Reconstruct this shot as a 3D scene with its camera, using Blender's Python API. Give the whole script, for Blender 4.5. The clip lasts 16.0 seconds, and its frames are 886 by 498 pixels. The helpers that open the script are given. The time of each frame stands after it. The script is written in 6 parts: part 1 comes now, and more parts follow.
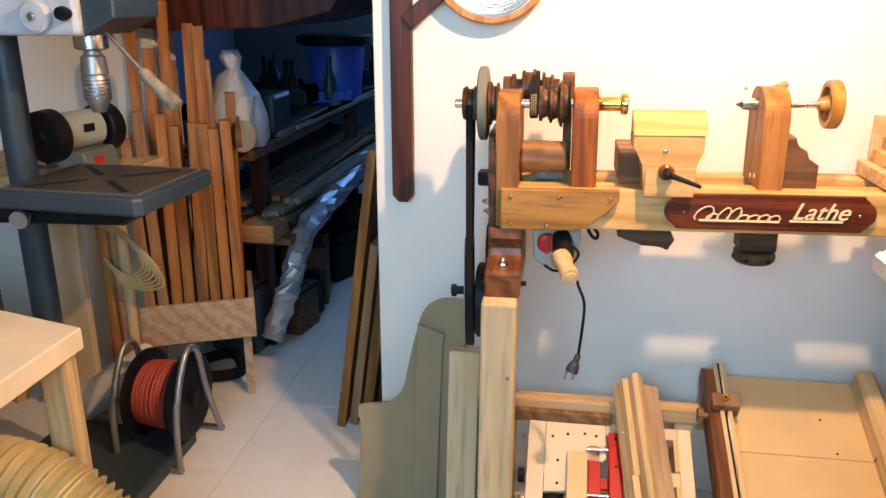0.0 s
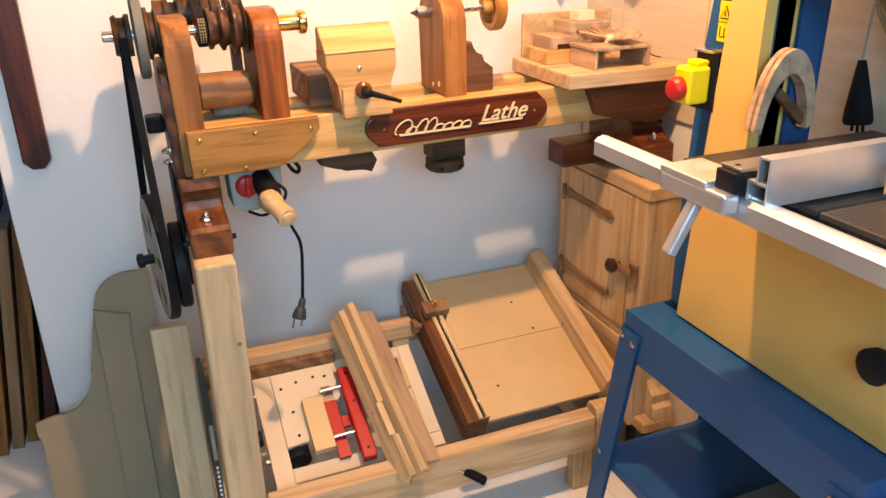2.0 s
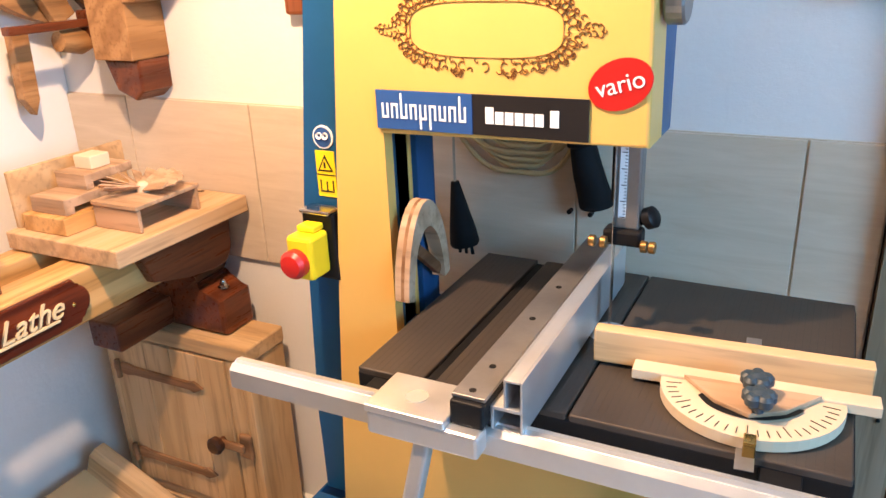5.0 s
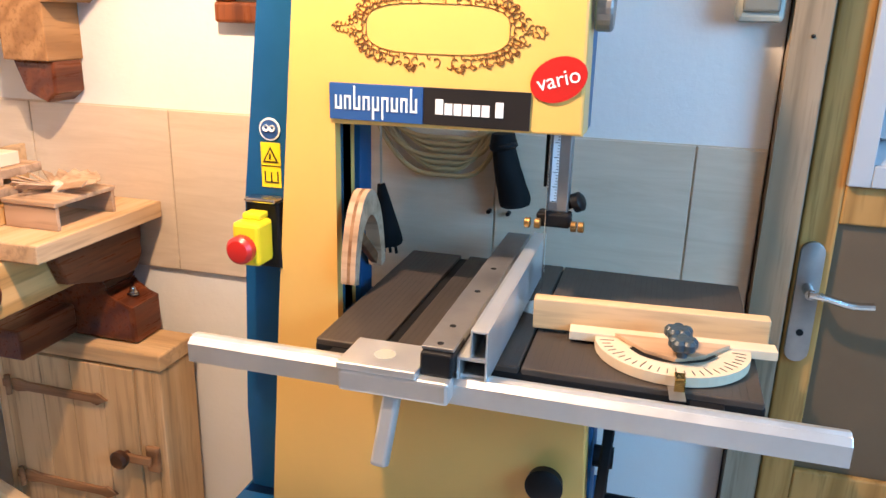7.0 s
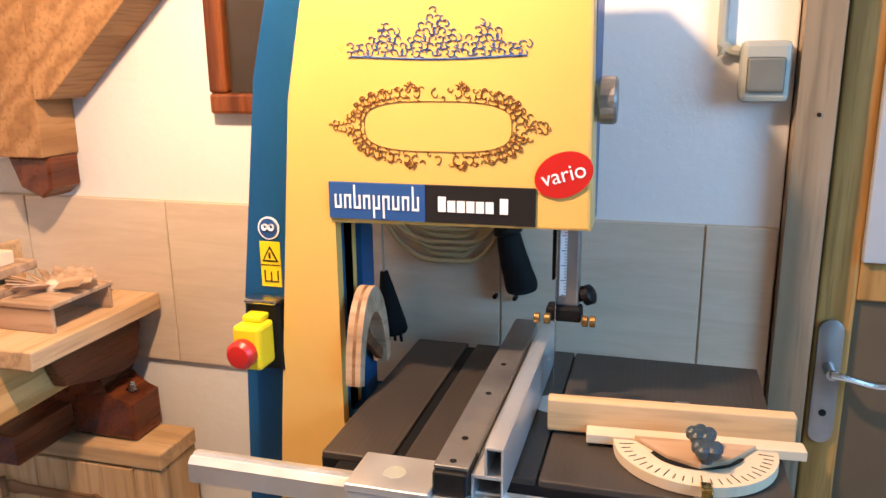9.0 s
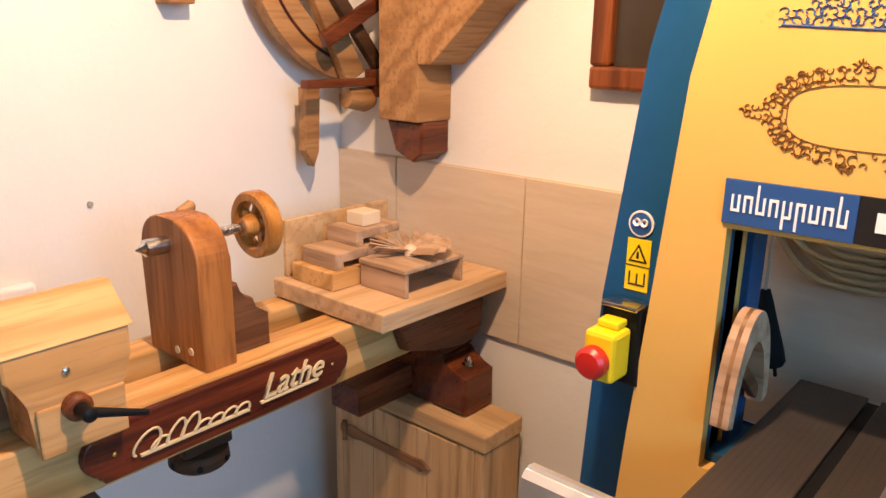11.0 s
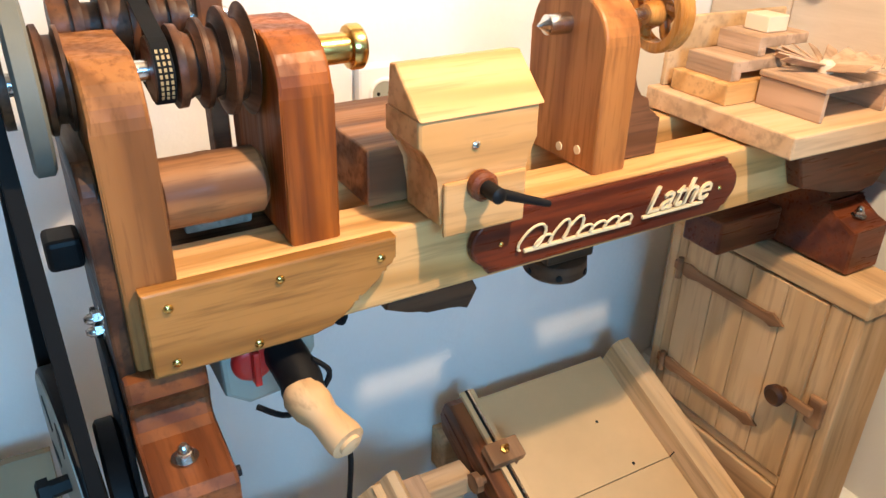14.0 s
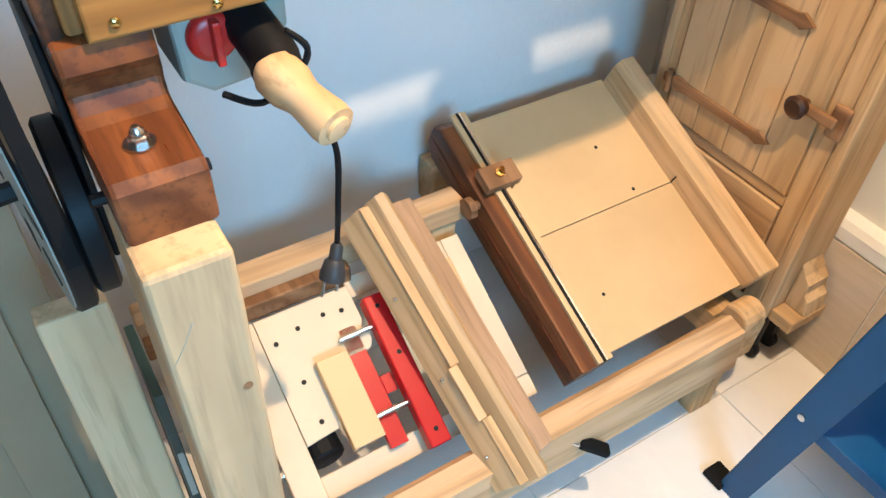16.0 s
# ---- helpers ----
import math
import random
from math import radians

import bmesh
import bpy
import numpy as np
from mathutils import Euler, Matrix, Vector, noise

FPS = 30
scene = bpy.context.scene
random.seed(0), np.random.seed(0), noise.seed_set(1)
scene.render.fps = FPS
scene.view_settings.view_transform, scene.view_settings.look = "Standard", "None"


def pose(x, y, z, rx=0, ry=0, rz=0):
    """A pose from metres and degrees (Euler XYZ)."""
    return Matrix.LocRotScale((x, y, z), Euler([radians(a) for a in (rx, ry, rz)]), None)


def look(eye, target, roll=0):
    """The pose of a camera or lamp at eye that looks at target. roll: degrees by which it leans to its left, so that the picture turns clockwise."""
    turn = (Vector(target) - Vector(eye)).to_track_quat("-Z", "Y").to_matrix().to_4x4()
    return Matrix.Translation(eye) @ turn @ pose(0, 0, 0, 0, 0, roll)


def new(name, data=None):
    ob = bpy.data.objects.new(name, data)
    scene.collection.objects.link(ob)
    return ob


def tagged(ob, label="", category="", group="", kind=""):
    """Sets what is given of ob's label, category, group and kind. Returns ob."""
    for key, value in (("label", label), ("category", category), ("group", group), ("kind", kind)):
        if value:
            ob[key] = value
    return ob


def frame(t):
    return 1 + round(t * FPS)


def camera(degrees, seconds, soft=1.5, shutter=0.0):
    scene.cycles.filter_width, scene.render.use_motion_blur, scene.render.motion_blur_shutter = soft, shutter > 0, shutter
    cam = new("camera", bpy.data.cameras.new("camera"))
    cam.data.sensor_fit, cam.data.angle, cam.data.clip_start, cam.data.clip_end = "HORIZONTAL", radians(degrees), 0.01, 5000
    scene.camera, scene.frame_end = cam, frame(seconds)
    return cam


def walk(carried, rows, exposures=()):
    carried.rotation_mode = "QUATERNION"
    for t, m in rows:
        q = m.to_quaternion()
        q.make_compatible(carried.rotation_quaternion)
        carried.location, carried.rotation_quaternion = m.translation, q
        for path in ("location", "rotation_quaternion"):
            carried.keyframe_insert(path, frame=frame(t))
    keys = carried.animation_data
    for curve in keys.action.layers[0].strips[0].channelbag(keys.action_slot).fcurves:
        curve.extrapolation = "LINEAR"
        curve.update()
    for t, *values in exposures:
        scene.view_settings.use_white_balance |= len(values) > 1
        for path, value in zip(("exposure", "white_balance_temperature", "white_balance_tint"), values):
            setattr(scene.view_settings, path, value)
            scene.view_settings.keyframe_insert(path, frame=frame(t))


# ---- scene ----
cam = camera(59.6, 16.0, soft=1.5)
PATH = [
    (0, (-0.274, -2.141, 1.436), (-0.562, -0.258, 0.824), 0.1),
    (0.5, (-0.391, -2.125, 1.441), (-0.427, -0.217, 0.843), 0.7),
    (1, (-0.5, -2.093, 1.443), (-0.242, -0.203, 0.844), 0.8),
    (1.5, (-0.524, -2.063, 1.438), (-0.008, -0.246, 0.781), 0.9),
    (2, (-0.498, -1.981, 1.404), (0.194, -0.276, 0.621), -0.9),
    (2.5, (-0.444, -1.871, 1.399), (0.387, -0.285, 0.509), -1.9),
    (3, (-0.434, -1.822, 1.405), (0.508, -0.32, 0.479), -1.7),
    (3.5, (-0.455, -1.71, 1.409), (0.639, -0.325, 0.469), -0.9),
    (4, (-0.451, -1.599, 1.44), (0.899, -0.434, 0.535), 0.6),
    (4.5, (-0.396, -1.556, 1.463), (1.145, -0.541, 0.693), -1.2),
    (5, (-0.399, -1.521, 1.534), (1.255, -0.667, 0.803), -2.4),
    (5.2, (-0.439, -1.502, 1.554), (1.255, -0.707, 0.849), -2.5),
    (7.5, (-0.55, -1.442, 1.457), (1.297, -0.962, 0.861), 1.3),
    (8, (-0.552, -1.448, 1.479), (1.309, -0.986, 0.91), -0.3),
    (8.2, (-0.556, -1.442, 1.502), (1.315, -0.997, 0.954), -0.2),
    (10.3, (-0.388, -1.378, 1.536), (1.332, -0.449, 1.116), 0.6),
    (10.5, (-0.39, -1.362, 1.526), (1.269, -0.341, 1.074), 1.0),
    (11, (-0.393, -1.308, 1.513), (1.068, -0.053, 0.977), 1.1),
    (11.5, (-0.416, -1.235, 1.485), (0.894, 0.147, 0.874), 1.2),
    (12, (-0.435, -1.173, 1.47), (0.72, 0.299, 0.764), 1.9),
    (12.5, (-0.452, -1.125, 1.461), (0.597, 0.39, 0.683), 2.5),
    (13, (-0.462, -1.093, 1.449), (0.523, 0.429, 0.606), 2.7),
    (13.5, (-0.471, -1.086, 1.431), (0.473, 0.44, 0.547), 2.5),
    (14, (-0.474, -1.094, 1.405), (0.431, 0.434, 0.486), 2.0),
    (14.5, (-0.476, -1.095, 1.366), (0.401, 0.407, 0.379), 1.8),
    (15, (-0.473, -1.093, 1.332), (0.377, 0.321, 0.202), 2.2),
    (15.5, (-0.473, -1.067, 1.288), (0.339, 0.241, 0.012), 2.3),
    (16, (-0.465, -1.029, 1.251), (0.339, 0.161, -0.141), 3.1),
]
walk(cam, [(t, look(eye, target, roll)) for t, eye, target, roll in PATH],
     [(0, 0.13, 8600, 24), (1.5, -0.15, 9000, 29), (3, 0.05, 8600, 33), (4, 0.07, 8000, 33), (5.2, -0.08, 7200, 26), (8, -0.05, 6700, 22),
      (10.3, -0.80, 7900, 34), (11, -0.70, 7600, 29), (12.5, -0.28, 6600, 15), (13.5, -0.15, 6500, 12), (14.5, 0.18, 6700, 12), (16, 0.47, 6600, 11)])


# ---- light ----
world = bpy.data.worlds.new("world")
scene.world = world
world.use_nodes = True
wn = world.node_tree.nodes
sky = wn.new("ShaderNodeTexSky")
sky.sky_type = "NISHITA"
sky.sun_disc = False
sky.sun_elevation = radians(25)
world.node_tree.links.new(sky.outputs[0], wn["Background"].inputs[0])
wn["Background"].inputs[1].default_value = 0.1


def lamp(name, kind, at, power, color, size=0.1, size_y=0.1, aim=None):
    d = bpy.data.lights.new(name, kind)
    d.energy, d.color = power, color
    if kind == "AREA":
        d.shape, d.size, d.size_y = "RECTANGLE", size, size_y
    else:
        d.shadow_soft_size = size
    ob = new(name, d)
    ob.matrix_world = look(at, aim) if aim else Matrix.Translation(at)
    return ob


lamp("workshop_bulb", "POINT", (0.08, -0.92, 2.05), 94, (1.0, 0.76, 0.50), 0.025)
# Added blue area fill; the window it stands in is assumed, never in view
lamp("added_daylight_fill", "AREA", (-0.6, -3.12, 1.86), 74, (0.20, 0.585, 1.0), 1.4, 0.85, (0.1, 0, 1.0))
lamp("back_room_daylight", "AREA", (-0.7, 3.95, 1.9), 36, (0.085, 0.35, 1.0), 1.2, 0.9, (-1.2, 1.5, 0.6))


# ---- materials ----
def node_mat(name, rough=0.5, metal=0.0, spec=0.5):
    m = bpy.data.materials.new(name)
    m.use_nodes = True
    nt = m.node_tree
    b = nt.nodes["Principled BSDF"]
    b.inputs["Roughness"].default_value = rough
    b.inputs["Metallic"].default_value = metal
    b.inputs["Specular IOR Level"].default_value = spec
    return m, nt, b


def ramp(nt, fac, stops):
    r = nt.nodes.new("ShaderNodeValToRGB")
    while len(r.color_ramp.elements) < len(stops):
        r.color_ramp.elements.new(0.5)
    for e, (p, c) in zip(r.color_ramp.elements, stops):
        e.position, e.color = p, (*c, 1)
    nt.links.new(fac, r.inputs[0])
    return r.outputs[0]


def coords(nt, scale, random_shift=True):
    tc = nt.nodes.new("ShaderNodeTexCoord")
    mp = nt.nodes.new("ShaderNodeMapping")
    mp.inputs["Scale"].default_value = scale
    if random_shift:
        oi = nt.nodes.new("ShaderNodeObjectInfo")
        mul = nt.nodes.new("ShaderNodeVectorMath")
        mul.operation = "SCALE"
        mul.inputs[0].default_value = (3.1, 4.7, 2.3)
        nt.links.new(oi.outputs["Random"], mul.inputs["Scale"])
        add = nt.nodes.new("ShaderNodeVectorMath")
        nt.links.new(tc.outputs["Object"], add.inputs[0])
        nt.links.new(mul.outputs[0], add.inputs[1])
        nt.links.new(add.outputs[0], mp.inputs[0])
    else:
        nt.links.new(tc.outputs["Object"], mp.inputs[0])
    return mp.outputs[0]


def noise_tex(nt, vec, scale, detail=4, rough=0.55, distortion=0.0):
    n = nt.nodes.new("ShaderNodeTexNoise")
    n.inputs["Scale"].default_value = scale
    n.inputs["Detail"].default_value = detail
    n.inputs["Roughness"].default_value = rough
    n.inputs["Distortion"].default_value = distortion
    nt.links.new(vec, n.inputs["Vector"])
    return n.outputs[0]


def mix(nt, a, b, fac, mode="MIX"):
    m = nt.nodes.new("ShaderNodeMix")
    m.data_type, m.blend_type = "RGBA", mode
    for sock, v in ((m.inputs[0], fac), (m.inputs[6], a), (m.inputs[7], b)):
        if isinstance(v, (int, float)):
            sock.default_value = v
        elif isinstance(v, tuple):
            sock.default_value = (*v, 1)
        else:
            nt.links.new(v, sock)
    return m.outputs[2]


def bump(nt, bsdf, height, strength=0.2, dist=0.002):
    b = nt.nodes.new("ShaderNodeBump")
    b.inputs["Strength"].default_value = strength
    b.inputs["Distance"].default_value = dist
    nt.links.new(height, b.inputs["Height"])
    nt.links.new(b.outputs[0], bsdf.inputs["Normal"])


def deeper(c, k=1.06):
    """The same tone with a richer hue."""
    g = 0.3 * c[0] + 0.59 * c[1] + 0.11 * c[2]
    r, gr, b = (max(0.003, g + (v - g) * k) for v in c)
    return r, gr * 0.95, b


def wood(name, light, dark, axis="x", rough=0.45, fine=90.0, rings=9.0, wear=0.25):
    """Timber with growth rings, pores along the axis and blotchy tone."""
    m, nt, b = node_mat(name, rough, 0.0, 0.32)
    light, dark = deeper(light), deeper(dark)
    long, cross = 0.07, 1.0
    sc = {"x": (long, cross, cross), "y": (cross, long, cross), "z": (cross, cross, long)}[axis]
    v = coords(nt, sc)
    w = nt.nodes.new("ShaderNodeTexWave")
    w.wave_type, w.bands_direction = "BANDS", "DIAGONAL"
    w.inputs["Scale"].default_value = rings
    w.inputs["Distortion"].default_value = 7.0
    w.inputs["Detail"].default_value = 3.0
    w.inputs["Detail Scale"].default_value = 1.6
    nt.links.new(v, w.inputs["Vector"])
    col = ramp(nt, w.outputs[1], [(0.0, light), (0.5, tuple(0.5 * (p + q) for p, q in zip(light, dark))), (0.82, dark), (1.0, tuple(0.86 * q for q in dark))])
    pores = noise_tex(nt, v, fine, 3, 0.6)
    col = mix(nt, col, tuple(0.55 * c for c in dark), ramp(nt, pores, [(0.50, (0, 0, 0)), (0.72, (0.68, 0.68, 0.68))]))
    blot = noise_tex(nt, coords(nt, (1, 1, 1)), 7.0, 3)
    col = mix(nt, col, tuple(0.6 * (p + q) * 0.5 for p, q in zip(light, dark)), ramp(nt, blot, [(0.45, (0, 0, 0)), (0.8, (wear, wear, wear))]))
    nt.links.new(col, b.inputs["Base Color"])
    nt.links.new(ramp(nt, pores, [(0.3, (rough - 0.08,) * 3), (0.7, (min(rough + 0.2, 1),) * 3)]), b.inputs["Roughness"])
    bump(nt, b, pores, 0.18, 0.001)
    return m


def paint(name, color, rough=0.4, var=0.12, scale=6.0, metal=0.0, bumps=0.05, bump_scale=160.0, spec=0.5):
    """Painted, moulded or cast surface with faint dirt and fine relief."""
    m, nt, b = node_mat(name, rough, metal, spec)
    v = coords(nt, (1, 1, 1))
    n = noise_tex(nt, v, scale, 5, 0.6)
    col = ramp(nt, n, [(0.3, tuple(c * (1 - var) for c in color)), (0.7, tuple(min(c * (1 + var * 0.5), 1) for c in color))])
    nt.links.new(col, b.inputs["Base Color"])
    f = noise_tex(nt, v, bump_scale, 3)
    nt.links.new(ramp(nt, n, [(0.3, (max(rough - 0.06, 0.02),) * 3), (0.75, (min(rough + 0.1, 1),) * 3)]), b.inputs["Roughness"])
    bump(nt, b, f, bumps * 4, 0.0008)
    return m


def plaster(name, color):
    m, nt, b = node_mat(name, 0.75, 0, 0.3)
    v = coords(nt, (1, 1, 1), False)
    n = noise_tex(nt, v, 2.2, 6, 0.6)
    fine = noise_tex(nt, v, 38.0, 6, 0.65)
    col = ramp(nt, n, [(0.3, tuple(c * 0.93 for c in color)), (0.7, color)])
    scuff = noise_tex(nt, coords(nt, (5, 5, 1.2), False), 5.0, 5, 0.7)
    col = mix(nt, col, tuple(c * 0.72 for c in color), ramp(nt, scuff, [(0.66, (0, 0, 0)), (0.8, (0.3, 0.3, 0.3))]))
    nt.links.new(col, b.inputs["Base Color"])
    bump(nt, b, fine, 0.35, 0.004)
    return m


M = {
    "pine": wood("pine_rail", (0.68, 0.41, 0.17), (0.55, 0.30, 0.105), "x", 0.38),
    "pine_y": wood("pine_rails_y", (0.64, 0.45, 0.245), (0.59, 0.40, 0.20), "y", 0.55, 70),
    "raw_x": wood("raw_softwood", (0.62, 0.43, 0.245), (0.565, 0.38, 0.20), "x", 0.6, 70),
    "stock_z": wood("reddish_timber", (0.36, 0.19, 0.095), (0.29, 0.145, 0.07), "z", 0.6),
    "pine_z": wood("pine_upright", (0.62, 0.46, 0.25), (0.50, 0.35, 0.17), "z", 0.55),
    "pale_post": wood("pale_spruce_post", (0.64, 0.50, 0.30), (0.585, 0.445, 0.255), "z", 0.6, 60, 5),
    "oak": wood("varnished_oak_board", (0.39, 0.19, 0.057), (0.28, 0.128, 0.034), "x", 0.38, 120),
    "oak_z": wood("oak_upright", (0.32, 0.135, 0.042), (0.20, 0.078, 0.022), "z", 0.5, 120),
    "red_z": wood("red_hardwood_upright", (0.33, 0.097, 0.018), (0.17, 0.045, 0.009), "z", 0.42, 110),
    "red_x": wood("red_hardwood_x", (0.16, 0.048, 0.02), (0.095, 0.027, 0.012), "x", 0.28, 110),
    "red_y": wood("red_hardwood_y", (0.21, 0.076, 0.028), (0.12, 0.040, 0.016), "y", 0.35, 110),
    "plaque": wood("mahogany_plaque", (0.16, 0.035, 0.014), (0.085, 0.018, 0.009), "x", 0.3, 130),
    "tail_z": wood("tailstock_hardwood", (0.40, 0.165, 0.052), (0.29, 0.11, 0.032), "z", 0.42, 120),
    "walnut": wood("walnut_pulley", (0.115, 0.046, 0.019), (0.045, 0.018, 0.008), "y", 0.42, 120),
    "walnut_x": wood("walnut_slab", (0.18, 0.080, 0.036), (0.12, 0.05, 0.022), "x", 0.5, 120),
    "dark": wood("dark_stained_batten", (0.085, 0.024, 0.014), (0.045, 0.012, 0.008), "z", 0.4, 90),
    "dark_x": wood("dark_knob_wood", (0.085, 0.042, 0.02), (0.05, 0.025, 0.012), "x", 0.55, 90),
    "ply_y": paint("birch_plywood", (0.64, 0.42, 0.21), 0.45, 0.14, 3.5, 0, 0.03, 90),
    "ply_x": paint("pale_plywood", (0.70, 0.55, 0.38), 0.6, 0.12, 5.0, 0, 0.04, 90),
    "cab_z": wood("cabinet_pine", (0.60, 0.42, 0.225), (0.53, 0.355, 0.175), "z", 0.5, 70, 6),
    "cab_y": wood("cabinet_pine_y", (0.60, 0.42, 0.225), (0.54, 0.36, 0.18), "y", 0.5, 70, 6),
    "strap": wood("strap_wood", (0.30, 0.165, 0.08), (0.20, 0.10, 0.045), "y", 0.5),
    "mdf": paint("raw_mdf", (0.29, 0.222, 0.138), 0.8, 0.1, 9.0, bumps=0.08),
    "yellow_wood": wood("yellow_pine_block", (0.66, 0.40, 0.18), (0.57, 0.315, 0.12), "x", 0.42),
    "jig": wood("jig_oak", (0.42, 0.235, 0.10), (0.32, 0.165, 0.066), "x", 0.5, 120),
    "handle_wood": wood("turned_beech", (0.64, 0.45, 0.25), (0.57, 0.38, 0.19), "y", 0.42),
    "wheel_wood": wood("handwheel_wood", (0.50, 0.24, 0.07), (0.38, 0.16, 0.04), "z", 0.25),
    "wall": plaster("white_plaster", (0.80, 0.78, 0.74)),
    # the back room's dim light is put into this darkened plaster colour
    "wall2": plaster("darkened_back_room_plaster", (0.22, 0.23, 0.25)),
    # ceiling stays out of view; colour lowered to hold back bounced light
    "ceil": plaster("darkened_unseen_ceiling", (0.28, 0.255, 0.225)),
    # brown colour darkened so the unseen walls bounce less light
    "wall3": plaster("darkened_unseen_wall", (0.20, 0.165, 0.13)),
    "drumwood": wood("walnut_drum", (0.30, 0.145, 0.06), (0.13, 0.058, 0.025), "x", 0.5, 110),
    "beech_brown": wood("brown_beech_board", (0.50, 0.35, 0.22), (0.42, 0.28, 0.165), "y", 0.55),
    "steel": paint("bright_steel", (0.62, 0.62, 0.62), 0.22, 0.08, 30, 1.0, 0.01),
    "alu": paint("aluminium_extrusion", (0.78, 0.79, 0.79), 0.34, 0.06, 20, 0.82, 0.02),
    "brass": paint("brass", (0.62, 0.40, 0.13), 0.2, 0.1, 30, 1.0, 0.01),
    "dullbrass": paint("dull_brass", (0.30, 0.17, 0.06), 0.4, 0.2, 30, 0.8),
    "castline": paint("machined_line", (0.045, 0.037, 0.031), 0.5, 0.2),
    "blue": paint("blue_hammer_enamel", (0.004, 0.075, 0.19), 0.38, 0.15, 8.0, 0, 0.03, spec=0.3),
    "yellow": paint("yellow_enamel", (0.76, 0.44, 0.12), 0.33, 0.06, 5.0, 0, 0.02),
    "black": paint("black_plastic", (0.006, 0.006, 0.007), 0.5, 0.2, 12.0, spec=0.22),
    "rubber": paint("black_rubber", (0.006, 0.006, 0.0065), 0.75, 0.2, 20.0, spec=0.18),
    "red": paint("red_plastic", (0.55, 0.02, 0.015), 0.35, 0.1),
    "redmetal": paint("red_enamel", (0.52, 0.008, 0.010), 0.4, 0.1, spec=0.3),
    "sw_yellow": paint("yellow_plastic", (0.85, 0.62, 0.02), 0.35, 0.06),
    "grey": paint("grey_wheel_paint", (0.13, 0.135, 0.115), 0.55, 0.15, 10),
    "boxgrey": paint("grey_switch_box", (0.33, 0.34, 0.29), 0.5, 0.1),
    "cast": paint("cast_iron_table", (0.075, 0.060, 0.050), 0.42, 0.15, 14.0, 0.4, 0.05),
    "castdark": paint("black_cast_edge", (0.007, 0.007, 0.008), 0.55, 0.2, spec=0.22),
    "bar": paint("ground_steel_bar", (0.35, 0.34, 0.33), 0.4, 0.2, 18, 0.8),
    "white": paint("white_print", (0.85, 0.85, 0.85), 0.5, 0.03),
    "signblue": paint("sign_blue", (0.02, 0.085, 0.26), 0.35, 0.05),
    "signblack": paint("sign_black", (0.016, 0.014, 0.014), 0.35, 0.05),
    "orn": paint("ornament_brown", (0.27, 0.10, 0.02), 0.5, 0.1),
    "ornblue": paint("ornament_blue", (0.05, 0.12, 0.30), 0.5, 0.1),
    "cream": paint("inlaid_letters", (0.72, 0.55, 0.32), 0.5, 0.08),
    "cord": paint("tan_cord", (0.40, 0.29, 0.14), 0.6, 0.1),
    "drill": paint("drill_enamel", (0.03, 0.05, 0.065), 0.4, 0.2),
    "bluetub": paint("blue_plastic_tub", (0.01, 0.12, 0.55), 0.35, 0.1),
    "bag": paint("white_plastic_bag", (0.50, 0.52, 0.56), 0.35, 0.15, 14),
    "rope": paint("red_cable", (0.42, 0.055, 0.03), 0.5, 0.15),
    "hose": paint("tan_ribbed_hose", (0.42, 0.29, 0.12), 0.45, 0.2, 8),
    "silverfoil": paint("foil_sleeve", (0.35, 0.37, 0.40), 0.35, 0.3, 25, 0.4, 0.2, 60),
    "doorwood": wood("door_wood", (0.47, 0.26, 0.085), (0.37, 0.19, 0.055), "z", 0.5),
    "framewood": wood("door_frame_wood", (0.34, 0.28, 0.19), (0.25, 0.195, 0.12), "z", 0.65, 80, 6),
    "brownpanel": paint("brown_door_panel", (0.12, 0.075, 0.038), 0.55, 0.15, 9),
    "louvre": paint("white_louvre", (0.38, 0.40, 0.42), 0.4, 0.05),
    "pictureframe": wood("picture_frame_wood", (0.22, 0.07, 0.025), (0.13, 0.04, 0.015), "z", 0.3),
    "darkglass": paint("dark_glass", (0.05, 0.038, 0.028), 0.12, 0.2, 4),
    "greyboard": wood("grey_plank", (0.30, 0.26, 0.20), (0.20, 0.17, 0.125), "y", 0.7),
    "bookgreen": paint("green_book_spine", (0.012, 0.034, 0.030), 0.4, 0.1),
    "plug": paint("dark_plug_plastic", (0.035, 0.035, 0.037), 0.45, 0.1, spec=0.3),
    "paper": paint("paper", (0.75, 0.74, 0.70), 0.8, 0.06),
}


def tile_mat(name, c1, c2, axis_scale):
    m, nt, b = node_mat(name, 0.35)
    v = coords(nt, axis_scale)
    n = noise_tex(nt, v, 6.0, 6, 0.65, 0.8)
    col = ramp(nt, n, [(0.3, c1), (0.7, c2)])
    nt.links.new(col, b.inputs["Base Color"])
    bump(nt, b, n, 0.08, 0.002)
    return m


M["tile"] = tile_mat("beige_wall_tile", (0.57, 0.45, 0.325), (0.67, 0.55, 0.42), (1, 0.8, 7))
M["floortile"] = tile_mat("pale_floor_tile", (0.74, 0.70, 0.65), (0.82, 0.78, 0.73), (1, 1, 1))
M["grout"] = paint("grout", (0.60, 0.56, 0.51), 0.9, 0.1)


# ---- mesh helpers ----
BASE = {}


def root_of(ob):
    while ob.parent:
        ob = ob.parent
    return ob


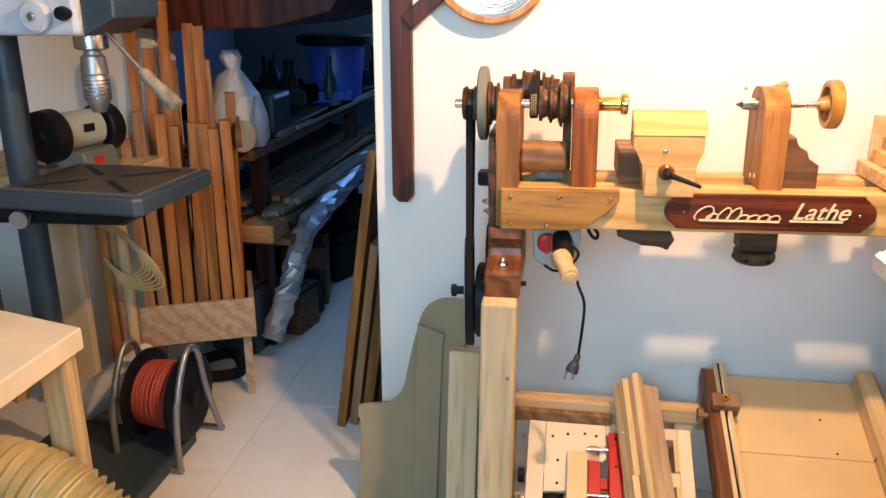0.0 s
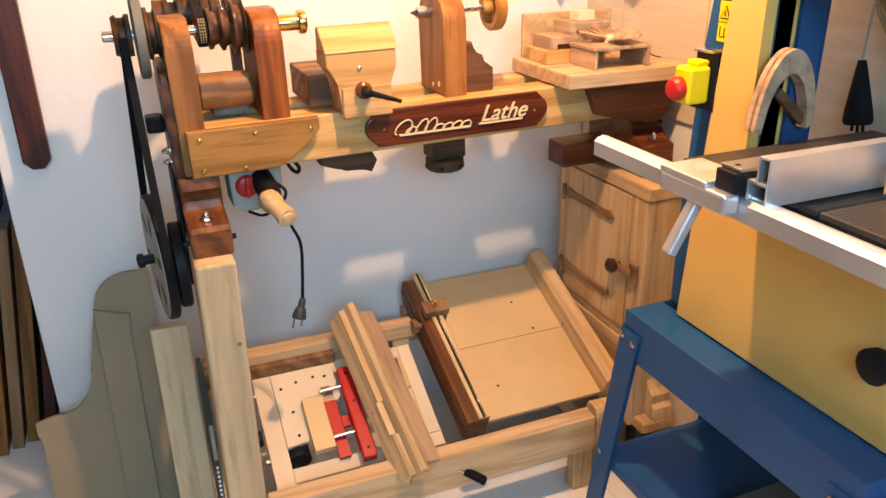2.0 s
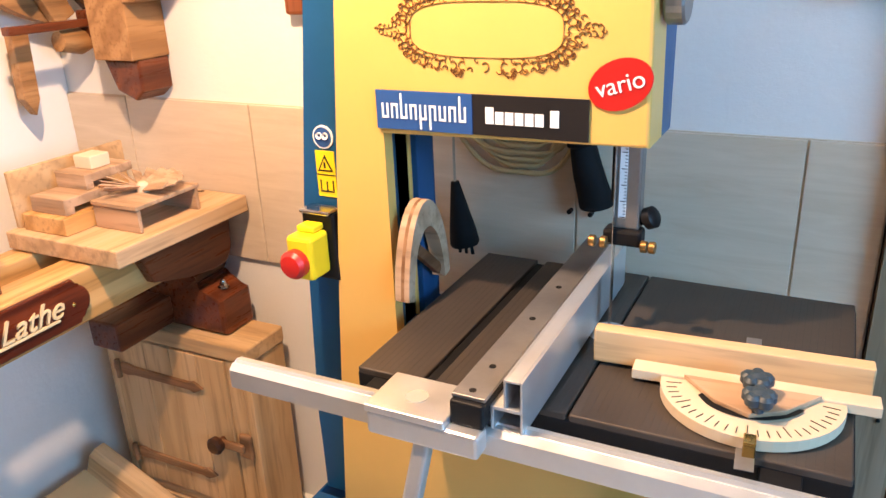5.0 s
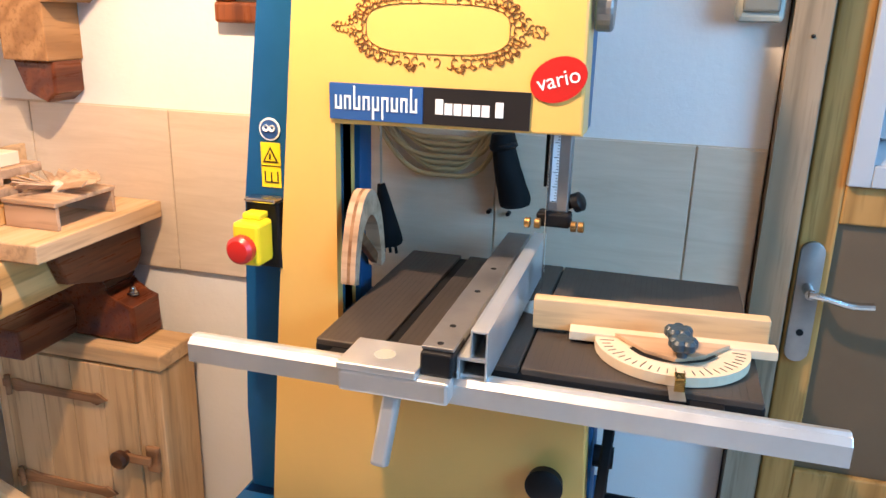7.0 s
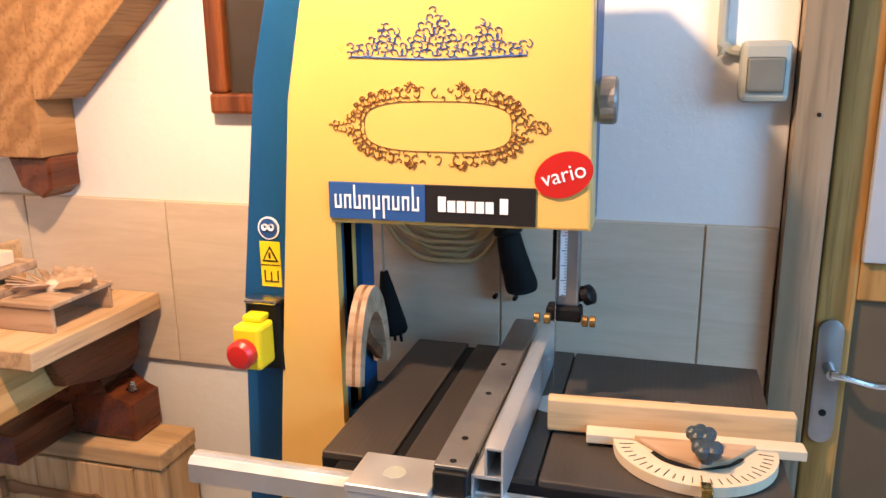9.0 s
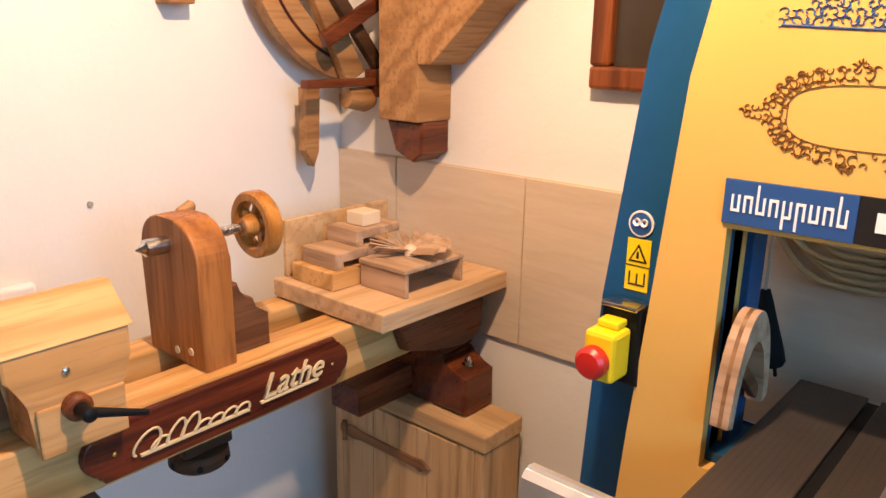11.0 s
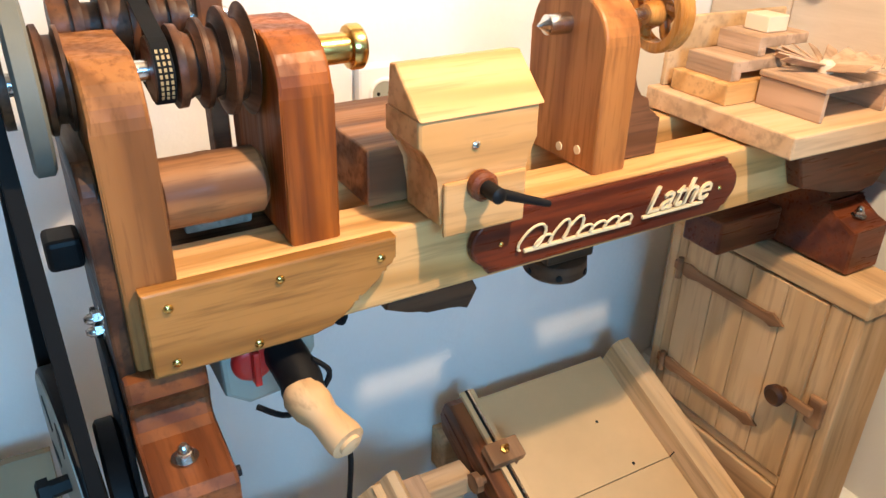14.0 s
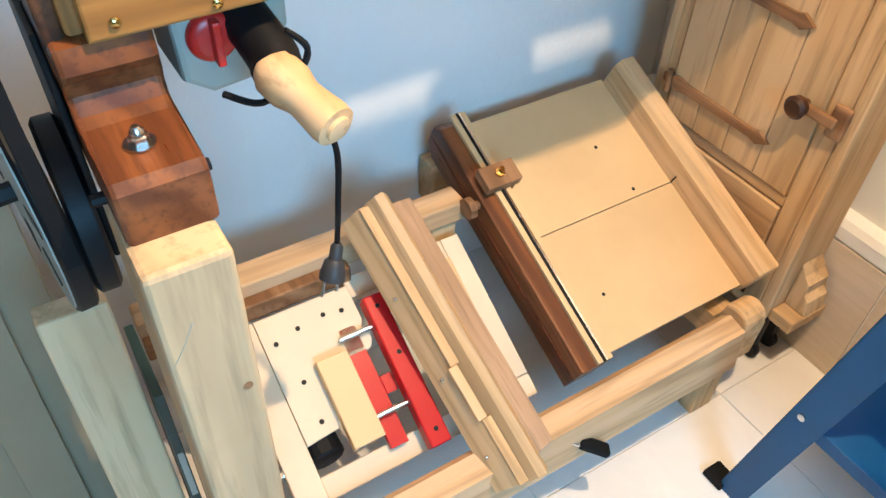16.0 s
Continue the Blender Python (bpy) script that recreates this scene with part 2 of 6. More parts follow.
def thing(name, label, category, at=(0, 0, 0), rot=(0, 0, 0), group="", kind="", shift=(0, 0, 0)):
    """Empty at the thing's base; with no rotation its parts are given in world coordinates, moved by shift."""
    ob = new(name)
    ob.empty_display_size = 0.05
    ob.matrix_world = Matrix.Translation(shift) @ pose(*at, *rot)
    if rot == (0, 0, 0):
        BASE[ob.name] = Vector(at)
    return tagged(ob, label, category, group, kind)


def part(name, bm, mat, parent=None, label="", smooth=False):
    me = bpy.data.meshes.new(name)
    if parent:
        off = BASE.get(root_of(parent).name)
        if off:
            bmesh.ops.translate(bm, vec=-off, verts=bm.verts[:])
    bmesh.ops.recalc_face_normals(bm, faces=bm.faces[:])
    bm.to_mesh(me)
    bm.free()
    me.materials.append(M[mat] if isinstance(mat, str) else mat)
    if smooth:
        me.polygons.foreach_set("use_smooth", [True] * len(me.polygons))
        me.set_sharp_from_angle(angle=radians(38))
    ob = new(name, me)
    if parent:
        ob.parent = parent
    if label:
        ob["label"] = label
    return ob


def B():
    return bmesh.new()


def place(bm, verts, m):
    if m is not None:
        bmesh.ops.transform(bm, matrix=m, verts=verts)


def box(bm, x0, x1, y0, y1, z0, z1, bev=0.002, m=None):
    r = bmesh.ops.create_cube(bm, size=1)
    vs = r["verts"]
    bmesh.ops.scale(bm, vec=(abs(x1 - x0), abs(y1 - y0), abs(z1 - z0)), verts=vs)
    bmesh.ops.translate(bm, vec=((x0 + x1) / 2, (y0 + y1) / 2, (z0 + z1) / 2), verts=vs)
    if bev:
        es = list({e for v in vs for e in v.link_edges})
        r = bmesh.ops.bevel(bm, geom=es, offset=bev, segments=2, affect="EDGES", profile=0.5)
        vs = list({v for f in r["faces"] for v in f.verts} | {v for v in vs if v.is_valid})
    place(bm, vs, m)
    return bm


def prism(bm, poly, axis, a, b, bev=0.002, m=None):
    """Polygon extruded along an axis: 'x' takes (y, z) points, 'y' (x, z), 'z' (x, y)."""
    def p3(p, d):
        return {"x": (d, p[0], p[1]), "y": (p[0], d, p[1]), "z": (p[0], p[1], d)}[axis]
    va = [bm.verts.new(p3(p, a)) for p in poly]
    vb = [bm.verts.new(p3(p, b)) for p in poly]
    n = len(poly)
    fa, fb = bm.faces.new(va), bm.faces.new(vb[::-1])
    for i in range(n):
        bm.faces.new((va[i], vb[i], vb[(i + 1) % n], va[(i + 1) % n]))
    vs = va + vb
    if bev:
        es = list({*fa.edges, *fb.edges})
        r = bmesh.ops.bevel(bm, geom=es, offset=bev, segments=2, affect="EDGES", profile=0.5)
        vs = list({v for f in r["faces"] for v in f.verts} | {v for v in vs if v.is_valid})
    place(bm, vs, m)
    return bm


def arc(cx, cy, r, a0, a1, n=8):
    return [(cx + r * math.cos(radians(a0 + (a1 - a0) * i / n)), cy + r * math.sin(radians(a0 + (a1 - a0) * i / n))) for i in range(n + 1)]


def spin(bm, profile, p0, direction, seg=28):
    """Turned shape: profile of (distance along, radius) round an axis."""
    q = Vector(direction).normalized().to_track_quat("Z", "Y").to_matrix().to_4x4()
    m = Matrix.Translation(p0) @ q
    rings = []
    for d, r in profile:
        rings.append([bm.verts.new(m @ Vector((r * math.cos(2 * math.pi * k / seg), r * math.sin(2 * math.pi * k / seg), d))) for k in range(seg)])
    for u, w in zip(rings, rings[1:]):
        for k in range(seg):
            bm.faces.new((u[k], u[(k + 1) % seg], w[(k + 1) % seg], w[k]))
    bm.faces.new(rings[0][::-1])
    bm.faces.new(rings[-1])
    return bm


def rod(bm, p0, p1, r, seg=16, ch=0.0):
    p0, p1 = Vector(p0), Vector(p1)
    L = (p1 - p0).length
    c = min(ch, L / 3, r / 2)
    prof = [(0, r - c), (c, r), (L - c, r), (L, r - c)] if c else [(0, r), (L, r)]
    return spin(bm, prof, p0, p1 - p0, seg)


def smooth_path(pts, n=6):
    pts = [Vector(p) for p in pts]
    out = []
    for i in range(len(pts) - 1):
        a, b = pts[i], pts[i + 1]
        pa, pb = pts[max(i - 1, 0)], pts[min(i + 2, len(pts) - 1)]
        for k in range(n):
            t = k / n
            out.append(0.5 * (2 * a + (b - pa) * t + (2 * pa - 5 * a + 4 * b - pb) * t * t + (3 * a - pa - 3 * b + pb) * t ** 3))
    return out + [pts[-1]]


def tube(bm, pts, r, seg=8, n=6, closed=False, flat=1.0):
    path = smooth_path(pts, n) if n else [Vector(p) for p in pts]
    rings = []
    ref = Vector((0.13, 0.31, 0.94)).normalized()
    for i, p in enumerate(path):
        t = (path[min(i + 1, len(path) - 1)] - path[max(i - 1, 0)]).normalized()
        u = t.cross(ref)
        if u.length < 0.05:
            u = t.cross(Vector((1, 0, 0)))
        u.normalize()
        w = t.cross(u)
        rr = r(i / (len(path) - 1)) if callable(r) else r
        rings.append([bm.verts.new(p + u * rr * math.cos(2 * math.pi * k / seg) + w * rr * flat * math.sin(2 * math.pi * k / seg)) for k in range(seg)])
    for a, b in zip(rings, rings[1:]):
        for k in range(seg):
            bm.faces.new((a[k], a[(k + 1) % seg], b[(k + 1) % seg], b[k]))
    if closed:
        for k in range(seg):
            bm.faces.new((rings[-1][k], rings[-1][(k + 1) % seg], rings[0][(k + 1) % seg], rings[0][k]))
    else:
        bm.faces.new(rings[0][::-1])
        bm.faces.new(rings[-1])
    return bm


def ring(bm, c, axis, r_out, r_in, h, seg=40):
    """Flat-sided ring round an axis, of height h."""
    prof = [(-h / 2, r_in), (-h / 2, r_out - 0.003), (-h / 2 + 0.003, r_out), (h / 2 - 0.003, r_out), (h / 2, r_out - 0.003), (h / 2, r_in)]
    q = Vector(axis).normalized().to_track_quat("Z", "Y").to_matrix().to_4x4()
    m = Matrix.Translation(c) @ q
    rs = [[bm.verts.new(m @ Vector((r * math.cos(2 * math.pi * k / seg), r * math.sin(2 * math.pi * k / seg), d))) for k in range(seg)] for d, r in prof]
    for a, b in zip(rs, rs[1:] + rs[:1]):
        for k in range(seg):
            bm.faces.new((a[k], a[(k + 1) % seg], b[(k + 1) % seg], b[k]))
    return bm


def solo(name, bm, mat, label, category, group="", kind="", smooth=False):
    return tagged(part(name, bm, mat, None, "", smooth), label, category, group, kind)


def lettering(name, body, mat, parent, m, size, extrude=0.001, shear=0.0, space=1.0, label=""):
    cu = bpy.data.curves.new(name, "FONT")
    cu.body, cu.size, cu.extrude, cu.shear, cu.space_character = body, size, extrude, shear, space
    cu.align_x, cu.align_y = "CENTER", "CENTER"
    tmp = bpy.data.objects.new(name, cu)
    me = bpy.data.meshes.new_from_object(tmp)
    bpy.data.objects.remove(tmp)
    off = BASE.get(root_of(parent).name)
    me.transform(Matrix.Translation(-off) @ m if off else m)
    me.materials.clear()
    me.materials.append(M[mat])
    ob = new(name, me)
    ob.parent = parent
    if label:
        ob["label"] = label
    return ob


def screw(name, parent, at, direction, r=0.0045, mat="brass"):
    d = Vector(direction).normalized()
    return part(name, spin(B(), [(-0.002, r), (0.001, r), (0.0025, r * 0.6), (0.003, r * 0.2)], Vector(at), d, 12), mat, parent, "", True)


def nut(name, parent, at, direction, r=0.009, h=0.008):
    bm = spin(B(), [(0, r * 1.5), (0.0015, r * 1.5)], Vector(at), direction, 18)
    spin(bm, [(0.0015, r), (h, r), (h + 0.001, r * 0.8)], Vector(at), direction, 6)
    spin(bm, [(h, r * 0.75), (h + 0.005, r * 0.7), (h + 0.009, r * 0.35)], Vector(at), direction, 14)
    return part(name, bm, "steel", parent, "chrome dome nut", True)

# ---- structure ----
RX = 0.772      # face of the right wall
CZ = 2.45       # ceiling height


def wall(name, x0, x1, y0, y1, z0, z1, label, mat="wall"):
    return tagged(part(name, box(B(), x0, x1, y0, y1, z0, z1, 0.004), mat), label, "wall", kind="structure")


wall("wall_north", -0.797, RX, 0.0, 0.16, 0.0, CZ, "white plastered wall behind the wooden lathe")
wall("wall_north_side", -2.75, -1.78, 0.62, 0.78, 0.0, CZ, "beige wall behind the drill press")
wall("wall_north_lintel", -2.6, -0.798, 0.0, 0.16, 2.12, CZ, "white lintel over the passage")
wall("wall_east", RX, RX + 0.16, -1.608, 0.16, 0.0, CZ, "white plastered wall beside the band saw")
wall("wall_east_far", RX, RX + 0.16, -3.3, -2.578, 0.0, CZ, "white wall past the wooden door")
wall("wall_east_lintel", RX, RX + 0.16, -2.578, -1.608, 2.12, CZ, "white lintel over the wooden door")
# unseen closing walls in darkened colour; south opening made for the daylight fill
wall("wall_west", -2.75, -2.6, -3.3, 0.62, 0.0, CZ, "unseen wall on the workshop's other side, darkened to cut bounce", "wall3")
wall("wall_south", -2.6, -1.32, -3.3, -3.16, 0.0, CZ, "unseen wall behind the walk, darkened to cut bounce", "wall3")
wall("wall_south_east", 0.12, RX, -3.3, -3.16, 0.0, CZ, "unseen wall behind the walk, darkened to cut bounce", "wall3")
wall("wall_south_sill", -1.32, 0.12, -3.3, -3.16, 0.0, 1.4, "unseen darkened wall under the opening added for the fill", "wall3")
wall("wall_south_head", -1.32, 0.12, -3.3, -3.16, 2.32, CZ, "unseen darkened wall over the opening added for the fill", "wall3")
wall("wall_back_room_east", RX, RX + 0.16, 0.16, 4.2, 0.0, CZ, "plastered wall of the back room, dimness put into its colour", "wall2")
wall("wall_back_room_west", -3.1, -2.95, 0.78, 4.2, 0.0, CZ, "plastered wall of the back room, dimness put into its colour", "wall2")
wall("wall_back_room_north", -2.95, RX, 4.05, 4.2, 0.0, CZ, "far plastered wall of the back room, dimness put into its colour", "wall2")
wall("wall_back_room_south", -2.95, -2.75, 0.62, 0.78, 0.0, CZ, "short plastered wall of the back room, dimness put into its colour", "wall2")
tagged(part("ceiling", box(B(), -3.1, RX + 0.16, -3.3, 4.2, CZ, CZ + 0.12, 0), "ceil"), "unseen plain ceiling over both rooms, darkened to cut bounce", "ceiling", kind="structure")

floor = tagged(part("floor", box(B(), -3.1, RX + 0.16, -3.3, 4.2, -0.12, -0.004, 0), "grout"), "pale ceramic tiled floor with thin grey joints", "floor", kind="structure")

# tile band on the right wall
band = tagged(part("wall_tile_band", box(B(), RX - 0.004, RX - 0.0005, -1.606, -0.001, 0.932, 1.264, 0), "tile"), "band of beige stone-look wall tiles", "tiles", kind="structure")
for y0, y1 in ((-0.179, -0.002), (-0.509, -0.182), (-0.839, -0.512), (-1.166, -0.842), (-1.496, -1.169), (-1.605, -1.499)):
    part("tile", box(B(), RX - 0.009, RX - 0.003, y0, y1, 0.934, 1.262, 0.0015), "tile", band)

base = tagged(part("baseboard", prism(B(), [(RX, 0.0), (RX, 0.342), (RX - 0.012, 0.342), (RX - 0.026, 0.336), (RX - 0.033, 0.322), (RX - 0.033, 0.296), (RX - 0.028, 0.29), (RX - 0.028, 0.0)], "y", -1.603, -0.002, 0.001), "wall"), "tall white plinth with a rounded ledge along the wall", "baseboard", kind="structure")
for y0, y1 in ((-0.331, -0.002), (-0.664, -0.334), (-0.997, -0.667), (-1.33, -1.0), (-1.602, -1.333)):
    part("tile", box(B(), RX - 0.0325, RX - 0.0275, y0, y1, 0.002, 0.289, 0.001), "tile", base)


# ---- door with louvre ----
def build_door():
    frame_ob = thing("door_frame", "weathered grey-brown wooden door frame", "door frame", (RX, -1.62, 0), kind="structure", shift=(0, -0.018, 0))
    part("jamb", prism(B(), [(RX - 0.035, -1.592), (RX + 0.16, -1.592), (RX + 0.16, -1.655), (RX + 0.01, -1.655), (RX + 0.01, -1.645), (RX - 0.035, -1.645)], "z", 0, 2.1, 0.003), "framewood", frame_ob)
    part("jamb", box(B(), RX - 0.03, RX + 0.16, -2.555, -2.50, 0, 2.1, 0.003), "framewood", frame_ob)
    part("head", box(B(), RX - 0.03, RX + 0.16, -2.50, -1.655, 2.05, 2.1, 0.003), "framewood", frame_ob)
    for z in (1.44, 0.86):
        screw("nail", frame_ob, (RX - 0.036, -1.622, z), (-1, 0, 0), 0.003, "black")
    d = thing("door_1", "yellow-brown wooden door with a louvred upper light and brown lower panel, shut", "door", (RX + 0.03, -2.08, 0.01), kind="structure", shift=(0, -0.018, 0.004))
    x0, x1 = RX + 0.012, RX + 0.052
    part("stile", box(B(), x0, x1, -1.712, -1.658, 0.01, 2.045, 0.004), "doorwood", d)
    part("stile", box(B(), x0, x1, -2.495, -2.44, 0.01, 2.045, 0.004), "doorwood", d)
    for z0, z1 in ((0.01, 0.12), (0.62, 0.69), (1.145, 1.21), (1.96, 2.045)):
        part("rail", box(B(), x0 + 0.001, x1 - 0.001, -2.44, -1.712, z0, z1, 0.004), "doorwood", d)
    part("panel", box(B(), x0 + 0.012, x1 - 0.012, -2.44, -1.712, 0.69, 1.145, 0.001), "brownpanel", d, "brown painted panel")
    part("panel", box(B(), x0 + 0.012, x1 - 0.012, -2.44, -1.712, 0.12, 0.62, 0.001), "boxgrey", d, "pale grey lower panel")
    fr = part("louvre_frame", box(box(box(box(B(), x0 - 0.012, x0 + 0.02, -1.745, -1.712, 1.21, 1.96), x0 - 0.012, x0 + 0.02, -2.44, -2.41, 1.21, 1.96), x0 - 0.012, x0 + 0.02, -2.41, -1.745, 1.21, 1.245), x0 - 0.012, x0 + 0.02, -2.41, -1.745, 1.925, 1.96), "louvre", d, "white louvre frame")
    for i in range(15):
        z = 1.262 + i * 0.045
        part("slat", box(B(), -0.004, 0.004, -0.332, 0.332, -0.024, 0.024, 0.001, Matrix.Translation((x0 + 0.012, -2.0775, z)) @ Euler((0, radians(32), 0)).to_matrix().to_4x4()), "louvre", fr)
    part("backing", box(B(), x0 + 0.036, x0 + 0.04, -2.44, -1.712, 1.21, 1.96, 0), "louvre", d)
    h = part("handle_plate", prism(B(), [(-1.700, 0.93)] + arc(-1.681, 0.92, 0.019, 180, 360, 8) + arc(-1.681, 1.095, 0.019, 0, 180, 8), "x", x0 - 0.008, x0, 0.002), "bar", d, "dull grey steel door plate", True)
    part("lever", tube(rod(B(), (x0 - 0.008, -1.681, 1.035), (x0 - 0.045, -1.681, 1.035), 0.009), [(x0 - 0.045, -1.679, 1.036), (x0 - 0.047, -1.70, 1.034), (x0 - 0.045, -1.74, 1.025), (x0 - 0.045, -1.775, 1.027)], 0.009, 10, 5, False, 0.7), "steel", h, "steel lever", True)
    part("keyhole", rod(B(), (x0 - 0.009, -1.681, 0.955), (x0 - 0.007, -1.681, 0.955), 0.006, 12), "black", h)


build_door()


# ---- band saw ----
def build_saw():
    s = thing("band_saw", "yellow and blue floor-standing band saw with a cast table", "band saw", (0.55, -1.08, 0), shift=(0.006, -0.022, 0.012))
    xf, xb = 0.452, 0.59
    # blue column and cabinets behind the yellow doors
    low = [(-0.795, 0.650), (-1.372, 0.650), (-1.366, 0.995), (-0.972, 1.0), (-0.972, 1.296), (-1.318, 1.296), (-1.318, 1.62), (-1.27, 1.70), (-0.96, 1.70), (-0.885, 1.64), (-0.850, 1.49), (-0.812, 1.17), (-0.795, 0.80)]
    part("body", prism(B(), low, "x", xf + 0.028, xb, 0.004), "blue", s, "blue enamelled steel body")
    # yellow doors
    front = [(-0.850, 0.650), (-1.372, 0.650), (-1.355, 0.99), (-0.972, 0.99), (-0.972, 1.300), (-1.321, 1.300), (-1.316, 1.60), (-1.27, 1.69), (-0.975, 1.69), (-0.945, 1.62), (-0.915, 1.46), (-0.877, 1.006)]
    door_lo = part("wheel_door", prism(B(), front, "x", xf, xf + 0.07, 0.004), "yellow", s, "yellow enamelled wheel door round the throat")
    door_up = door_lo
    part("knob", spin(B(), [(0, 0.012), (0.012, 0.012), (0.014, 0.026), (0.03, 0.028), (0.036, 0.02)], (xf, -1.308, 0.792), (-1, 0, 0)), "black", door_lo, "black door knob", True)
    for y, z in ((-1.19, 0.985), (-1.362, 0.955)):
        screw("screw", door_lo, (xf, y, z), (-1, 0, 0), 0.005, "black")
    # throat lining
    part("blade_guard_side", box(B(), xf + 0.07, xb - 0.02, -0.985, -0.9735, 1.0, 1.296, 0.001), "blue", s)
    # sign strip with plain marks
    sg = part("sign_strip", box(B(), xf - 0.003, xf - 0.0003, -1.252, -0.97, 1.303, 1.353, 0.0005), "signblack", s, "blue and black maker's strip with white marks")
    part("blue_field", box(B(), xf - 0.0042, xf - 0.0022, -1.106, -0.970, 1.303, 1.353, 0.0005), "signblue", sg)
    y = -0.979
    for i in range(9):
        up_ = 0.013 if i in (2, 8) else 0.0
        dn = 0.012 if i in (4, 5) else 0.0
        mark = B()
        for k in (0, 1):
            box(mark, xf - 0.0055, xf - 0.0035, y - 0.0025 - 0.0072 * k, y - 0.0072 * k, 1.3175 - (dn if k == 0 else 0), 1.3365 + (up_ if k == 0 else 0), 0)
        z = 1.3335 if i % 2 else 1.3175
        box(mark, xf - 0.0055, xf - 0.0035, y - 0.0072, y - 0.0026, z, z + 0.003, 0)
        part("white_mark", mark, "white", sg)
        y -= 0.0137
    y = -1.124
    for i in range(8):
        w = 0.0105
        if i == 6:
            y -= 0.006
            continue
        part("white_mark", box(B(), xf - 0.0045, xf - 0.0025, y - w, y, 1.318, 1.338 if i in (0, 7) else 1.333, 0), "white", sg)
        y -= w + 0.0022
    # red oval label
    ov = part("oval_label", prism(B(), [(-1.286 + 0.036 * math.cos(a * math.pi / 16) * 1.0 + 0.004 * math.sin(a * math.pi / 16), 1.371 + 0.028 * math.sin(a * math.pi / 16) - 0.010 * math.cos(a * math.pi / 16)) for a in range(32)], "x", xf - 0.0025, xf - 0.0002, 0.0004), "red", s, "red oval label")
    lm = Matrix.Translation((xf - 0.0028, -1.286, 1.371)) @ Matrix(((0, 0, -1, 0), (-1, 0, 0, 0), (0, 1, 0, 0), (0, 0, 0, 1))) @ Euler((0, 0, radians(16))).to_matrix().to_4x4()
    lettering("label_word", "vario", "white", ov, lm, 0.028, 0.0006)
    # scroll ornaments
    def scroll(bm, cy, cz, r, turn, n=10, w=0.0016, start=0.0):
        pts = [(xf - 0.0008, cy + r * (1 - 0.75 * i / n) * math.cos(start + turn * 4.4 * i / n), cz + r * (1 - 0.75 * i / n) * math.sin(start + turn * 4.4 * i / n)) for i in range(n + 1)]
        tube(bm, pts, w, 4, 2, False, 0.6)
    bm = B()
    cy, cz, a, b_ = -1.122, 1.428, 0.107, 0.041
    def oval(t, da, db):
        return (cy + (a + da) * math.copysign(abs(math.cos(t)) ** 0.62, math.cos(t)), cz + (b_ + db) * math.copysign(abs(math.sin(t)) ** 0.62, math.sin(t)))
    for i in range(56):
        t = 2 * math.pi * i / 56
        py, pz = oval(t, 0, 0)
        scroll(bm, py, pz, 0.0078, 1 if i % 2 else -1, 10, 0.0011, t)
        py, pz = oval(t + 0.05, 0.007, 0.006)
        scroll(bm, py, pz, 0.0046, -1 if i % 2 else 1, 8, 0.0010, t + 1.5)
        py, pz = oval(t + 0.02, -0.005, -0.005)
        scroll(bm, py, pz, 0.0036, 1 if i % 2 else -1, 7, 0.0009, t + 2.6)
    tube(bm, [(xf - 0.0008, *oval(2 * math.pi * i / 72, -0.009, -0.009)) for i in range(72)], 0.0007, 4, 0, True, 0.6)
    for sgn in (-1, 1):
        for k in range(5):
            for q in (-1.5, -0.5, 0.5, 1.5):
                if abs(q) <= 1.9 - k * 0.42:
                    scroll(bm, cy + sgn * (a + 0.013 + k * 0.0062), cz + q * 0.0088, 0.0050, sgn if q > 0 else -sgn, 8, 0.0011, k + 2 * q)
        scroll(bm, cy + sgn * (a + 0.038), cz, 0.0030, sgn, 6, 0.0011, 0.0)
        for u in (-0.034, 0.034):
            for k in range(3):
                for e in (-1, 1):
                    scroll(bm, cy + u + e * (0.0065 - 0.0022 * k), cz + sgn * (b_ + 0.0075 + 0.0032 * k), 0.0042 - 0.0006 * k, e * sgn, 7, 0.0010, k + e)
    part("scroll_border", bm, "orn", door_up, "brown scrollwork border decal")
    bm = B()
    for i in range(31):
        u = (i - 15) / 15
        y = cy + u * 0.115
        hgt = 0.016 + 0.042 * max(0, 1 - abs(u) / 0.32) + 0.030 * max(0, 1 - abs(abs(u) - 0.56) / 0.26)
        for k in range(max(1, round(hgt / 0.0085))):
            scroll(bm, y + 0.002 * (-1) ** k, 1.520 + 0.0085 * k, 0.0060, 1 if (i + k) % 2 else -1, 8, 0.0011, k * 1.7 + i)
    tube(bm, [(xf - 0.0008, cy - 0.115, 1.516), (xf - 0.0008, cy, 1.512), (xf - 0.0008, cy + 0.115, 1.516)], 0.0013, 4, 4)
    part("scroll_crest", bm, "ornblue", door_up, "blue scrollwork crest decal")
    # switch with red button, safety stickers
    sw = part("switch_box", prism(B(), [(-0.826, 1.07), (-0.886, 1.07), (-0.884, 1.172), (-0.83, 1.172)], "x", xf - 0.004, xf + 0.03, 0.004), "black", s, "black switch housing")
    part("switch_cover", box(box(B(), xf - 0.05, xf - 0.004, -0.875, -0.832, 1.085, 1.150, 0.006), xf - 0.03, xf - 0.004, -0.868, -0.838, 1.15, 1.16, 0.003), "sw_yellow", sw, "yellow switch cover")
    part("stop_button", spin(B(), [(0, 0.021), (0.012, 0.021), (0.018, 0.016), (0.02, 0.005)], (xf - 0.05, -0.85, 1.112), (-1, 0.0, 0), 24), "red", sw, "red stop button", True)
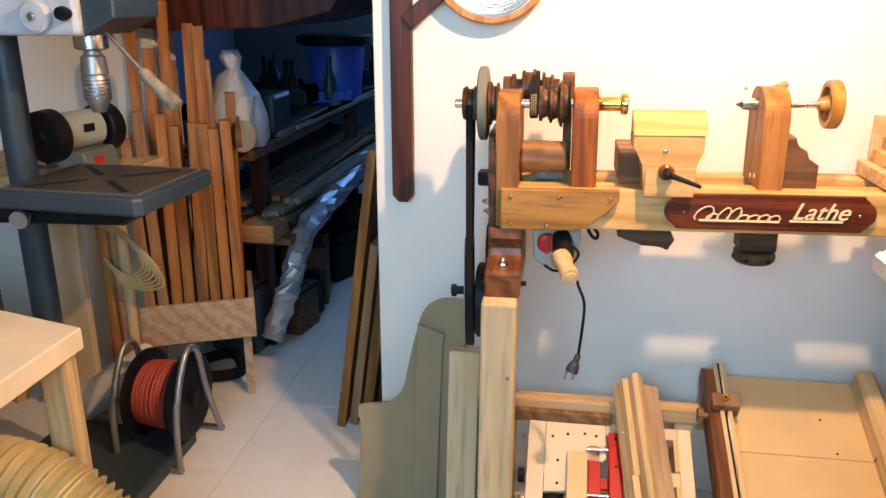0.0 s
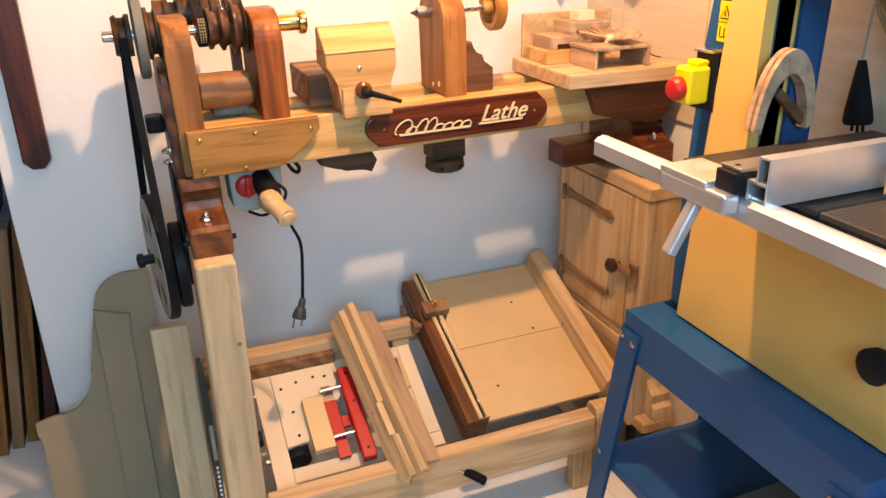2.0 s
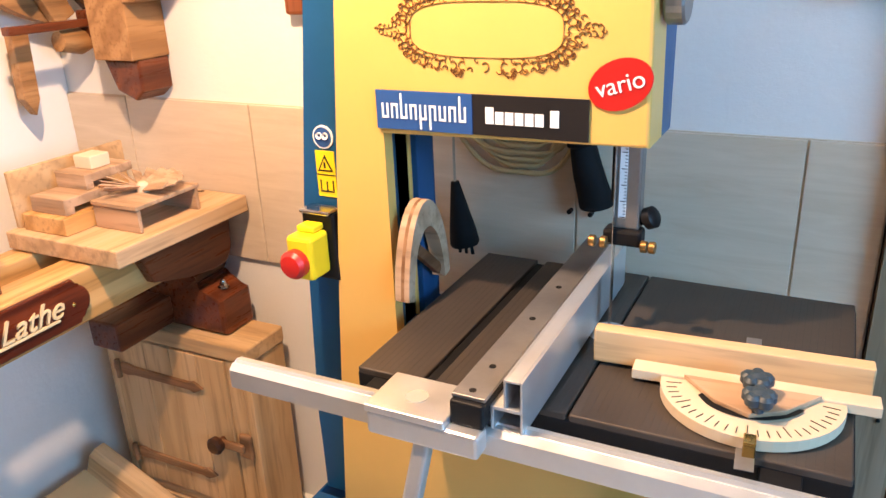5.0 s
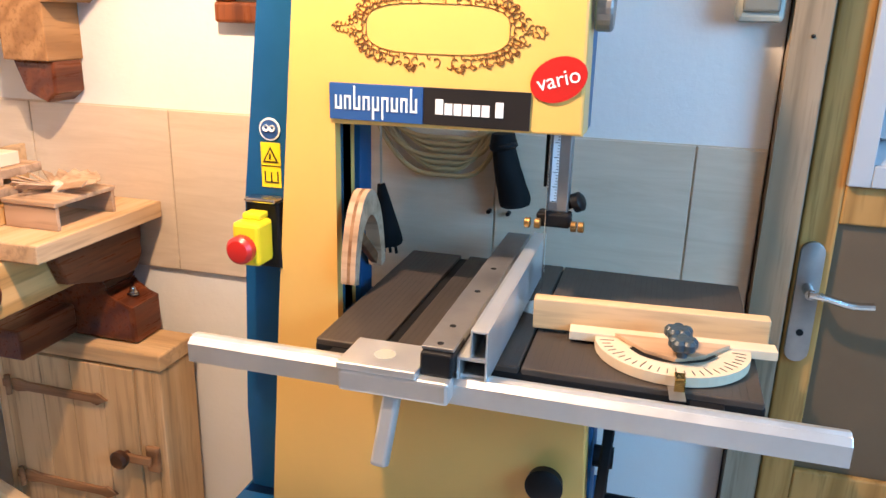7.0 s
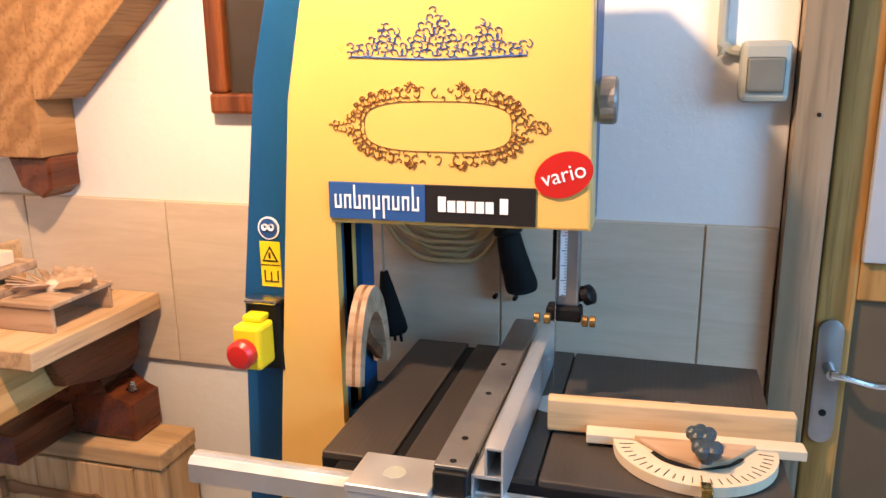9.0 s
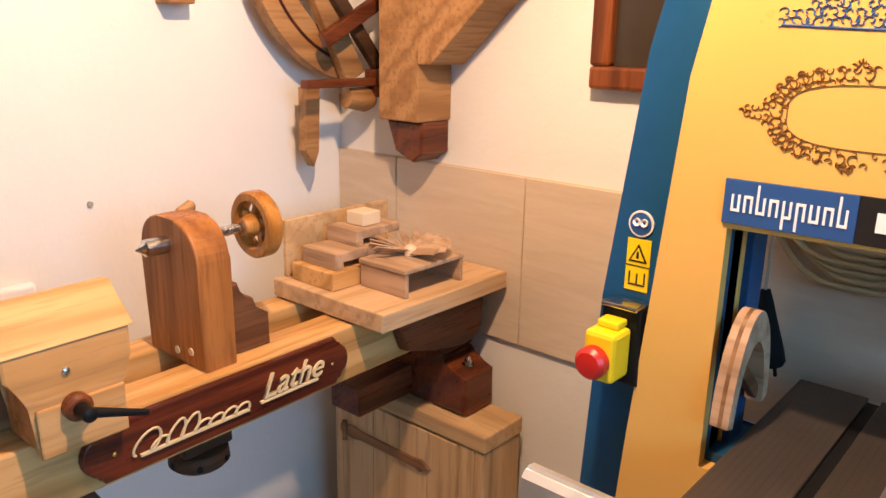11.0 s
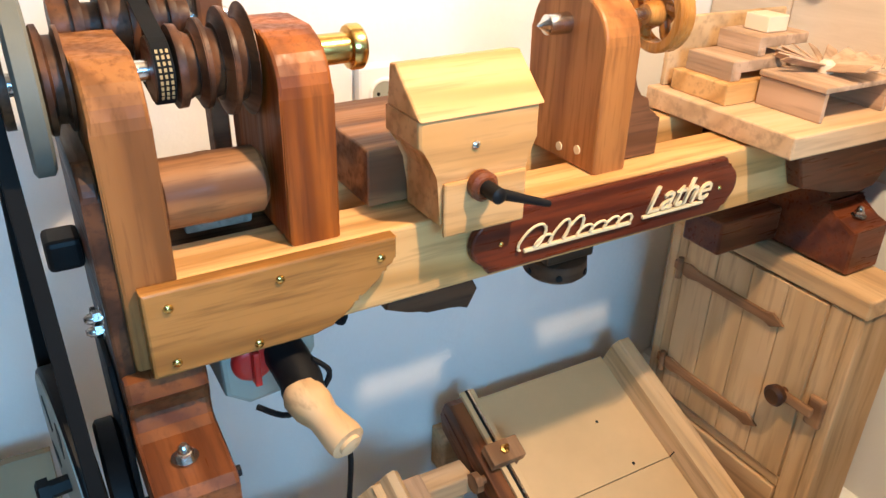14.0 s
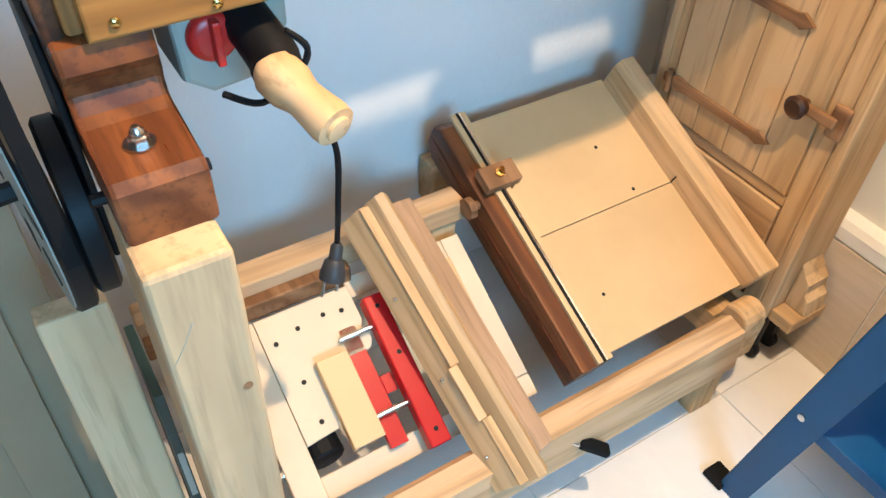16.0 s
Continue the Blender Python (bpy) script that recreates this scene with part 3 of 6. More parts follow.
    part("lid", box(B(), xf - 0.012, xf + 0.02, -0.882, -0.832, 1.172, 1.178, 0.002), "steel", sw)
    st = part("warning_sticker", box(B(), xf + 0.0262, xf + 0.0278, -0.875, -0.843, 1.188, 1.256, 0), "sw_yellow", s, "yellow warning sticker with black pictograms")
    part("pictogram", prism(B(), [(-0.859, 1.250), (-0.872, 1.226), (-0.846, 1.226)], "x", xf + 0.0254, xf + 0.0264, 0), "signblack", st)
    part("pictogram", prism(B(), [(-0.859, 1.245), (-0.868, 1.2285), (-0.850, 1.2285)], "x", xf + 0.0246, xf + 0.0256, 0), "sw_yellow", st)
    part("pictogram", box(B(), xf + 0.0238, xf + 0.0248, -0.8605, -0.8575, 1.231, 1.240, 0), "signblack", st)
    pb = B()
    for y0, y1, z0, z1 in ((-0.871, -0.869, 1.198, 1.213), (-0.850, -0.848, 1.198, 1.213), (-0.8605, -0.8585, 1.196, 1.211), (-0.871, -0.848, 1.195, 1.197)):
        box(pb, xf + 0.0254, xf + 0.0264, y0, y1, z0, z1, 0)
    box(pb, xf + 0.0254, xf + 0.0264, -0.875, -0.843, 1.2205, 1.2215, 0)
    part("pictogram", pb, "signblack", st)
    ss = part("round_sticker", rod(B(), (xf + 0.028, -0.859, 1.276), (xf + 0.026, -0.859, 1.276), 0.017, 28), "white", s, "round blue and white goggles sticker")
    part("blue_disc", rod(B(), (xf + 0.0262, -0.859, 1.276), (xf + 0.0252, -0.859, 1.276), 0.0145, 28), "signblue", ss)
    gb = B()
    for dy in (-0.005, 0.005):
        ring(gb, (xf + 0.025, -0.859 + dy, 1.278), (1, 0, 0), 0.005, 0.0025, 0.0012, 14)
    part("goggles_mark", gb, "white", ss)
    # table
    tb = B()
    zt = 1.043
    box(tb, 0.290, 0.690, -1.560, -1.019, zt - 0.03, zt - 0.011, 0.001)
    t = part("table", tb, "cast", s, "dark grey cast-iron table with machined grain")
    for y0, y1 in ((-1.105, -1.017), (-1.283, -1.120), (-1.562, -1.286)):
        part("table_plate", box(B(), 0.287, 0.692, y0, y1, zt - 0.0105, zt, 0.002), "cast", t)
    part("table_edge", box(B(), 0.2865, 0.69, -1.564, -1.0155, zt - 0.034, zt - 0.005, 0.004), "castdark", t)
    gr = B()
    for i in range(64):
        y = -1.022 - i * 0.0083
        if not (-1.122 < y < -1.102) and not (-1.289 < y < -1.280):
            box(gr, 0.29, 0.69, y - 0.0007, y, zt - 0.001, zt + 0.0003, 0)
    tagged(part("machining_line", gr, "castline", t), kind="stuff")
    part("table_insert", rod(B(), (0.49, -1.275, zt - 0.004), (0.49, -1.275, zt + 0.0008), 0.028, 28), "alu", t)
    part("trunnion", prism(B(), [(-1.08, zt - 0.03), (-1.22, zt - 0.03), (-1.19, zt - 0.06), (-1.11, zt - 0.06)], "x", 0.47, 0.6, 0.004), "castdark", s)
    # blade and guide
    part("blade", box(B(), 0.484, 0.497, -1.2765, -1.2755, 0.99, 1.31, 0), "steel", s, "narrow toothed steel blade")
    gp = part("guide_post", box(B(), 0.497, 0.52, -1.305, -1.275, 1.185, 1.32, 0.003), "bar", s, "steel guide post with a white scale")
    part("scale_strip", box(B(), 0.4955, 0.4975, -1.288, -1.279, 1.20, 1.30, 0), "white", gp)
    tk = B()
    for i in range(24):
        box(tk, 0.4947, 0.4957, -1.288, -1.285 if i % 5 else -1.281, 1.201 + i * 0.0041, 1.2018 + i * 0.0041, 0)
    part("scale_tick", tk, "signblack", gp)
    part("rack", box(B(), 0.50, 0.518, -1.272, -1.268, 1.22, 1.31, 0.001), "castdark", gp)
    g = part("blade_guide", box(B(), 0.488, 0.515, -1.31, -1.262, 1.165, 1.186, 0.004), "castdark", s, "blade guide with brass bearings")
    for y in (-1.248, -1.262, -1.312, -1.322):
        part("bearing", rod(B(), (0.480, y, 1.172), (0.480, y - 0.008, 1.172), 0.0075, 16, 0.001), "dullbrass", g, "", True)
    part("guide_knob", spin(B(), [(0, 0.006), (0.012, 0.006), (0.014, 0.014), (0.024, 0.014), (0.027, 0.01)], (0.512, -1.300, 1.192), (-0.2, -0.8, 0.4), 16), "black", g, "", True)
    # fence rail, carriage and fence
    prof = [(0.216, 1.020), (0.246, 1.020), (0.246, 1.040), (0.240, 1.051), (0.231, 1.053), (0.228, 1.049), (0.223, 1.051), (0.216, 1.044)]
    part("fence_rail", prism(B(), prof, "y", -1.638, -0.874, 0.001), "alu", s, "ribbed aluminium fence rail")
    for y in (-1.06, -1.5):
        part("rail_bracket", box(B(), 0.246, 0.29, y - 0.02, y + 0.02, 1.016, 1.034, 0.002), "castdark", s)
    f = part("fence_carriage", box(box(B(), 0.188, 0.262, -1.184, -1.088, 1.057, 1.066, 0.002), 0.188, 0.215, -1.222, -1.09, 1.030, 1.0575, 0.004), "alu", s, "aluminium fence carriage")
    part("carriage_block", box(B(), 0.203, 0.262, -1.222, -1.184, 1.057, 1.086, 0.003), "castdark", f)
    part("mark", rod(B(), (0.224, -1.135, 1.066), (0.224, -1.135, 1.0665), 0.013, 24), "boxgrey", f)
    part("lever", box(B(), -0.010, 0.010, -0.008, 0.008, -0.086, 0.0, 0.004, look((0.206, -1.152, 1.030), (0.164, -1.148, 0.942))), "alu", f, "cast aluminium clamping lever")
    fb = part("fence_bar", box(B(), 0.210, 0.700, -1.222, -1.184, 1.0865, 1.091, 0.001), "bar", s, "flat ground steel fence bar")
    for x in (0.222, 0.275, 0.40, 0.5):
        part("hole", rod(B(), (x, -1.203, 1.0905), (x, -1.203, 1.0916), 0.004, 12), "black", fb)
    part("bar_web", box(B(), 0.2625, 0.695, -1.221, -1.19, 1.046, 1.0865, 0.001), "bar", fb)
    fe = part("fence_profile", box(B(), 0.222, 0.640, -1.258, -1.2555, 1.048, 1.112, 0.0004), "alu", s, "hollow aluminium fence profile")
    for y0, y1, z0, z1 in ((-1.226, -1.2225, 1.048, 1.078), (-1.2553, -1.2262, 1.048, 1.051), (-1.2553, -1.2262, 1.074, 1.078), (-1.240, -1.2375, 1.0782, 1.112), (-1.2553, -1.2402, 1.109, 1.112)):
        part("profile_wall", box(B(), 0.222, 0.640, y0, y1, z0, z1, 0.0004), "alu", fe)
    # rear handwheel and motor side
    hw = part("handwheel", ring(B(), (0.52, -1.388, 0.80), (0, 1, 0.05), 0.075, 0.06, 0.016), "black", s, "black handwheel with crank", True)
    part("hub", rod(rod(rod(B(), (0.52, -1.36, 0.80), (0.52, -1.40, 0.80), 0.017), (0.452, -1.388, 0.80), (0.588, -1.388, 0.80), 0.007), (0.52, -1.388, 0.73), (0.52, -1.388, 0.87), 0.007), "black", hw)
    part("crank", rod(B(), (0.505, -1.393, 0.735), (0.505, -1.473, 0.735), 0.011, 14, 0.003), "black", hw)
    part("tension_knob", rod(B(), (0.50, -1.322, 1.46), (0.50, -1.345, 1.46), 0.03, 24, 0.003), "bar", s)
    part("dust_port", spin(B(), [(0, 0.055), (0.1, 0.052), (0.1, 0.045)], (0.57, -1.34, 0.50), (-0.25, -0.8, -0.3), 24), "bag", s, "pale plastic dust port", True)
    return s


def build_stand():
    s = thing("saw_stand", "blue folded-steel saw stand with splayed legs and shelf", "stand", (0.53, -1.09, 0))
    x0, x1, y0, y1, zt = 0.384, 0.712, -0.806, -1.395, 0.659
    rim = B()
    box(rim, x0, x0 + 0.004, y1, y0, 0.555, zt, 0.0015)
    box(rim, x1 - 0.004, x1, y1, y0, 0.555, zt, 0.0015)
    box(rim, x0 + 0.004, x1 - 0.004, y0 - 0.004, y0, 0.555, zt - 0.001, 0.0015)
    box(rim, x0 + 0.004, x1 - 0.004, y1, y1 + 0.004, 0.555, zt - 0.001, 0.0015)
    box(rim, x0 + 0.002, x0 + 0.09, y1 + 0.002, y0 - 0.002, zt - 0.005, zt - 0.0005, 0.001)
    box(rim, x1 - 0.09, x1 - 0.002, y1 + 0.002, y0 - 0.002, zt - 0.005, zt - 0.0005, 0.001)
    part("top_rim", rim, "blue", s)
    for sx, x in ((1, x0), (-1, x1)):
        for sy, y in ((-1, y0), (1, y1)):
            bm = B()
            dx, dy = -0.012 * sx, -0.085 * sy
            # an L-profile leg made of two tapered plates
            def plate(pts):
                v = [bm.verts.new(p) for p in pts]
                bm.faces.new(v)
            w0, w1 = 0.062, 0.05
            xo, yo = x - 0.003 * sx, y - 0.003 * sy
            a = [(xo, yo, 0.62), (xo, yo + w0 * sy, 0.62), (xo + dx, yo + dy + w1 * sy, 0.0), (xo + dx, yo + dy, 0.0)]
            c = [(xo, yo, 0.62), (xo + w0 * sx, yo, 0.62), (xo + dx + w1 * sx, yo + dy, 0.0), (xo + dx, yo + dy, 0.0)]
            plate(a)
            plate(c)
            bmesh.ops.remove_doubles(bm, verts=bm.verts[:], dist=1e-5)
            r = bmesh.ops.solidify(bm, geom=bm.faces[:], thickness=0.003)
            leg = part("leg", bm, "blue", s)
            for u, z in ((0.010, 0.605), (0.046, 0.598)):
                part("bolt", spin(B(), [(0, 0.0075), (0.004, 0.0075), (0.006, 0.004)], (xo - 0.002 * sx, yo + u * sy, z), (-sx, 0, 0), 10), "steel", leg, "", True)
            part("bolt", spin(B(), [(0, 0.0065), (0.004, 0.0065), (0.005, 0.003)], (xo + dx * 0.55 - 0.003 * sx, yo + dy * 0.55 + 0.02 * sy, 0.285), (-sx, 0, 0), 10), "steel", leg, "", True)
            for z in (0.12, 0.075):
                part("hole", rod(B(), (xo + dx * (1 - z / 0.62) - 0.0005 * sx, yo + dy * (1 - z / 0.62) + 0.02 * sy, z), (xo + dx * (1 - z / 0.62) - 0.0025 * sx, yo + dy * (1 - z / 0.62) + 0.02 * sy, z), 0.004, 10), "black", leg)
            part("foot", box(B(), xo + dx - 0.012, xo + dx + 0.03 * sx, yo + dy - 0.012, yo + dy + 0.03, 0, 0.012, 0.003), "rubber", leg)
    part("shelf", box(box(B(), x0 - 0.004, x1 + 0.004, y1 - 0.045, y0 + 0.045, 0.272, 0.276, 0.001), x0 - 0.004, x0, y1 - 0.045, y0 + 0.045, 0.25, 0.273, 0.001), "blue", s, "blue sheet-steel shelf")
    return s


build_saw()
build_stand()

b = thing("grey_box", "dull grey plastic box lying on the stand's shelf", "box", (0.5, -1.17, 0.217), shift=(0.02, 0, 0.06))
part("body", box(B(), 0.43, 0.60, -1.24, -1.10, 0.217, 0.30, 0.01, None), "boxgrey", b)
part("lid", box(B(), 0.425, 0.605, -1.245, -1.095, 0.30, 0.315, 0.005), "grey", b)


def build_mitre():
    g = thing("mitre_gauge", "home-made wooden mitre gauge with a semicircular scale", "mitre gauge", (0.365, -1.463, 1.0555), (0, 0, 4))
    part("fence_board", box(B(), 0.055, 0.075, -0.140, 0.158, 0.004, 0.047, 0.002), "pine_y", g, "planed pine fence board")
    part("base_board", box(B(), 0.030, 0.0549, -0.148, 0.108, 0.004, 0.016, 0.001), "ply_x", g)
    pl = arc(0.03, -0.02, 0.095, 90, 270, 24)
    half = part("half_disc", prism(B(), pl, "z", 0.001, 0.0135, 0.0015), "ply_x", g, "plywood half disc with scale marks")
    bm = B()
    for i in range(25):
        a = radians(98 + i * 164 / 24)
        r0 = 0.078 if i % 4 else 0.072
        c, s_ = math.cos(a), math.sin(a)
        m = Matrix.Translation((0.03 + 0.5 * (r0 + 0.089) * c, -0.02 + 0.5 * (r0 + 0.089) * s_, 0.0139)) @ Euler((0, 0, a)).to_matrix().to_4x4()
        box(bm, -(0.089 - r0) / 2, (0.089 - r0) / 2, -0.0005, 0.0005, -0.0003, 0.0003, 0, m)
    part("scale_mark", bm, "signblack", half)
    slot = [(p[0], p[1], 0.0142) for p in arc(0.03, -0.02, 0.055, 118, 242, 14)]
    part("slot", tube(B(), slot, 0.006, 6, 2, False, 0.12), "black", half)
    part("pivot_board", prism(B(), [(0.03, 0.05), (0.03, -0.09), (-0.012, -0.055), (-0.03, -0.02), (-0.012, 0.015)], "z", 0.0145, 0.020, 0.001), "beech_brown", g)
    for x, y in ((0.012, -0.025), (-0.022, -0.028)):
        bm = spin(B(), [(0, 0.006), (0.012, 0.006)], (x, y, 0.02), (0, 0, 1), 12)
        for k in range(5):
            a = 2 * math.pi * k / 5
            spin(bm, [(0, 0.006), (0.003, 0.0085), (0.010, 0.0085), (0.014, 0.005)], (x + 0.0095 * math.cos(a), y + 0.0095 * math.sin(a), 0.030), (0, 0, 1), 10)
        spin(bm, [(0, 0.011), (0.012, 0.011), (0.015, 0.006)], (x, y, 0.030), (0, 0, 1), 14)
        part("star_knob", bm, "drill", g, "dark blue-grey star knob", True)
    part("pointer", box(box(B(), -0.078, -0.060, -0.029, -0.017, 0.0136, 0.017, 0.001), -0.0785, -0.074, -0.029, -0.017, -0.006, 0.0145, 0.001), "brass", g, "brass pointer")
    part("guide_bar", box(B(), -0.10, 0.18, -0.029, -0.011, 0.0002, 0.0011, 0), "bar", g)


build_mitre()

# arched plywood jig standing on the table beside the column
j = thing("plywood_arch", "laminated plywood arch jig standing on the saw table", "jig", (0.5, -1.03, 1.0435), shift=(0.012, -0.014, 0.012))
bm = B()
pts = []
for r in (0.150, 0.112):
    a = arc(0.43, 1.045, r, 172, 8, 18) if r == 0.150 else arc(0.43, 1.045, r, 8, 172, 18)
    pts += a
part("arch", prism(B(), [(0.43 + (p[0] - 0.43) * 0.43 + 0.055, p[1] + 0.0005 if p[1] > 1.045 else 1.0445) for p in pts], "y", -1.022, -0.9995, 0.001), "beech_brown", j, "pale laminated arch")
part("ply_line", prism(B(), [(0.43 + (p[0] - 0.43) * 0.431 + 0.055, (p[1] + 0.0007 if p[1] > 1.046 else 1.046)) for p in pts], "y", -1.014, -1.009, 0), "strap", j)
part("brace", box(B(), -0.042, 0.042, -0.005, 0.005, -0.008, 0.008, 0.001, Matrix.Translation((0.50, -1.011, 1.10)) @ Euler((0, radians(40), 0)).to_matrix().to_4x4()), "walnut_x", j)


# ---- lathe ----
def arch_profile(y0, y1, z0, z1, r):
    return [(y0, z0), (y1, z0)] + arc(y1 - r, z1 - r, r, 0, 90, 8) + arc(y0 + r, z1 - r, r, 90, 180, 8)


AX_Y, AX_Z = -0.318, 1.208


def pulley(bm, x0, steps, y, z):
    prof, d = [], 0.0
    for w, r0, r1 in steps:
        prof += [(d, r0), (d + w * 0.12, r0 + 0.0005), (d + w * 0.88, r1), (d + w, r1)]
        d += w
    spin(bm, prof, (x0, y, z), (1, 0, 0), 36)


def build_lathe():
    s = thing("wood_lathe", "home-built wooden lathe with pine bed and hardwood headstock", "lathe", (0.15, -0.32, 0))
    # the bed rises a little towards the corner
    s.matrix_world = Matrix.Translation((-0.38, 0, 0.98)) @ Matrix.Rotation(radians(-1.0), 4, "Y") @ Matrix.Translation((0.38, 0, -0.98)) @ s.matrix_world
    part("front_rail", box(B(), -0.402, 0.735, -0.412, -0.338, 0.935, 1.030, 0.004), "pine", s, "yellow pine bed rail")
    part("rear_rail", box(B(), -0.402, 0.735, -0.262, -0.200, 0.935, 1.030, 0.004), "pine", s, "yellow pine bed rail")
    part("bed_spacer", box(B(), -0.36, -0.19, -0.3379, -0.2621, 0.945, 1.012, 0.002), "walnut_x", s)
    part("bed_spacer", box(B(), 0.50, 0.73, -0.3379, -0.2621, 0.945, 1.020, 0.002), "red_x", s)
    # apron board with ogee end
    og = [(-0.403, 0.936), (-0.403, 1.031), (-0.139, 1.031), (-0.139, 1.006), (-0.147, 1.003), (-0.150, 0.996)] + arc(-0.176, 0.998, 0.022, -5, -80, 6) + [(-0.180, 0.974), (-0.184, 0.968)] + arc(-0.208, 0.970, 0.020, -5, -80, 6) + [(-0.212, 0.947), (-0.218, 0.945), (-0.226, 0.939), (-0.236, 0.936)]
    ap = part("apron_board", prism(B(), og, "y", -0.432, -0.4125, 0.003), "oak", s, "varnished oak apron board")
    for x, z in ((-0.380, 1.012), (-0.270, 1.014), (-0.158, 1.010), (-0.298, 0.946), (-0.380, 0.950)):
        screw("screw", ap, (x, -0.4325, z), (0, -1, 0), 0.0048)
    # headstock
    part("left_upright", prism(B(), arch_profile(-0.4115, -0.205, 0.937, 1.236, 0.055), "x", -0.452 + 0.036, -0.364, 0.004), "oak_z", s, "oiled oak headstock upright")
    part("right_upright", prism(B(), arch_profile(-0.402, -0.225, 1.0305, 1.242, 0.056), "x", -0.246, -0.190, 0.004), "red_z", s, "red hardwood headstock upright")
    part("end_plate", prism(B(), arch_profile(-0.408, -0.20, 0.90, 1.15, 0.03), "x", -0.433, -0.4165, 0.003), "walnut", s)
    part("spindle", rod(B(), (-0.52, AX_Y, AX_Z), (-0.185, AX_Y, AX_Z), 0.0105, 24, 0.002), "steel", s, "bright steel spindle", True)
    part("spindle_nose", spin(B(), [(0, 0.0155), (0.003, 0.0165), (0.050, 0.0165), (0.051, 0.023), (0.054, 0.0245), (0.064, 0.0245), (0.067, 0.022), (0.068, 0.008)], (-0.190, AX_Y, AX_Z), (1, 0, 0), 36), "brass", s, "polished brass spindle nose", True)
    bm = B()
    pulley(bm, -0.345, [(0.016, 0.031, 0.031), (0.004, 0.026, 0.026)], AX_Y, AX_Z)
    part("belt_pulley", bm, "walnut", s, "small dark wooden belt pulley", True)
    bm = B()
    pulley(bm, -0.3235, [(0.008, 0.040, 0.040), (0.012, 0.034, 0.030), (0.006, 0.034, 0.044), (0.005, 0.044, 0.044), (0.012, 0.037, 0.033), (0.006, 0.038, 0.053), (0.005, 0.053, 0.053), (0.012, 0.044, 0.040), (0.006, 0.042, 0.056)], AX_Y, AX_Z)
    part("step_pulley", bm, "walnut", s, "walnut step pulley with grooves", True)
    # idler pulley block behind
    iy, iz = -0.205, 1.232
    part("idler_shaft", rod(B(), (-0.412, iy, iz), (-0.235, iy, iz), 0.008, 16), "steel", s)
    bm = B()
    pulley(bm, -0.415, [(0.02, 0.028, 0.028), (0.01, 0.034, 0.034), (0.016, 0.022, 0.022), (0.008, 0.042, 0.042), (0.018, 0.038, 0.038), (0.008, 0.045, 0.045), (0.014, 0.020, 0.020), (0.008, 0.037, 0.037), (0.012, 0.026, 0.026), (0.008, 0.032, 0.032), (0.014, 0.022, 0.022)], iy, iz)
    part("idler_pulley", bm, "walnut", s, "walnut idler pulley", True)
    part("idler_block", box(B(), -0.272, -0.242, iy - 0.02, iy + 0.035, 1.20, 1.268, 0.005), "walnut_x", s)
    part("idler_arm", box(B(), -0.268, -0.247, iy - 0.01, iy + 0.02, 1.0305, 1.20, 0.003), "walnut_x", s)
    # flat belt round the two pulleys
    ra, rb = 0.0325, 0.040
    c0, c1 = Vector((AX_Y, AX_Z)), Vector((iy, iz))
    dv = (c1 - c0)
    ang = math.atan2(dv.y, dv.x)
    off = math.acos((ra - rb) / dv.length)
    loop = []
    for i in range(15):
        a = ang + off + (2 * math.pi - 2 * off) * i / 14
        loop.append((c0.x + ra * math.cos(a), c0.y + ra * math.sin(a)))
    for i in range(15):
        a = ang - off + 2 * off * i / 14
        loop.append((c1.x + rb * math.cos(a), c1.y + rb * math.sin(a)))
    bm = B()
    n = len(loop)
    cen = (c0 + c1) / 2
    vs = []
    for (y, z) in loop:
        out = (Vector((y, z)) - cen).normalized() * 0.0022
        vs.append([bm.verts.new((-0.3435, y, z)), bm.verts.new((-0.327, y, z)), bm.verts.new((-0.327, y + out.x, z + out.y)), bm.verts.new((-0.3435, y + out.x, z + out.y))])
    for i in range(n):
        a, b_ = vs[i], vs[(i + 1) % n]
        for k in range(4):
            bm.faces.new((a[k], a[(k + 1) % 4], b_[(k + 1) % 4], b_[k]))
    belt = part("flat_belt", bm, "rubber", s, "black flat belt with worn yellow print")
    bm = B()
    for r in range(3):
        for i in range(9):
            a = ang + math.pi - 0.9 + i * 0.17
            q = Matrix.Translation((-0.3400 + r * 0.0048, c0.x + 0.0352 * math.cos(a), c0.y + 0.0352 * math.sin(a))) @ Euler((a, 0, 0)).to_matrix().to_4x4()
            box(bm, -0.0012, 0.0012, -0.0003, 0.0003, -0.0018, 0.0018, 0, q)
    part("print_mark", bm, "cord", belt)
    # turned drum between the uprights
    part("drum", spin(B(), [(0, 0.030), (0.006, 0.036), (0.045, 0.036), (0.047, 0.0365), (0.060, 0.0365), (0.062, 0.036), (0.104, 0.035), (0.110, 0.028)], (-0.3635, -0.345, 1.090), (1, 0, 0), 36), "drumwood", s, "turned laminated walnut drum", True)
    part("drum_block", box(B(), -0.335, -0.262, -0.325, -0.215, 1.0305, 1.055, 0.004), "greyboard", s)
    # outboard wheel and pulley
    part("outboard_wheel", spin(B(), [(0, 0.080), (0.003, 0.085), (0.017, 0.085), (0.020, 0.080)], (-0.462, AX_Y, AX_Z), (1, 0, 0), 48), "grey", s, "grey painted outboard wheel", True)
    part("outboard_pulley", spin(B(), [(0, 0.036), (0.008, 0.040), (0.012, 0.034), (0.022, 0.034), (0.026, 0.040), (0.034, 0.040)], (-0.500, AX_Y, AX_Z), (1, 0, 0), 36), "walnut", s, "", True)
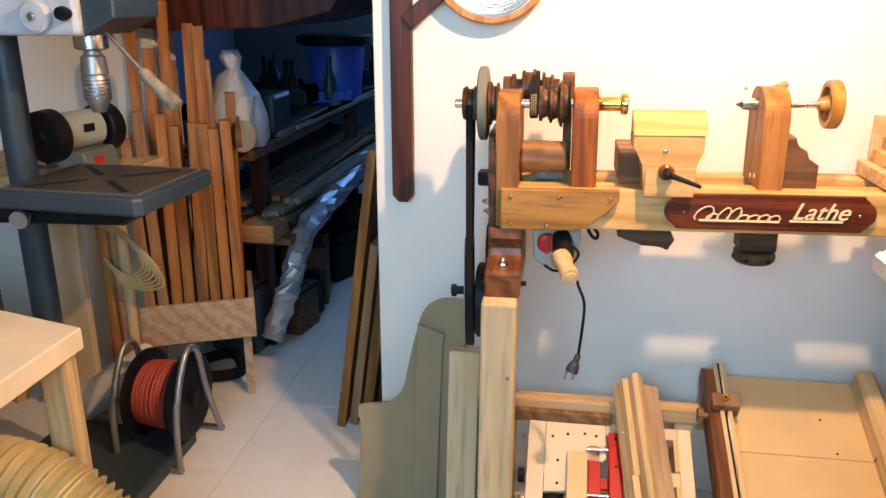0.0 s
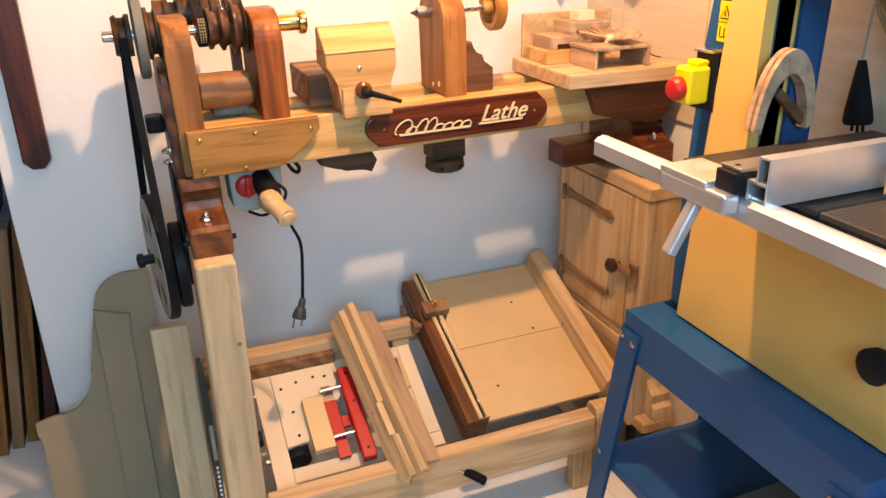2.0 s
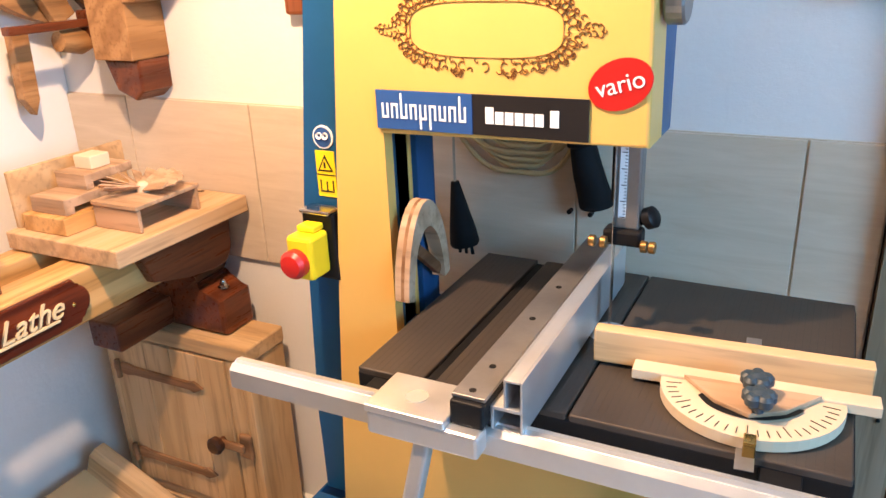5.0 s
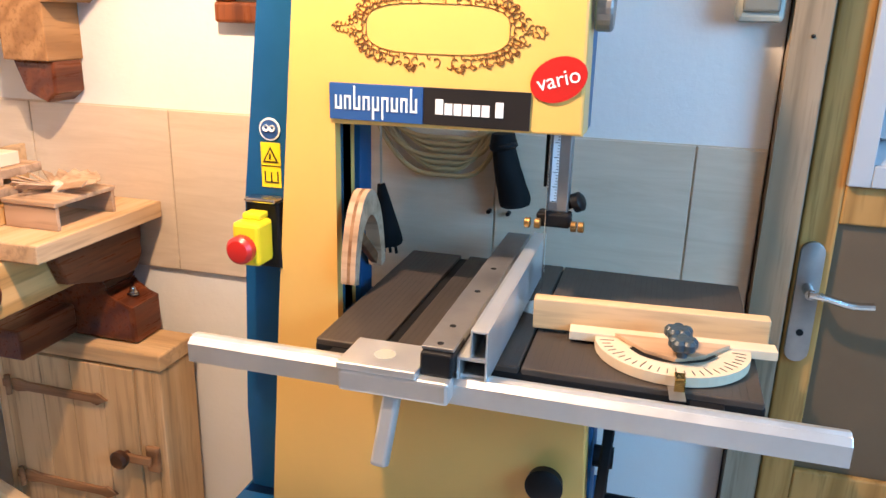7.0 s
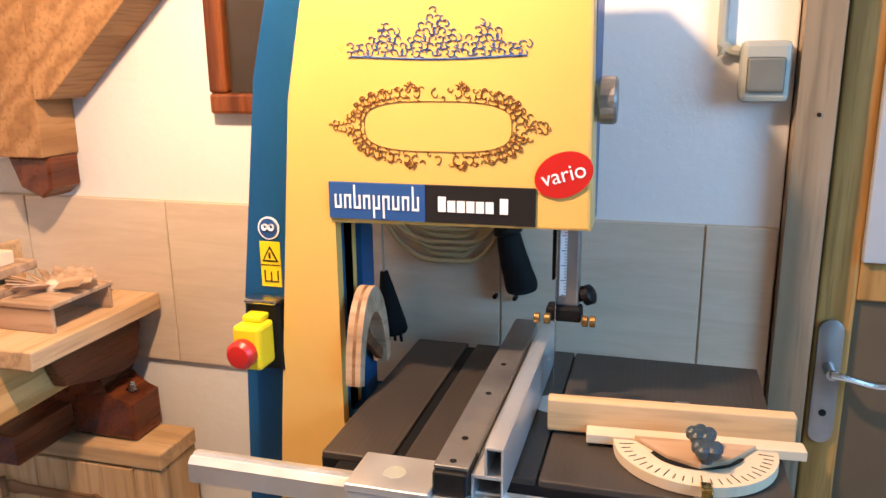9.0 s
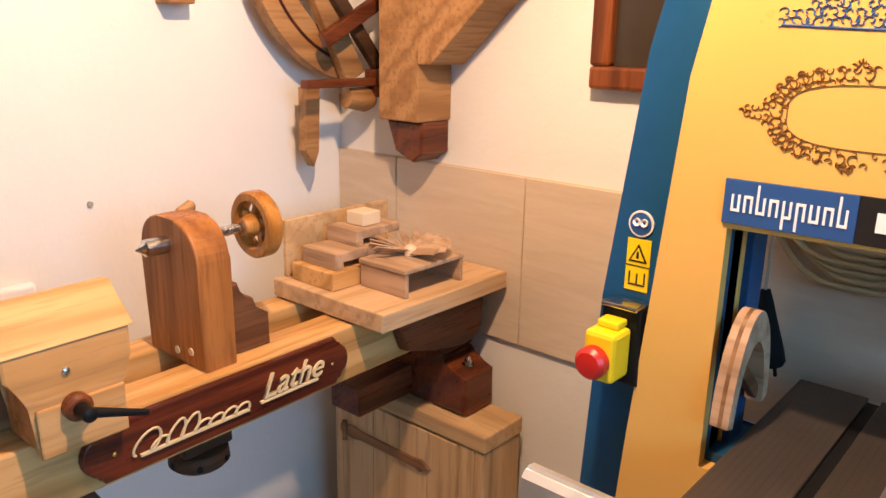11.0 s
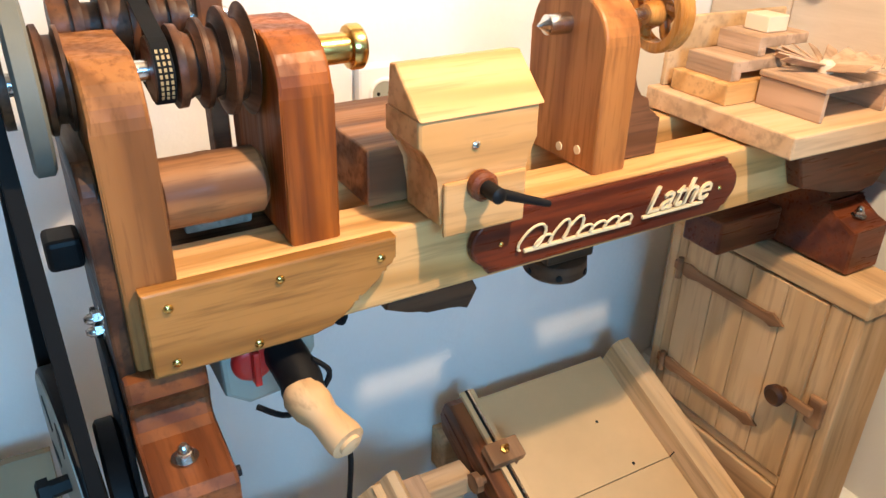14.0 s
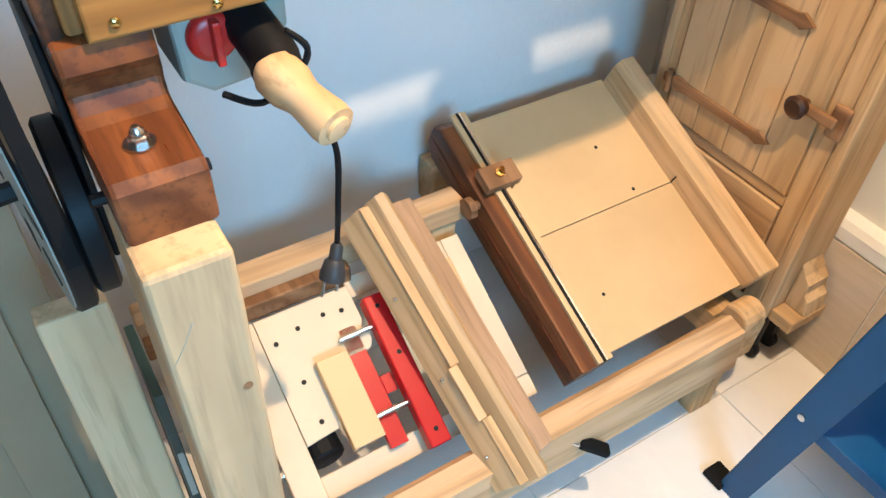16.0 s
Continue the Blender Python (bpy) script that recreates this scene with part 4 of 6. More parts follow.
    part("outboard_pulley", spin(B(), [(0, 0.046), (0.003, 0.050), (0.008, 0.050), (0.011, 0.040), (0.018, 0.040), (0.021, 0.048), (0.0245, 0.048)], (-0.4415, AX_Y, AX_Z), (1, 0, 0), 36), "walnut", s, "", True)
    wx, wy, wz = -0.491, -0.29, 0.729
    yaw = Matrix.Translation((wx, wy, wz)) @ Matrix.Rotation(radians(6), 4, "Z")
    wn_ = yaw.to_3x3() @ Vector((1, 0, 0))
    hub = Vector((wx, wy, wz))
    dw = part("drive_wheel", ring(B(), hub, wn_, 0.141, 0.1345, 0.022, 64), "black", s, "black spoked drive wheel", True)
    part("wheel_disc", rod(B(), hub - wn_ * 0.0125, hub + wn_ * 0.008, 0.1342, 56), "boxgrey", dw, "pale grey wheel disc", True)
    for i in range(6):
        a = i * math.pi / 3 + 0.3
        part("slot", box(B(), -0.0135, -0.0127, -0.010, 0.010, 0.064, 0.108, 0, yaw @ Matrix.Rotation(a, 4, "X")), "black", dw)
    part("motor_pulley", spin(B(), [(0, 0.088), (0.004, 0.094), (0.022, 0.094), (0.026, 0.088)], (-0.4665, -0.335, 0.722), (1, 0, 0), 40), "black", s, "black motor pulley behind the foot", True)
    part("motor_plate", prism(B(), [(-0.405, 0.70), (-0.21, 0.70), (-0.21, 0.90), (-0.24, 0.925), (-0.37, 0.925), (-0.405, 0.89)], "x", -0.4400, -0.4335, 0.002), "black", s, "black motor plate")
    part("axle_bolt", spin(B(), [(0, 0.011), (0.032, 0.011), (0.03, 0.016), (0.042, 0.016), (0.045, 0.01)], hub - wn_ * 0.004, -wn_, 6), "black", dw)
    bm = B()
    for dy0, dy1 in ((-0.036, -0.141), (0.036, 0.141)):
        a0, a1 = Vector((-0.483, AX_Y + dy0, AX_Z)), Vector((wx - 0.104 * dy1, wy + dy1, wz))
        q = look((a0 + a1) / 2, a1)
        box(bm, -0.0075, 0.0075, -0.004, 0.004, -(a1 - a0).length / 2, (a1 - a0).length / 2, 0.001, q)
    part("drive_belt", bm, "rubber", s, "black drive belt")
    # feet
    foot = [(-0.515, 0.800), (-0.250, 0.800), (-0.250, 0.9345), (-0.425, 0.9345), (-0.428, 0.912)] + [(-0.418, 0.900), (-0.413, 0.885), (-0.418, 0.868), (-0.430, 0.8625), (-0.507, 0.8605), (-0.515, 0.852)]
    part("left_foot", prism(B(), foot, "x", -0.432, -0.352, 0.005), "red_y", s, "red-brown shaped foot block")
    nut("dome_nut", s, (-0.393, -0.468, 0.8625), (0, 0, 1))
    for z, y in ((0.985, -0.37), (0.955, -0.345)):
        nut("dome_nut", s, (-0.434, y, z), (-1, 0, 0), 0.008)
    part("clamp_block", box(B(), -0.47, -0.434, -0.30, -0.255, 1.005, 1.04, 0.006), "black", s)
    for sx in (-0.432, -0.352):
        part("bolt", rod(B(), (sx - (0.012 if sx < -0.4 else -0.012), -0.46, 0.815), (sx, -0.46, 0.815), 0.006, 8), "black", s)
    rf = [(-0.475, 0.7915), (-0.22, 0.7915), (-0.22, 0.9345), (-0.40, 0.9345), (-0.415, 0.90)] + arc(-0.44, 0.875, 0.032, 60, -10, 5)[:4] + [(-0.475, 0.868)]
    part("right_foot", prism(B(), rf, "x", 0.645, 0.736, 0.008), "red_x", s, "dark red shaped foot block")
    nut("dome_nut", s, (0.69, -0.446, 0.878), (0, 0, 1), 0.008)
    part("foot_beam", box(B(), 0.50, 0.645, -0.34, -0.26, 0.80, 0.86, 0.004), "red_x", s)
    brk = [(0.50, 1.0295), (0.745, 1.0295), (0.745, 1.01)] + arc(0.69, 0.965, 0.05, 25, -60, 6) + [(0.68, 0.92), (0.60, 0.935), (0.53, 0.955)]
    part("end_bracket", prism(B(), brk, "y", -0.44, -0.4125, 0.004), "red_x", s, "curved red-brown end bracket")
    # tool rest
    body = [(-0.080, 1.031), (0.030, 1.031), (0.030, 1.085), (0.033, 1.104), (0.039, 1.118), (0.044, 1.124), (0.044, 1.152), (-0.106, 1.152), (-0.106, 1.124), (-0.099, 1.118), (-0.088, 1.106), (-0.080, 1.088)]
    tr = part("tool_rest", prism(B(), body, "y", -0.424, -0.345, 0.004), "yellow_wood", s, "yellow pine tool rest head")
    tr.location = (-0.011, -0.016, 0.004)
    part("rest_lip", prism(B(), [(-0.426, 1.1525), (-0.352, 1.1525), (-0.358, 1.198), (-0.372, 1.200)], "x", -0.106, 0.050, 0.003), "yellow_wood", tr, "bevelled pine lip")
    part("rest_front", box(B(), -0.078, 0.028, -0.430, -0.4242, 1.018, 1.082, 0.003), "yellow_wood", tr)
    part("rest_slab", box(B(), -0.128, 0.000, -0.3445, -0.165, 1.031, 1.100, 0.003), "drumwood", tr, "walnut slide under the rest")
    screw("screw", tr, (-0.037, -0.4245, 1.118), (0, -1, 0), 0.005, "steel")
    part("lever_collar", spin(B(), [(0, 0.017), (0.010, 0.017), (0.014, 0.012)], (-0.034, -0.4302, 1.075), (0, -1, 0), 24), "red_x", tr, "red wooden collar", True)
    part("clamp_lever", tube(spin(B(), [(0, 0.009), (0.025, 0.009), (0.028, 0.005)], (-0.034, -0.444, 1.075), (0, -1, 0), 16), [(-0.034, -0.458, 1.075), (-0.008, -0.461, 1.066), (0.036, -0.464, 1.050)], lambda t: 0.0075 - 0.0035 * t, 10, 5), "black", tr, "black clamping lever", True)
    part("rest_clamp", prism(B(), [(-0.13, 0.934), (-0.02, 0.934), (-0.008, 0.910), (-0.022, 0.884), (-0.05, 0.898), (-0.08, 0.894), (-0.105, 0.908), (-0.135, 0.914)], "y", -0.395, -0.345, 0.004), "dark_x", s, "dark wooden clamp under the bed")
    part("rest_clamp_bolt", rod(B(), (-0.07, -0.30, 0.92), (-0.07, -0.30, 1.035), 0.006), "steel", s)
    # tailstock
    part("tailstock", prism(B(), arch_profile(-0.395, -0.245, 1.0305, 1.247, 0.055), "x", 0.158, 0.212, 0.004), "tail_z", s, "oiled hardwood tailstock")
    st = [(0.2125, 1.0305), (0.288, 1.0305), (0.288, 1.082), (0.276, 1.086), (0.262, 1.096), (0.262, 1.112), (0.245, 1.116), (0.236, 1.128), (0.236, 1.142), (0.2125, 1.142)]
    part("tail_buttress", prism(B(), st, "y", -0.372, -0.285, 0.003), "walnut_x", s, "stepped walnut buttress")
    part("quill", spin(B(), [(0, 0.001), (0.012, 0.0085), (0.014, 0.0125), (0.034, 0.0135), (0.10, 0.0135)], (0.112, AX_Y, AX_Z), (1, 0, 0), 24), "steel", s, "steel live centre", True)
    part("quill_rod", rod(B(), (0.21, AX_Y, AX_Z), (0.300, AX_Y, AX_Z), 0.008, 16), "steel", s)
    for y, z in ((-0.362, 1.055), (-0.325, 1.048)):
        part("plug", spin(B(), [(0, 0.006), (0.0015, 0.006)], (0.1575, y, z), (-1, 0, 0), 14), "cream", s)
    part("tail_peg", rod(B(), (0.20, -0.285, 1.238), (0.226, -0.285, 1.250), 0.009, 14, 0.003), "jig", s, "", True)
    hw = part("handwheel", ring(B(), (0.314, AX_Y, AX_Z), (1, 0, 0), 0.053, 0.039, 0.026, 48), "wheel_wood", s, "polished spoked wooden handwheel", True)
    part("hub", spin(B(), [(-0.028, 0.013), (-0.012, 0.018), (0.010, 0.018), (0.014, 0.012)], (0.314, AX_Y, AX_Z), (1, 0, 0), 24), "wheel_wood", hw, "", True)
    for k in range(5):
        a = 2 * math.pi * k / 5
        part("spoke", tube(B(), [(0.314, AX_Y + r * math.cos(a + w), AX_Z + r * math.sin(a + w)) for r, w in ((0.012, 0), (0.022, 0.35), (0.032, 0.45), (0.041, 0.25))], 0.0075, 8, 4), "wheel_wood", hw, "", True)
    tc = part("tail_clamp_wheel", spin(B(), [(0, 0.040), (0.004, 0.046), (0.026, 0.048), (0.032, 0.042), (0.034, 0.02)], (0.19, -0.30, 0.868), (0, 0, -1), 36), "dark_x", s, "dark turned clamp wheel under the bed", True)
    for k in range(6):
        a = 2 * math.pi * k / 6
        part("hole", rod(B(), (0.19 + 0.044 * math.cos(a), -0.30 + 0.044 * math.sin(a), 0.848), (0.19 + 0.049 * math.cos(a), -0.30 + 0.049 * math.sin(a), 0.848), 0.005, 10), "black", tc)
    part("tail_clamp_block", box(B(), 0.148, 0.232, -0.335, -0.265, 0.8685, 0.934, 0.004), "dark_x", s)
    # plaque
    pz0, pz1 = 0.946, 1.026
    zc = (pz0 + pz1) / 2
    outline = [(-0.012, pz0), (0.375, pz0)] + [(0.380, pz0 + 0.008)] + arc(0.372, zc, 0.030, -75, 75, 8) + [(0.380, pz1 - 0.008), (0.375, pz1), (-0.012, pz1), (-0.017, pz1 - 0.008)] + arc(-0.009, zc, 0.030, 105, 255, 8) + [(-0.017, pz0 + 0.008)]
    pq = part("plaque", prism(B(), outline, "y", -0.4245, -0.4125, 0.003), "plaque", s, "dark mahogany name plaque with raised script")
    for x in (0.002, 0.379 - 0.012):
        screw("screw", pq, (x, -0.4248, zc - 0.002), (0, -1, 0), 0.0035)
    # raised cursive strokes that stand for the name, and the readable word
    pts = []
    heights = (2.3, 1.0, 2.1, 2.1, 0.9, 0.9, 1.0, 0.9)
    for i in range(8 * 14):
        u, k = i / (8 * 14 - 1), i // 14
        a = (i % 14) / 14 * 2 * math.pi
        dz = 0.0128 * heights[k] * (0.5 - 0.5 * math.cos(a)) - 0.010
        wide = 0.012 if k == 0 else 0.0055
        pts.append((0.034 + 0.172 * u - wide * math.sin(a) + dz * 0.55, -0.4275, zc - 0.006 + dz))
    part("script_stroke", tube(B(), pts, 0.0023, 5, 0, False, 0.8), "cream", pq, "raised pale wooden script", True)
    wm = Matrix.Translation((0.285, -0.4262, zc + 0.004)) @ Euler((radians(90), 0, 0)).to_matrix().to_4x4()
    lettering("script_word", "Lathe", "cream", pq, wm, 0.052, 0.0022, 0.45, 1.0, "raised pale wooden letters")
    part("underline", box(box(B(), 0.035, 0.205, -0.4285, -0.4235, zc - 0.021, zc - 0.0165, 0.0008), 0.225, 0.335, -0.4285, -0.4235, zc - 0.0185, zc - 0.014, 0.0008), "cream", pq)
    return s


build_lathe()


def build_switch():
    s = thing("switch_gear", "grey electrical switch box with red knob under the bed", "switch", (-0.27, -0.38, 0.83))
    part("housing", prism(B(), [(-0.330, 0.9345), (-0.218, 0.9345), (-0.218, 0.885), (-0.245, 0.838), (-0.30, 0.832), (-0.326, 0.85)], "y", -0.380, -0.29, 0.006), "boxgrey", s, "grey plastic housing")
    k = part("rotary_knob", spin(B(), [(0, 0.024), (0.006, 0.024), (0.010, 0.021), (0.012, 0.014)], (-0.294, -0.3805, 0.893), (0, -1, 0), 28), "red", s, "red rotary knob", True)
    part("grip", box(B(), -0.298, -0.290, -0.404, -0.390, 0.871, 0.915, 0.002), "red", k)
    part("gland", tube(B(), [(-0.262, -0.375, 0.905), (-0.255, -0.425, 0.885), (-0.258, -0.445, 0.878)], 0.024, 12, 4), "black", s, "black cable gland", True)
    part("cover_lip", tube(B(), [(-0.298, -0.40, 0.842), (-0.27, -0.425, 0.838), (-0.235, -0.43, 0.86), (-0.222, -0.43, 0.885), (-0.24, -0.425, 0.905)], 0.0035, 6, 5), "black", s)
    part("turned_handle", spin(B(), [(0, 0.017), (0.010, 0.023), (0.030, 0.023), (0.047, 0.018), (0.060, 0.019), (0.080, 0.021), (0.089, 0.020), (0.090, 0.0125), (0.094, 0.0125), (0.095, 0.009)], (-0.264, -0.438, 0.882), (0.29, -0.95, -0.27), 32), "handle_wood", s, "turned beech handle", True)
    c = thing("power_cable", "black cable with a two-pin plug hanging free", "cable", (-0.22, -0.43, 0.66), shift=(0.010, -0.004, -0.012))
    part("flex", tube(B(), [(-0.240, -0.415, 0.86), (-0.228, -0.430, 0.82), (-0.212, -0.43, 0.775), (-0.214, -0.428, 0.70), (-0.219, -0.428, 0.642)], 0.0035, 8, 6), "rubber", c, "", True)
    pl = part("plug", spin(B(), [(0, 0.0045), (0.004, 0.0075), (0.020, 0.008), (0.024, 0.012), (0.040, 0.0155), (0.046, 0.0155), (0.047, 0.013)], (-0.218, -0.428, 0.645), (-0.36, -0.25, -1), 20), "plug", c, "dark grey moulded plug", True)
    for dx in (-0.0095, 0.0095):
        part("pin", rod(B(), (-0.2335 + dx, -0.4385, 0.6035), (-0.2400 + dx, -0.4430, 0.585), 0.0024, 8), "steel", pl)
    return s


build_switch()
tagged(part("cable_tail", tube(B(), [(-0.205, -0.36, 0.935), (-0.195, -0.37, 0.915), (-0.182, -0.372, 0.905), (-0.178, -0.37, 0.916), (-0.188, -0.365, 0.93)], 0.0045, 6, 5), "rubber"), "short black cable loop under the bed", "cable")

leg_ob = solo("lathe_leg", box(B(), -0.432, -0.354, -0.558, -0.440, 0.0, 0.7995, 0.006), "pale_post", "pale squared timber lathe leg with a short pencil line", "leg")
part("pencil_line", tube(B(), [(-0.426, -0.5582, 0.690), (-0.413, -0.5582, 0.712), (-0.402, -0.5582, 0.735)], 0.0005, 4, 5), "boxgrey", leg_ob)
part("knot", rod(B(), (-0.368, -0.5575, 0.62), (-0.368, -0.5588, 0.62), 0.005, 12), "strap", leg_ob)

# platform with carvings on the bed's end
solo("offcut_board", box(B(), 0.420, 0.752, -0.486, -0.205, 1.0475, 1.081, 0.003), "raw_x", "thick pine board lying on the bed's end", "board")
solo("backing_board", box(B(), 0.44, 0.70, -0.220, -0.211, 1.0815, 1.187, 0.002), "cab_y", "thin upright wooden board behind the small jigs", "board")
jb = thing("stacked_jig", "small stepped wooden jig on a pine block", "jig", (0.52, -0.29, 1.0665), shift=(0, -0.010, 0.015))
part("block", box(B(), 0.440, 0.60, -0.335, -0.225, 1.0665, 1.098, 0.002), "pine", jb)
part("lower_bridge", box(box(B(), 0.455, 0.585, -0.325, -0.235, 1.110, 1.128, 0.002), 0.455, 0.475, -0.325, -0.235, 1.0985, 1.111, 0.001), "beech_brown", jb)
part("upper_bridge", box(box(B(), 0.515, 0.625, -0.315, -0.235, 1.140, 1.157, 0.002), 0.515, 0.532, -0.315, -0.235, 1.1285, 1.141, 0.001), "beech_brown", jb)
part("top_cube", box(B(), 0.545, 0.590, -0.30, -0.255, 1.1575, 1.182, 0.002), "ply_x", jb)
jg = thing("fan_carving", "small open wooden box with a carved wooden fan on top", "carving", (0.58, -0.40, 1.0665), shift=(0, -0.015, 0.015))
part("side", box(B(), 0.500, 0.508, -0.445, -0.335, 1.0665, 1.108, 0.001), "beech_brown", jg)
part("side", box(B(), 0.642, 0.650, -0.445, -0.335, 1.0665, 1.108, 0.001), "beech_brown", jg)
part("top", box(B(), 0.497, 0.653, -0.447, -0.333, 1.1085, 1.117, 0.002), "beech_brown", jg)
for i in range(13):
    a = radians(-100 + i * 22)
    m = Matrix.Translation((0.575, -0.385, 1.1235)) @ Euler((0, radians(-12), a)).to_matrix().to_4x4() @ Euler((radians(30), 0, 0)).to_matrix().to_4x4()
    part("fan_blade", box(B(), 0.008, 0.075, -0.009, 0.009, -0.0012, 0.0012, 0.0005, m), "beech_brown", jg)
part("fan_hub", spin(B(), [(0, 0.012), (0.012, 0.012), (0.018, 0.006)], (0.575, -0.385, 1.1175), (0, 0, 1), 16), "ply_x", jg, "", True)
solo("dry_twig", tube(B(), [(0.655, -0.385, 1.087), (0.69, -0.365, 1.107), (0.715, -0.385, 1.090), (0.735, -0.39, 1.0845)], 0.0016, 6, 5), "walnut", "thin dark twig on the pine board", "twig")


# ---- cabinet under the bed's end ----
def build_cabinet():
    c = thing("tool_cabinet", "small pine cabinet on castors with a plank door", "cabinet", (0.68, -0.33, 0))
    x0, x1, y0, y1, z0, z1 = 0.622, 0.737, -0.545, -0.135, 0.125, 0.806
    part("top", box(B(), x0 - 0.004, x1, y0 - 0.004, y1, z1 - 0.035, z1, 0.004), "cab_y", c)
    part("side", box(B(), x0, x1, y0, y0 + 0.022, z0, z1 - 0.0355, 0.003), "cab_z", c)
    part("side", box(B(), x0, x1, y1 - 0.022, y1, z0, z1 - 0.0355, 0.003), "cab_z", c)
    part("back", box(B(), x1 - 0.01, x1 - 0.001, y0 + 0.0225, y1 - 0.0225, z0, z1 - 0.036, 0), "cab_z", c)
    part("bottom", box(B(), x0 + 0.004, x1 - 0.011, y0 + 0.0225, y1 - 0.0225, z0, z0 + 0.02, 0.001), "cab_y", c)
    part("stile", box(B(), x0, x0 + 0.02, y0 + 0.0225, y0 + 0.06, z0 + 0.021, z1 - 0.036, 0.002), "cab_z", c)
    part("stile", box(B(), x0, x0 + 0.02, y1 - 0.045, y1 - 0.0225, z0 + 0.021, z1 - 0.036, 0.002), "cab_z", c)
    part("rail", box(B(), x0 + 0.001, x0 + 0.02, y0 + 0.0605, y1 - 0.0455, 0.372, 0.394, 0.002), "cab_y", c)
    part("drawer_front", box(B(), x0 - 0.004, x0 + 0.014, y0 + 0.063, y1 - 0.048, 0.165, 0.368, 0.003), "cab_y", c, "plain pine drawer front")
    dz0, dz1 = 0.398, z1 - 0.040
    d = part("door", box(B(), x0 + 0.004, x0 + 0.014, y0 + 0.062, y1 - 0.047, dz0, dz1, 0.001), "cab_z", c, "plank door with wooden strap hinges")
    w = (y1 - 0.047 - (y0 + 0.062)) / 4
    for i in range(4):
        ya = y0 + 0.062 + i * w
        part("plank", box(B(), x0 - 0.004, x0 + 0.0045, ya + 0.0008, ya + w - 0.0008, dz0, dz1, 0.0015), "cab_z", d)
    for z in (0.690, 0.470):
        yh = y1 - 0.045
        poly = [(yh + 0.018, z - 0.008), (yh + 0.018, z + 0.008), (yh - 0.02, z + 0.015), (yh - 0.045, z + 0.008), (yh - 0.200, z + 0.007), (yh - 0.215, z + 0.014), (yh - 0.240, z), (yh - 0.215, z - 0.014), (yh - 0.200, z - 0.007), (yh - 0.045, z - 0.008), (yh - 0.02, z - 0.015)]
        h = part("strap_hinge", prism(B(), poly, "x", x0 - 0.011, x0 - 0.0042, 0.0015), "strap", d, "carved wooden strap hinge")
        part("hinge_pin", rod(B(), (x0 - 0.014, yh, z - 0.022), (x0 - 0.014, yh, z + 0.022), 0.006, 10), "strap", h)
    yk = y0 + 0.075
    lt = part("latch", box(B(), x0 - 0.022, x0 - 0.012, yk - 0.048, yk + 0.012, 0.563, 0.583, 0.004), "strap", d, "turned wooden latch and knob")
    part("latch_knob", spin(B(), [(0, 0.008), (0.016, 0.008), (0.018, 0.018), (0.030, 0.020), (0.036, 0.014)], (x0 - 0.004, yk + 0.018, 0.573), (-1, 0, 0), 24), "walnut", lt, "", True)
    part("latch_plate", box(B(), x0 - 0.0115, x0 - 0.0005, yk - 0.062, yk - 0.03, 0.543, 0.603, 0.005), "strap", lt)
    part("foot_shelf", box(B(), x0 + 0.012, x1 - 0.002, y0 - 0.050, y0 - 0.0005, z0, z0 + 0.03, 0.004), "cab_y", c)
    part("corbel", prism(B(), [(y0 - 0.0008, 0.156), (y0 - 0.048, 0.156), (y0 - 0.042, 0.19), (y0 - 0.028, 0.198), (y0 - 0.030, 0.225), (y0 - 0.014, 0.236), (y0 - 0.0008, 0.26)], "x", x0 + 0.045, x0 + 0.105, 0.003), "cab_z", c, "carved stepped corbel")
    for y in (y0 + 0.01, y1 - 0.04):
        for x in (x0 + 0.02, x1 - 0.04):
            k = part("castor", box(B(), x - 0.009, x + 0.009, y - 0.012, y + 0.012, 0.04, z0 - 0.0005, 0.002), "castdark", c, "small black castor")
            part("wheel", rod(B(), (x - 0.008, y, 0.022), (x + 0.008, y, 0.022), 0.022, 20, 0.003), "black", k, "", True)


build_cabinet()


# ---- under the bed: stretchers, jigs, sled ----
solo("front_stretcher", prism(B(), [(-0.600, 0.135), (-0.545, 0.128), (-0.537, 0.215), (-0.551, 0.230), (-0.590, 0.222)], "x", -0.352, 0.485, 0.006), "raw_x", "rounded pine stretcher board near the floor", "beam")
solo("cross_stretcher", prism(B(), [(-0.585, 0.125), (-0.585, 0.205)] + arc(-0.555, 0.212, 0.030, 180, 40, 6) + [(-0.522, 0.18), (-0.05, 0.18), (-0.05, 0.125)], "x", 0.492, 0.545, 0.006), "pine_y", "rounded pine cross piece near the floor", "beam")
solo("rear_stretcher", box(B(), -0.43, 0.135, -0.205, -0.155, 0.340, 0.382, 0.004), "raw_x", "pine stretcher board along the wall", "beam")
solo("wall_ledge", box(B(), 0.16, 0.56, -0.06, -0.002, 0.24, 0.338, 0.004), "raw_x", "pine ledge on the wall behind the sled", "beam")
for x in (-0.41, 0.07):
    solo("pine_block", box(B(), x, x + 0.05, -0.2, -0.158, 0.0, 0.3395, 0.003), "pine_z", "upright pine block under the rear stretcher", "block", "blocks under the stretcher")
solo("rear_ledge", box(B(), -0.43, -0.10, -0.228, -0.2055, 0.325, 0.358, 0.003), "strap", "brown ledge board along the stretcher", "beam")
solo("stretcher_support", box(B(), 0.43, 0.485, -0.585, -0.55, 0.0, 0.127, 0.003), "pine_z", "short pine support block", "block")


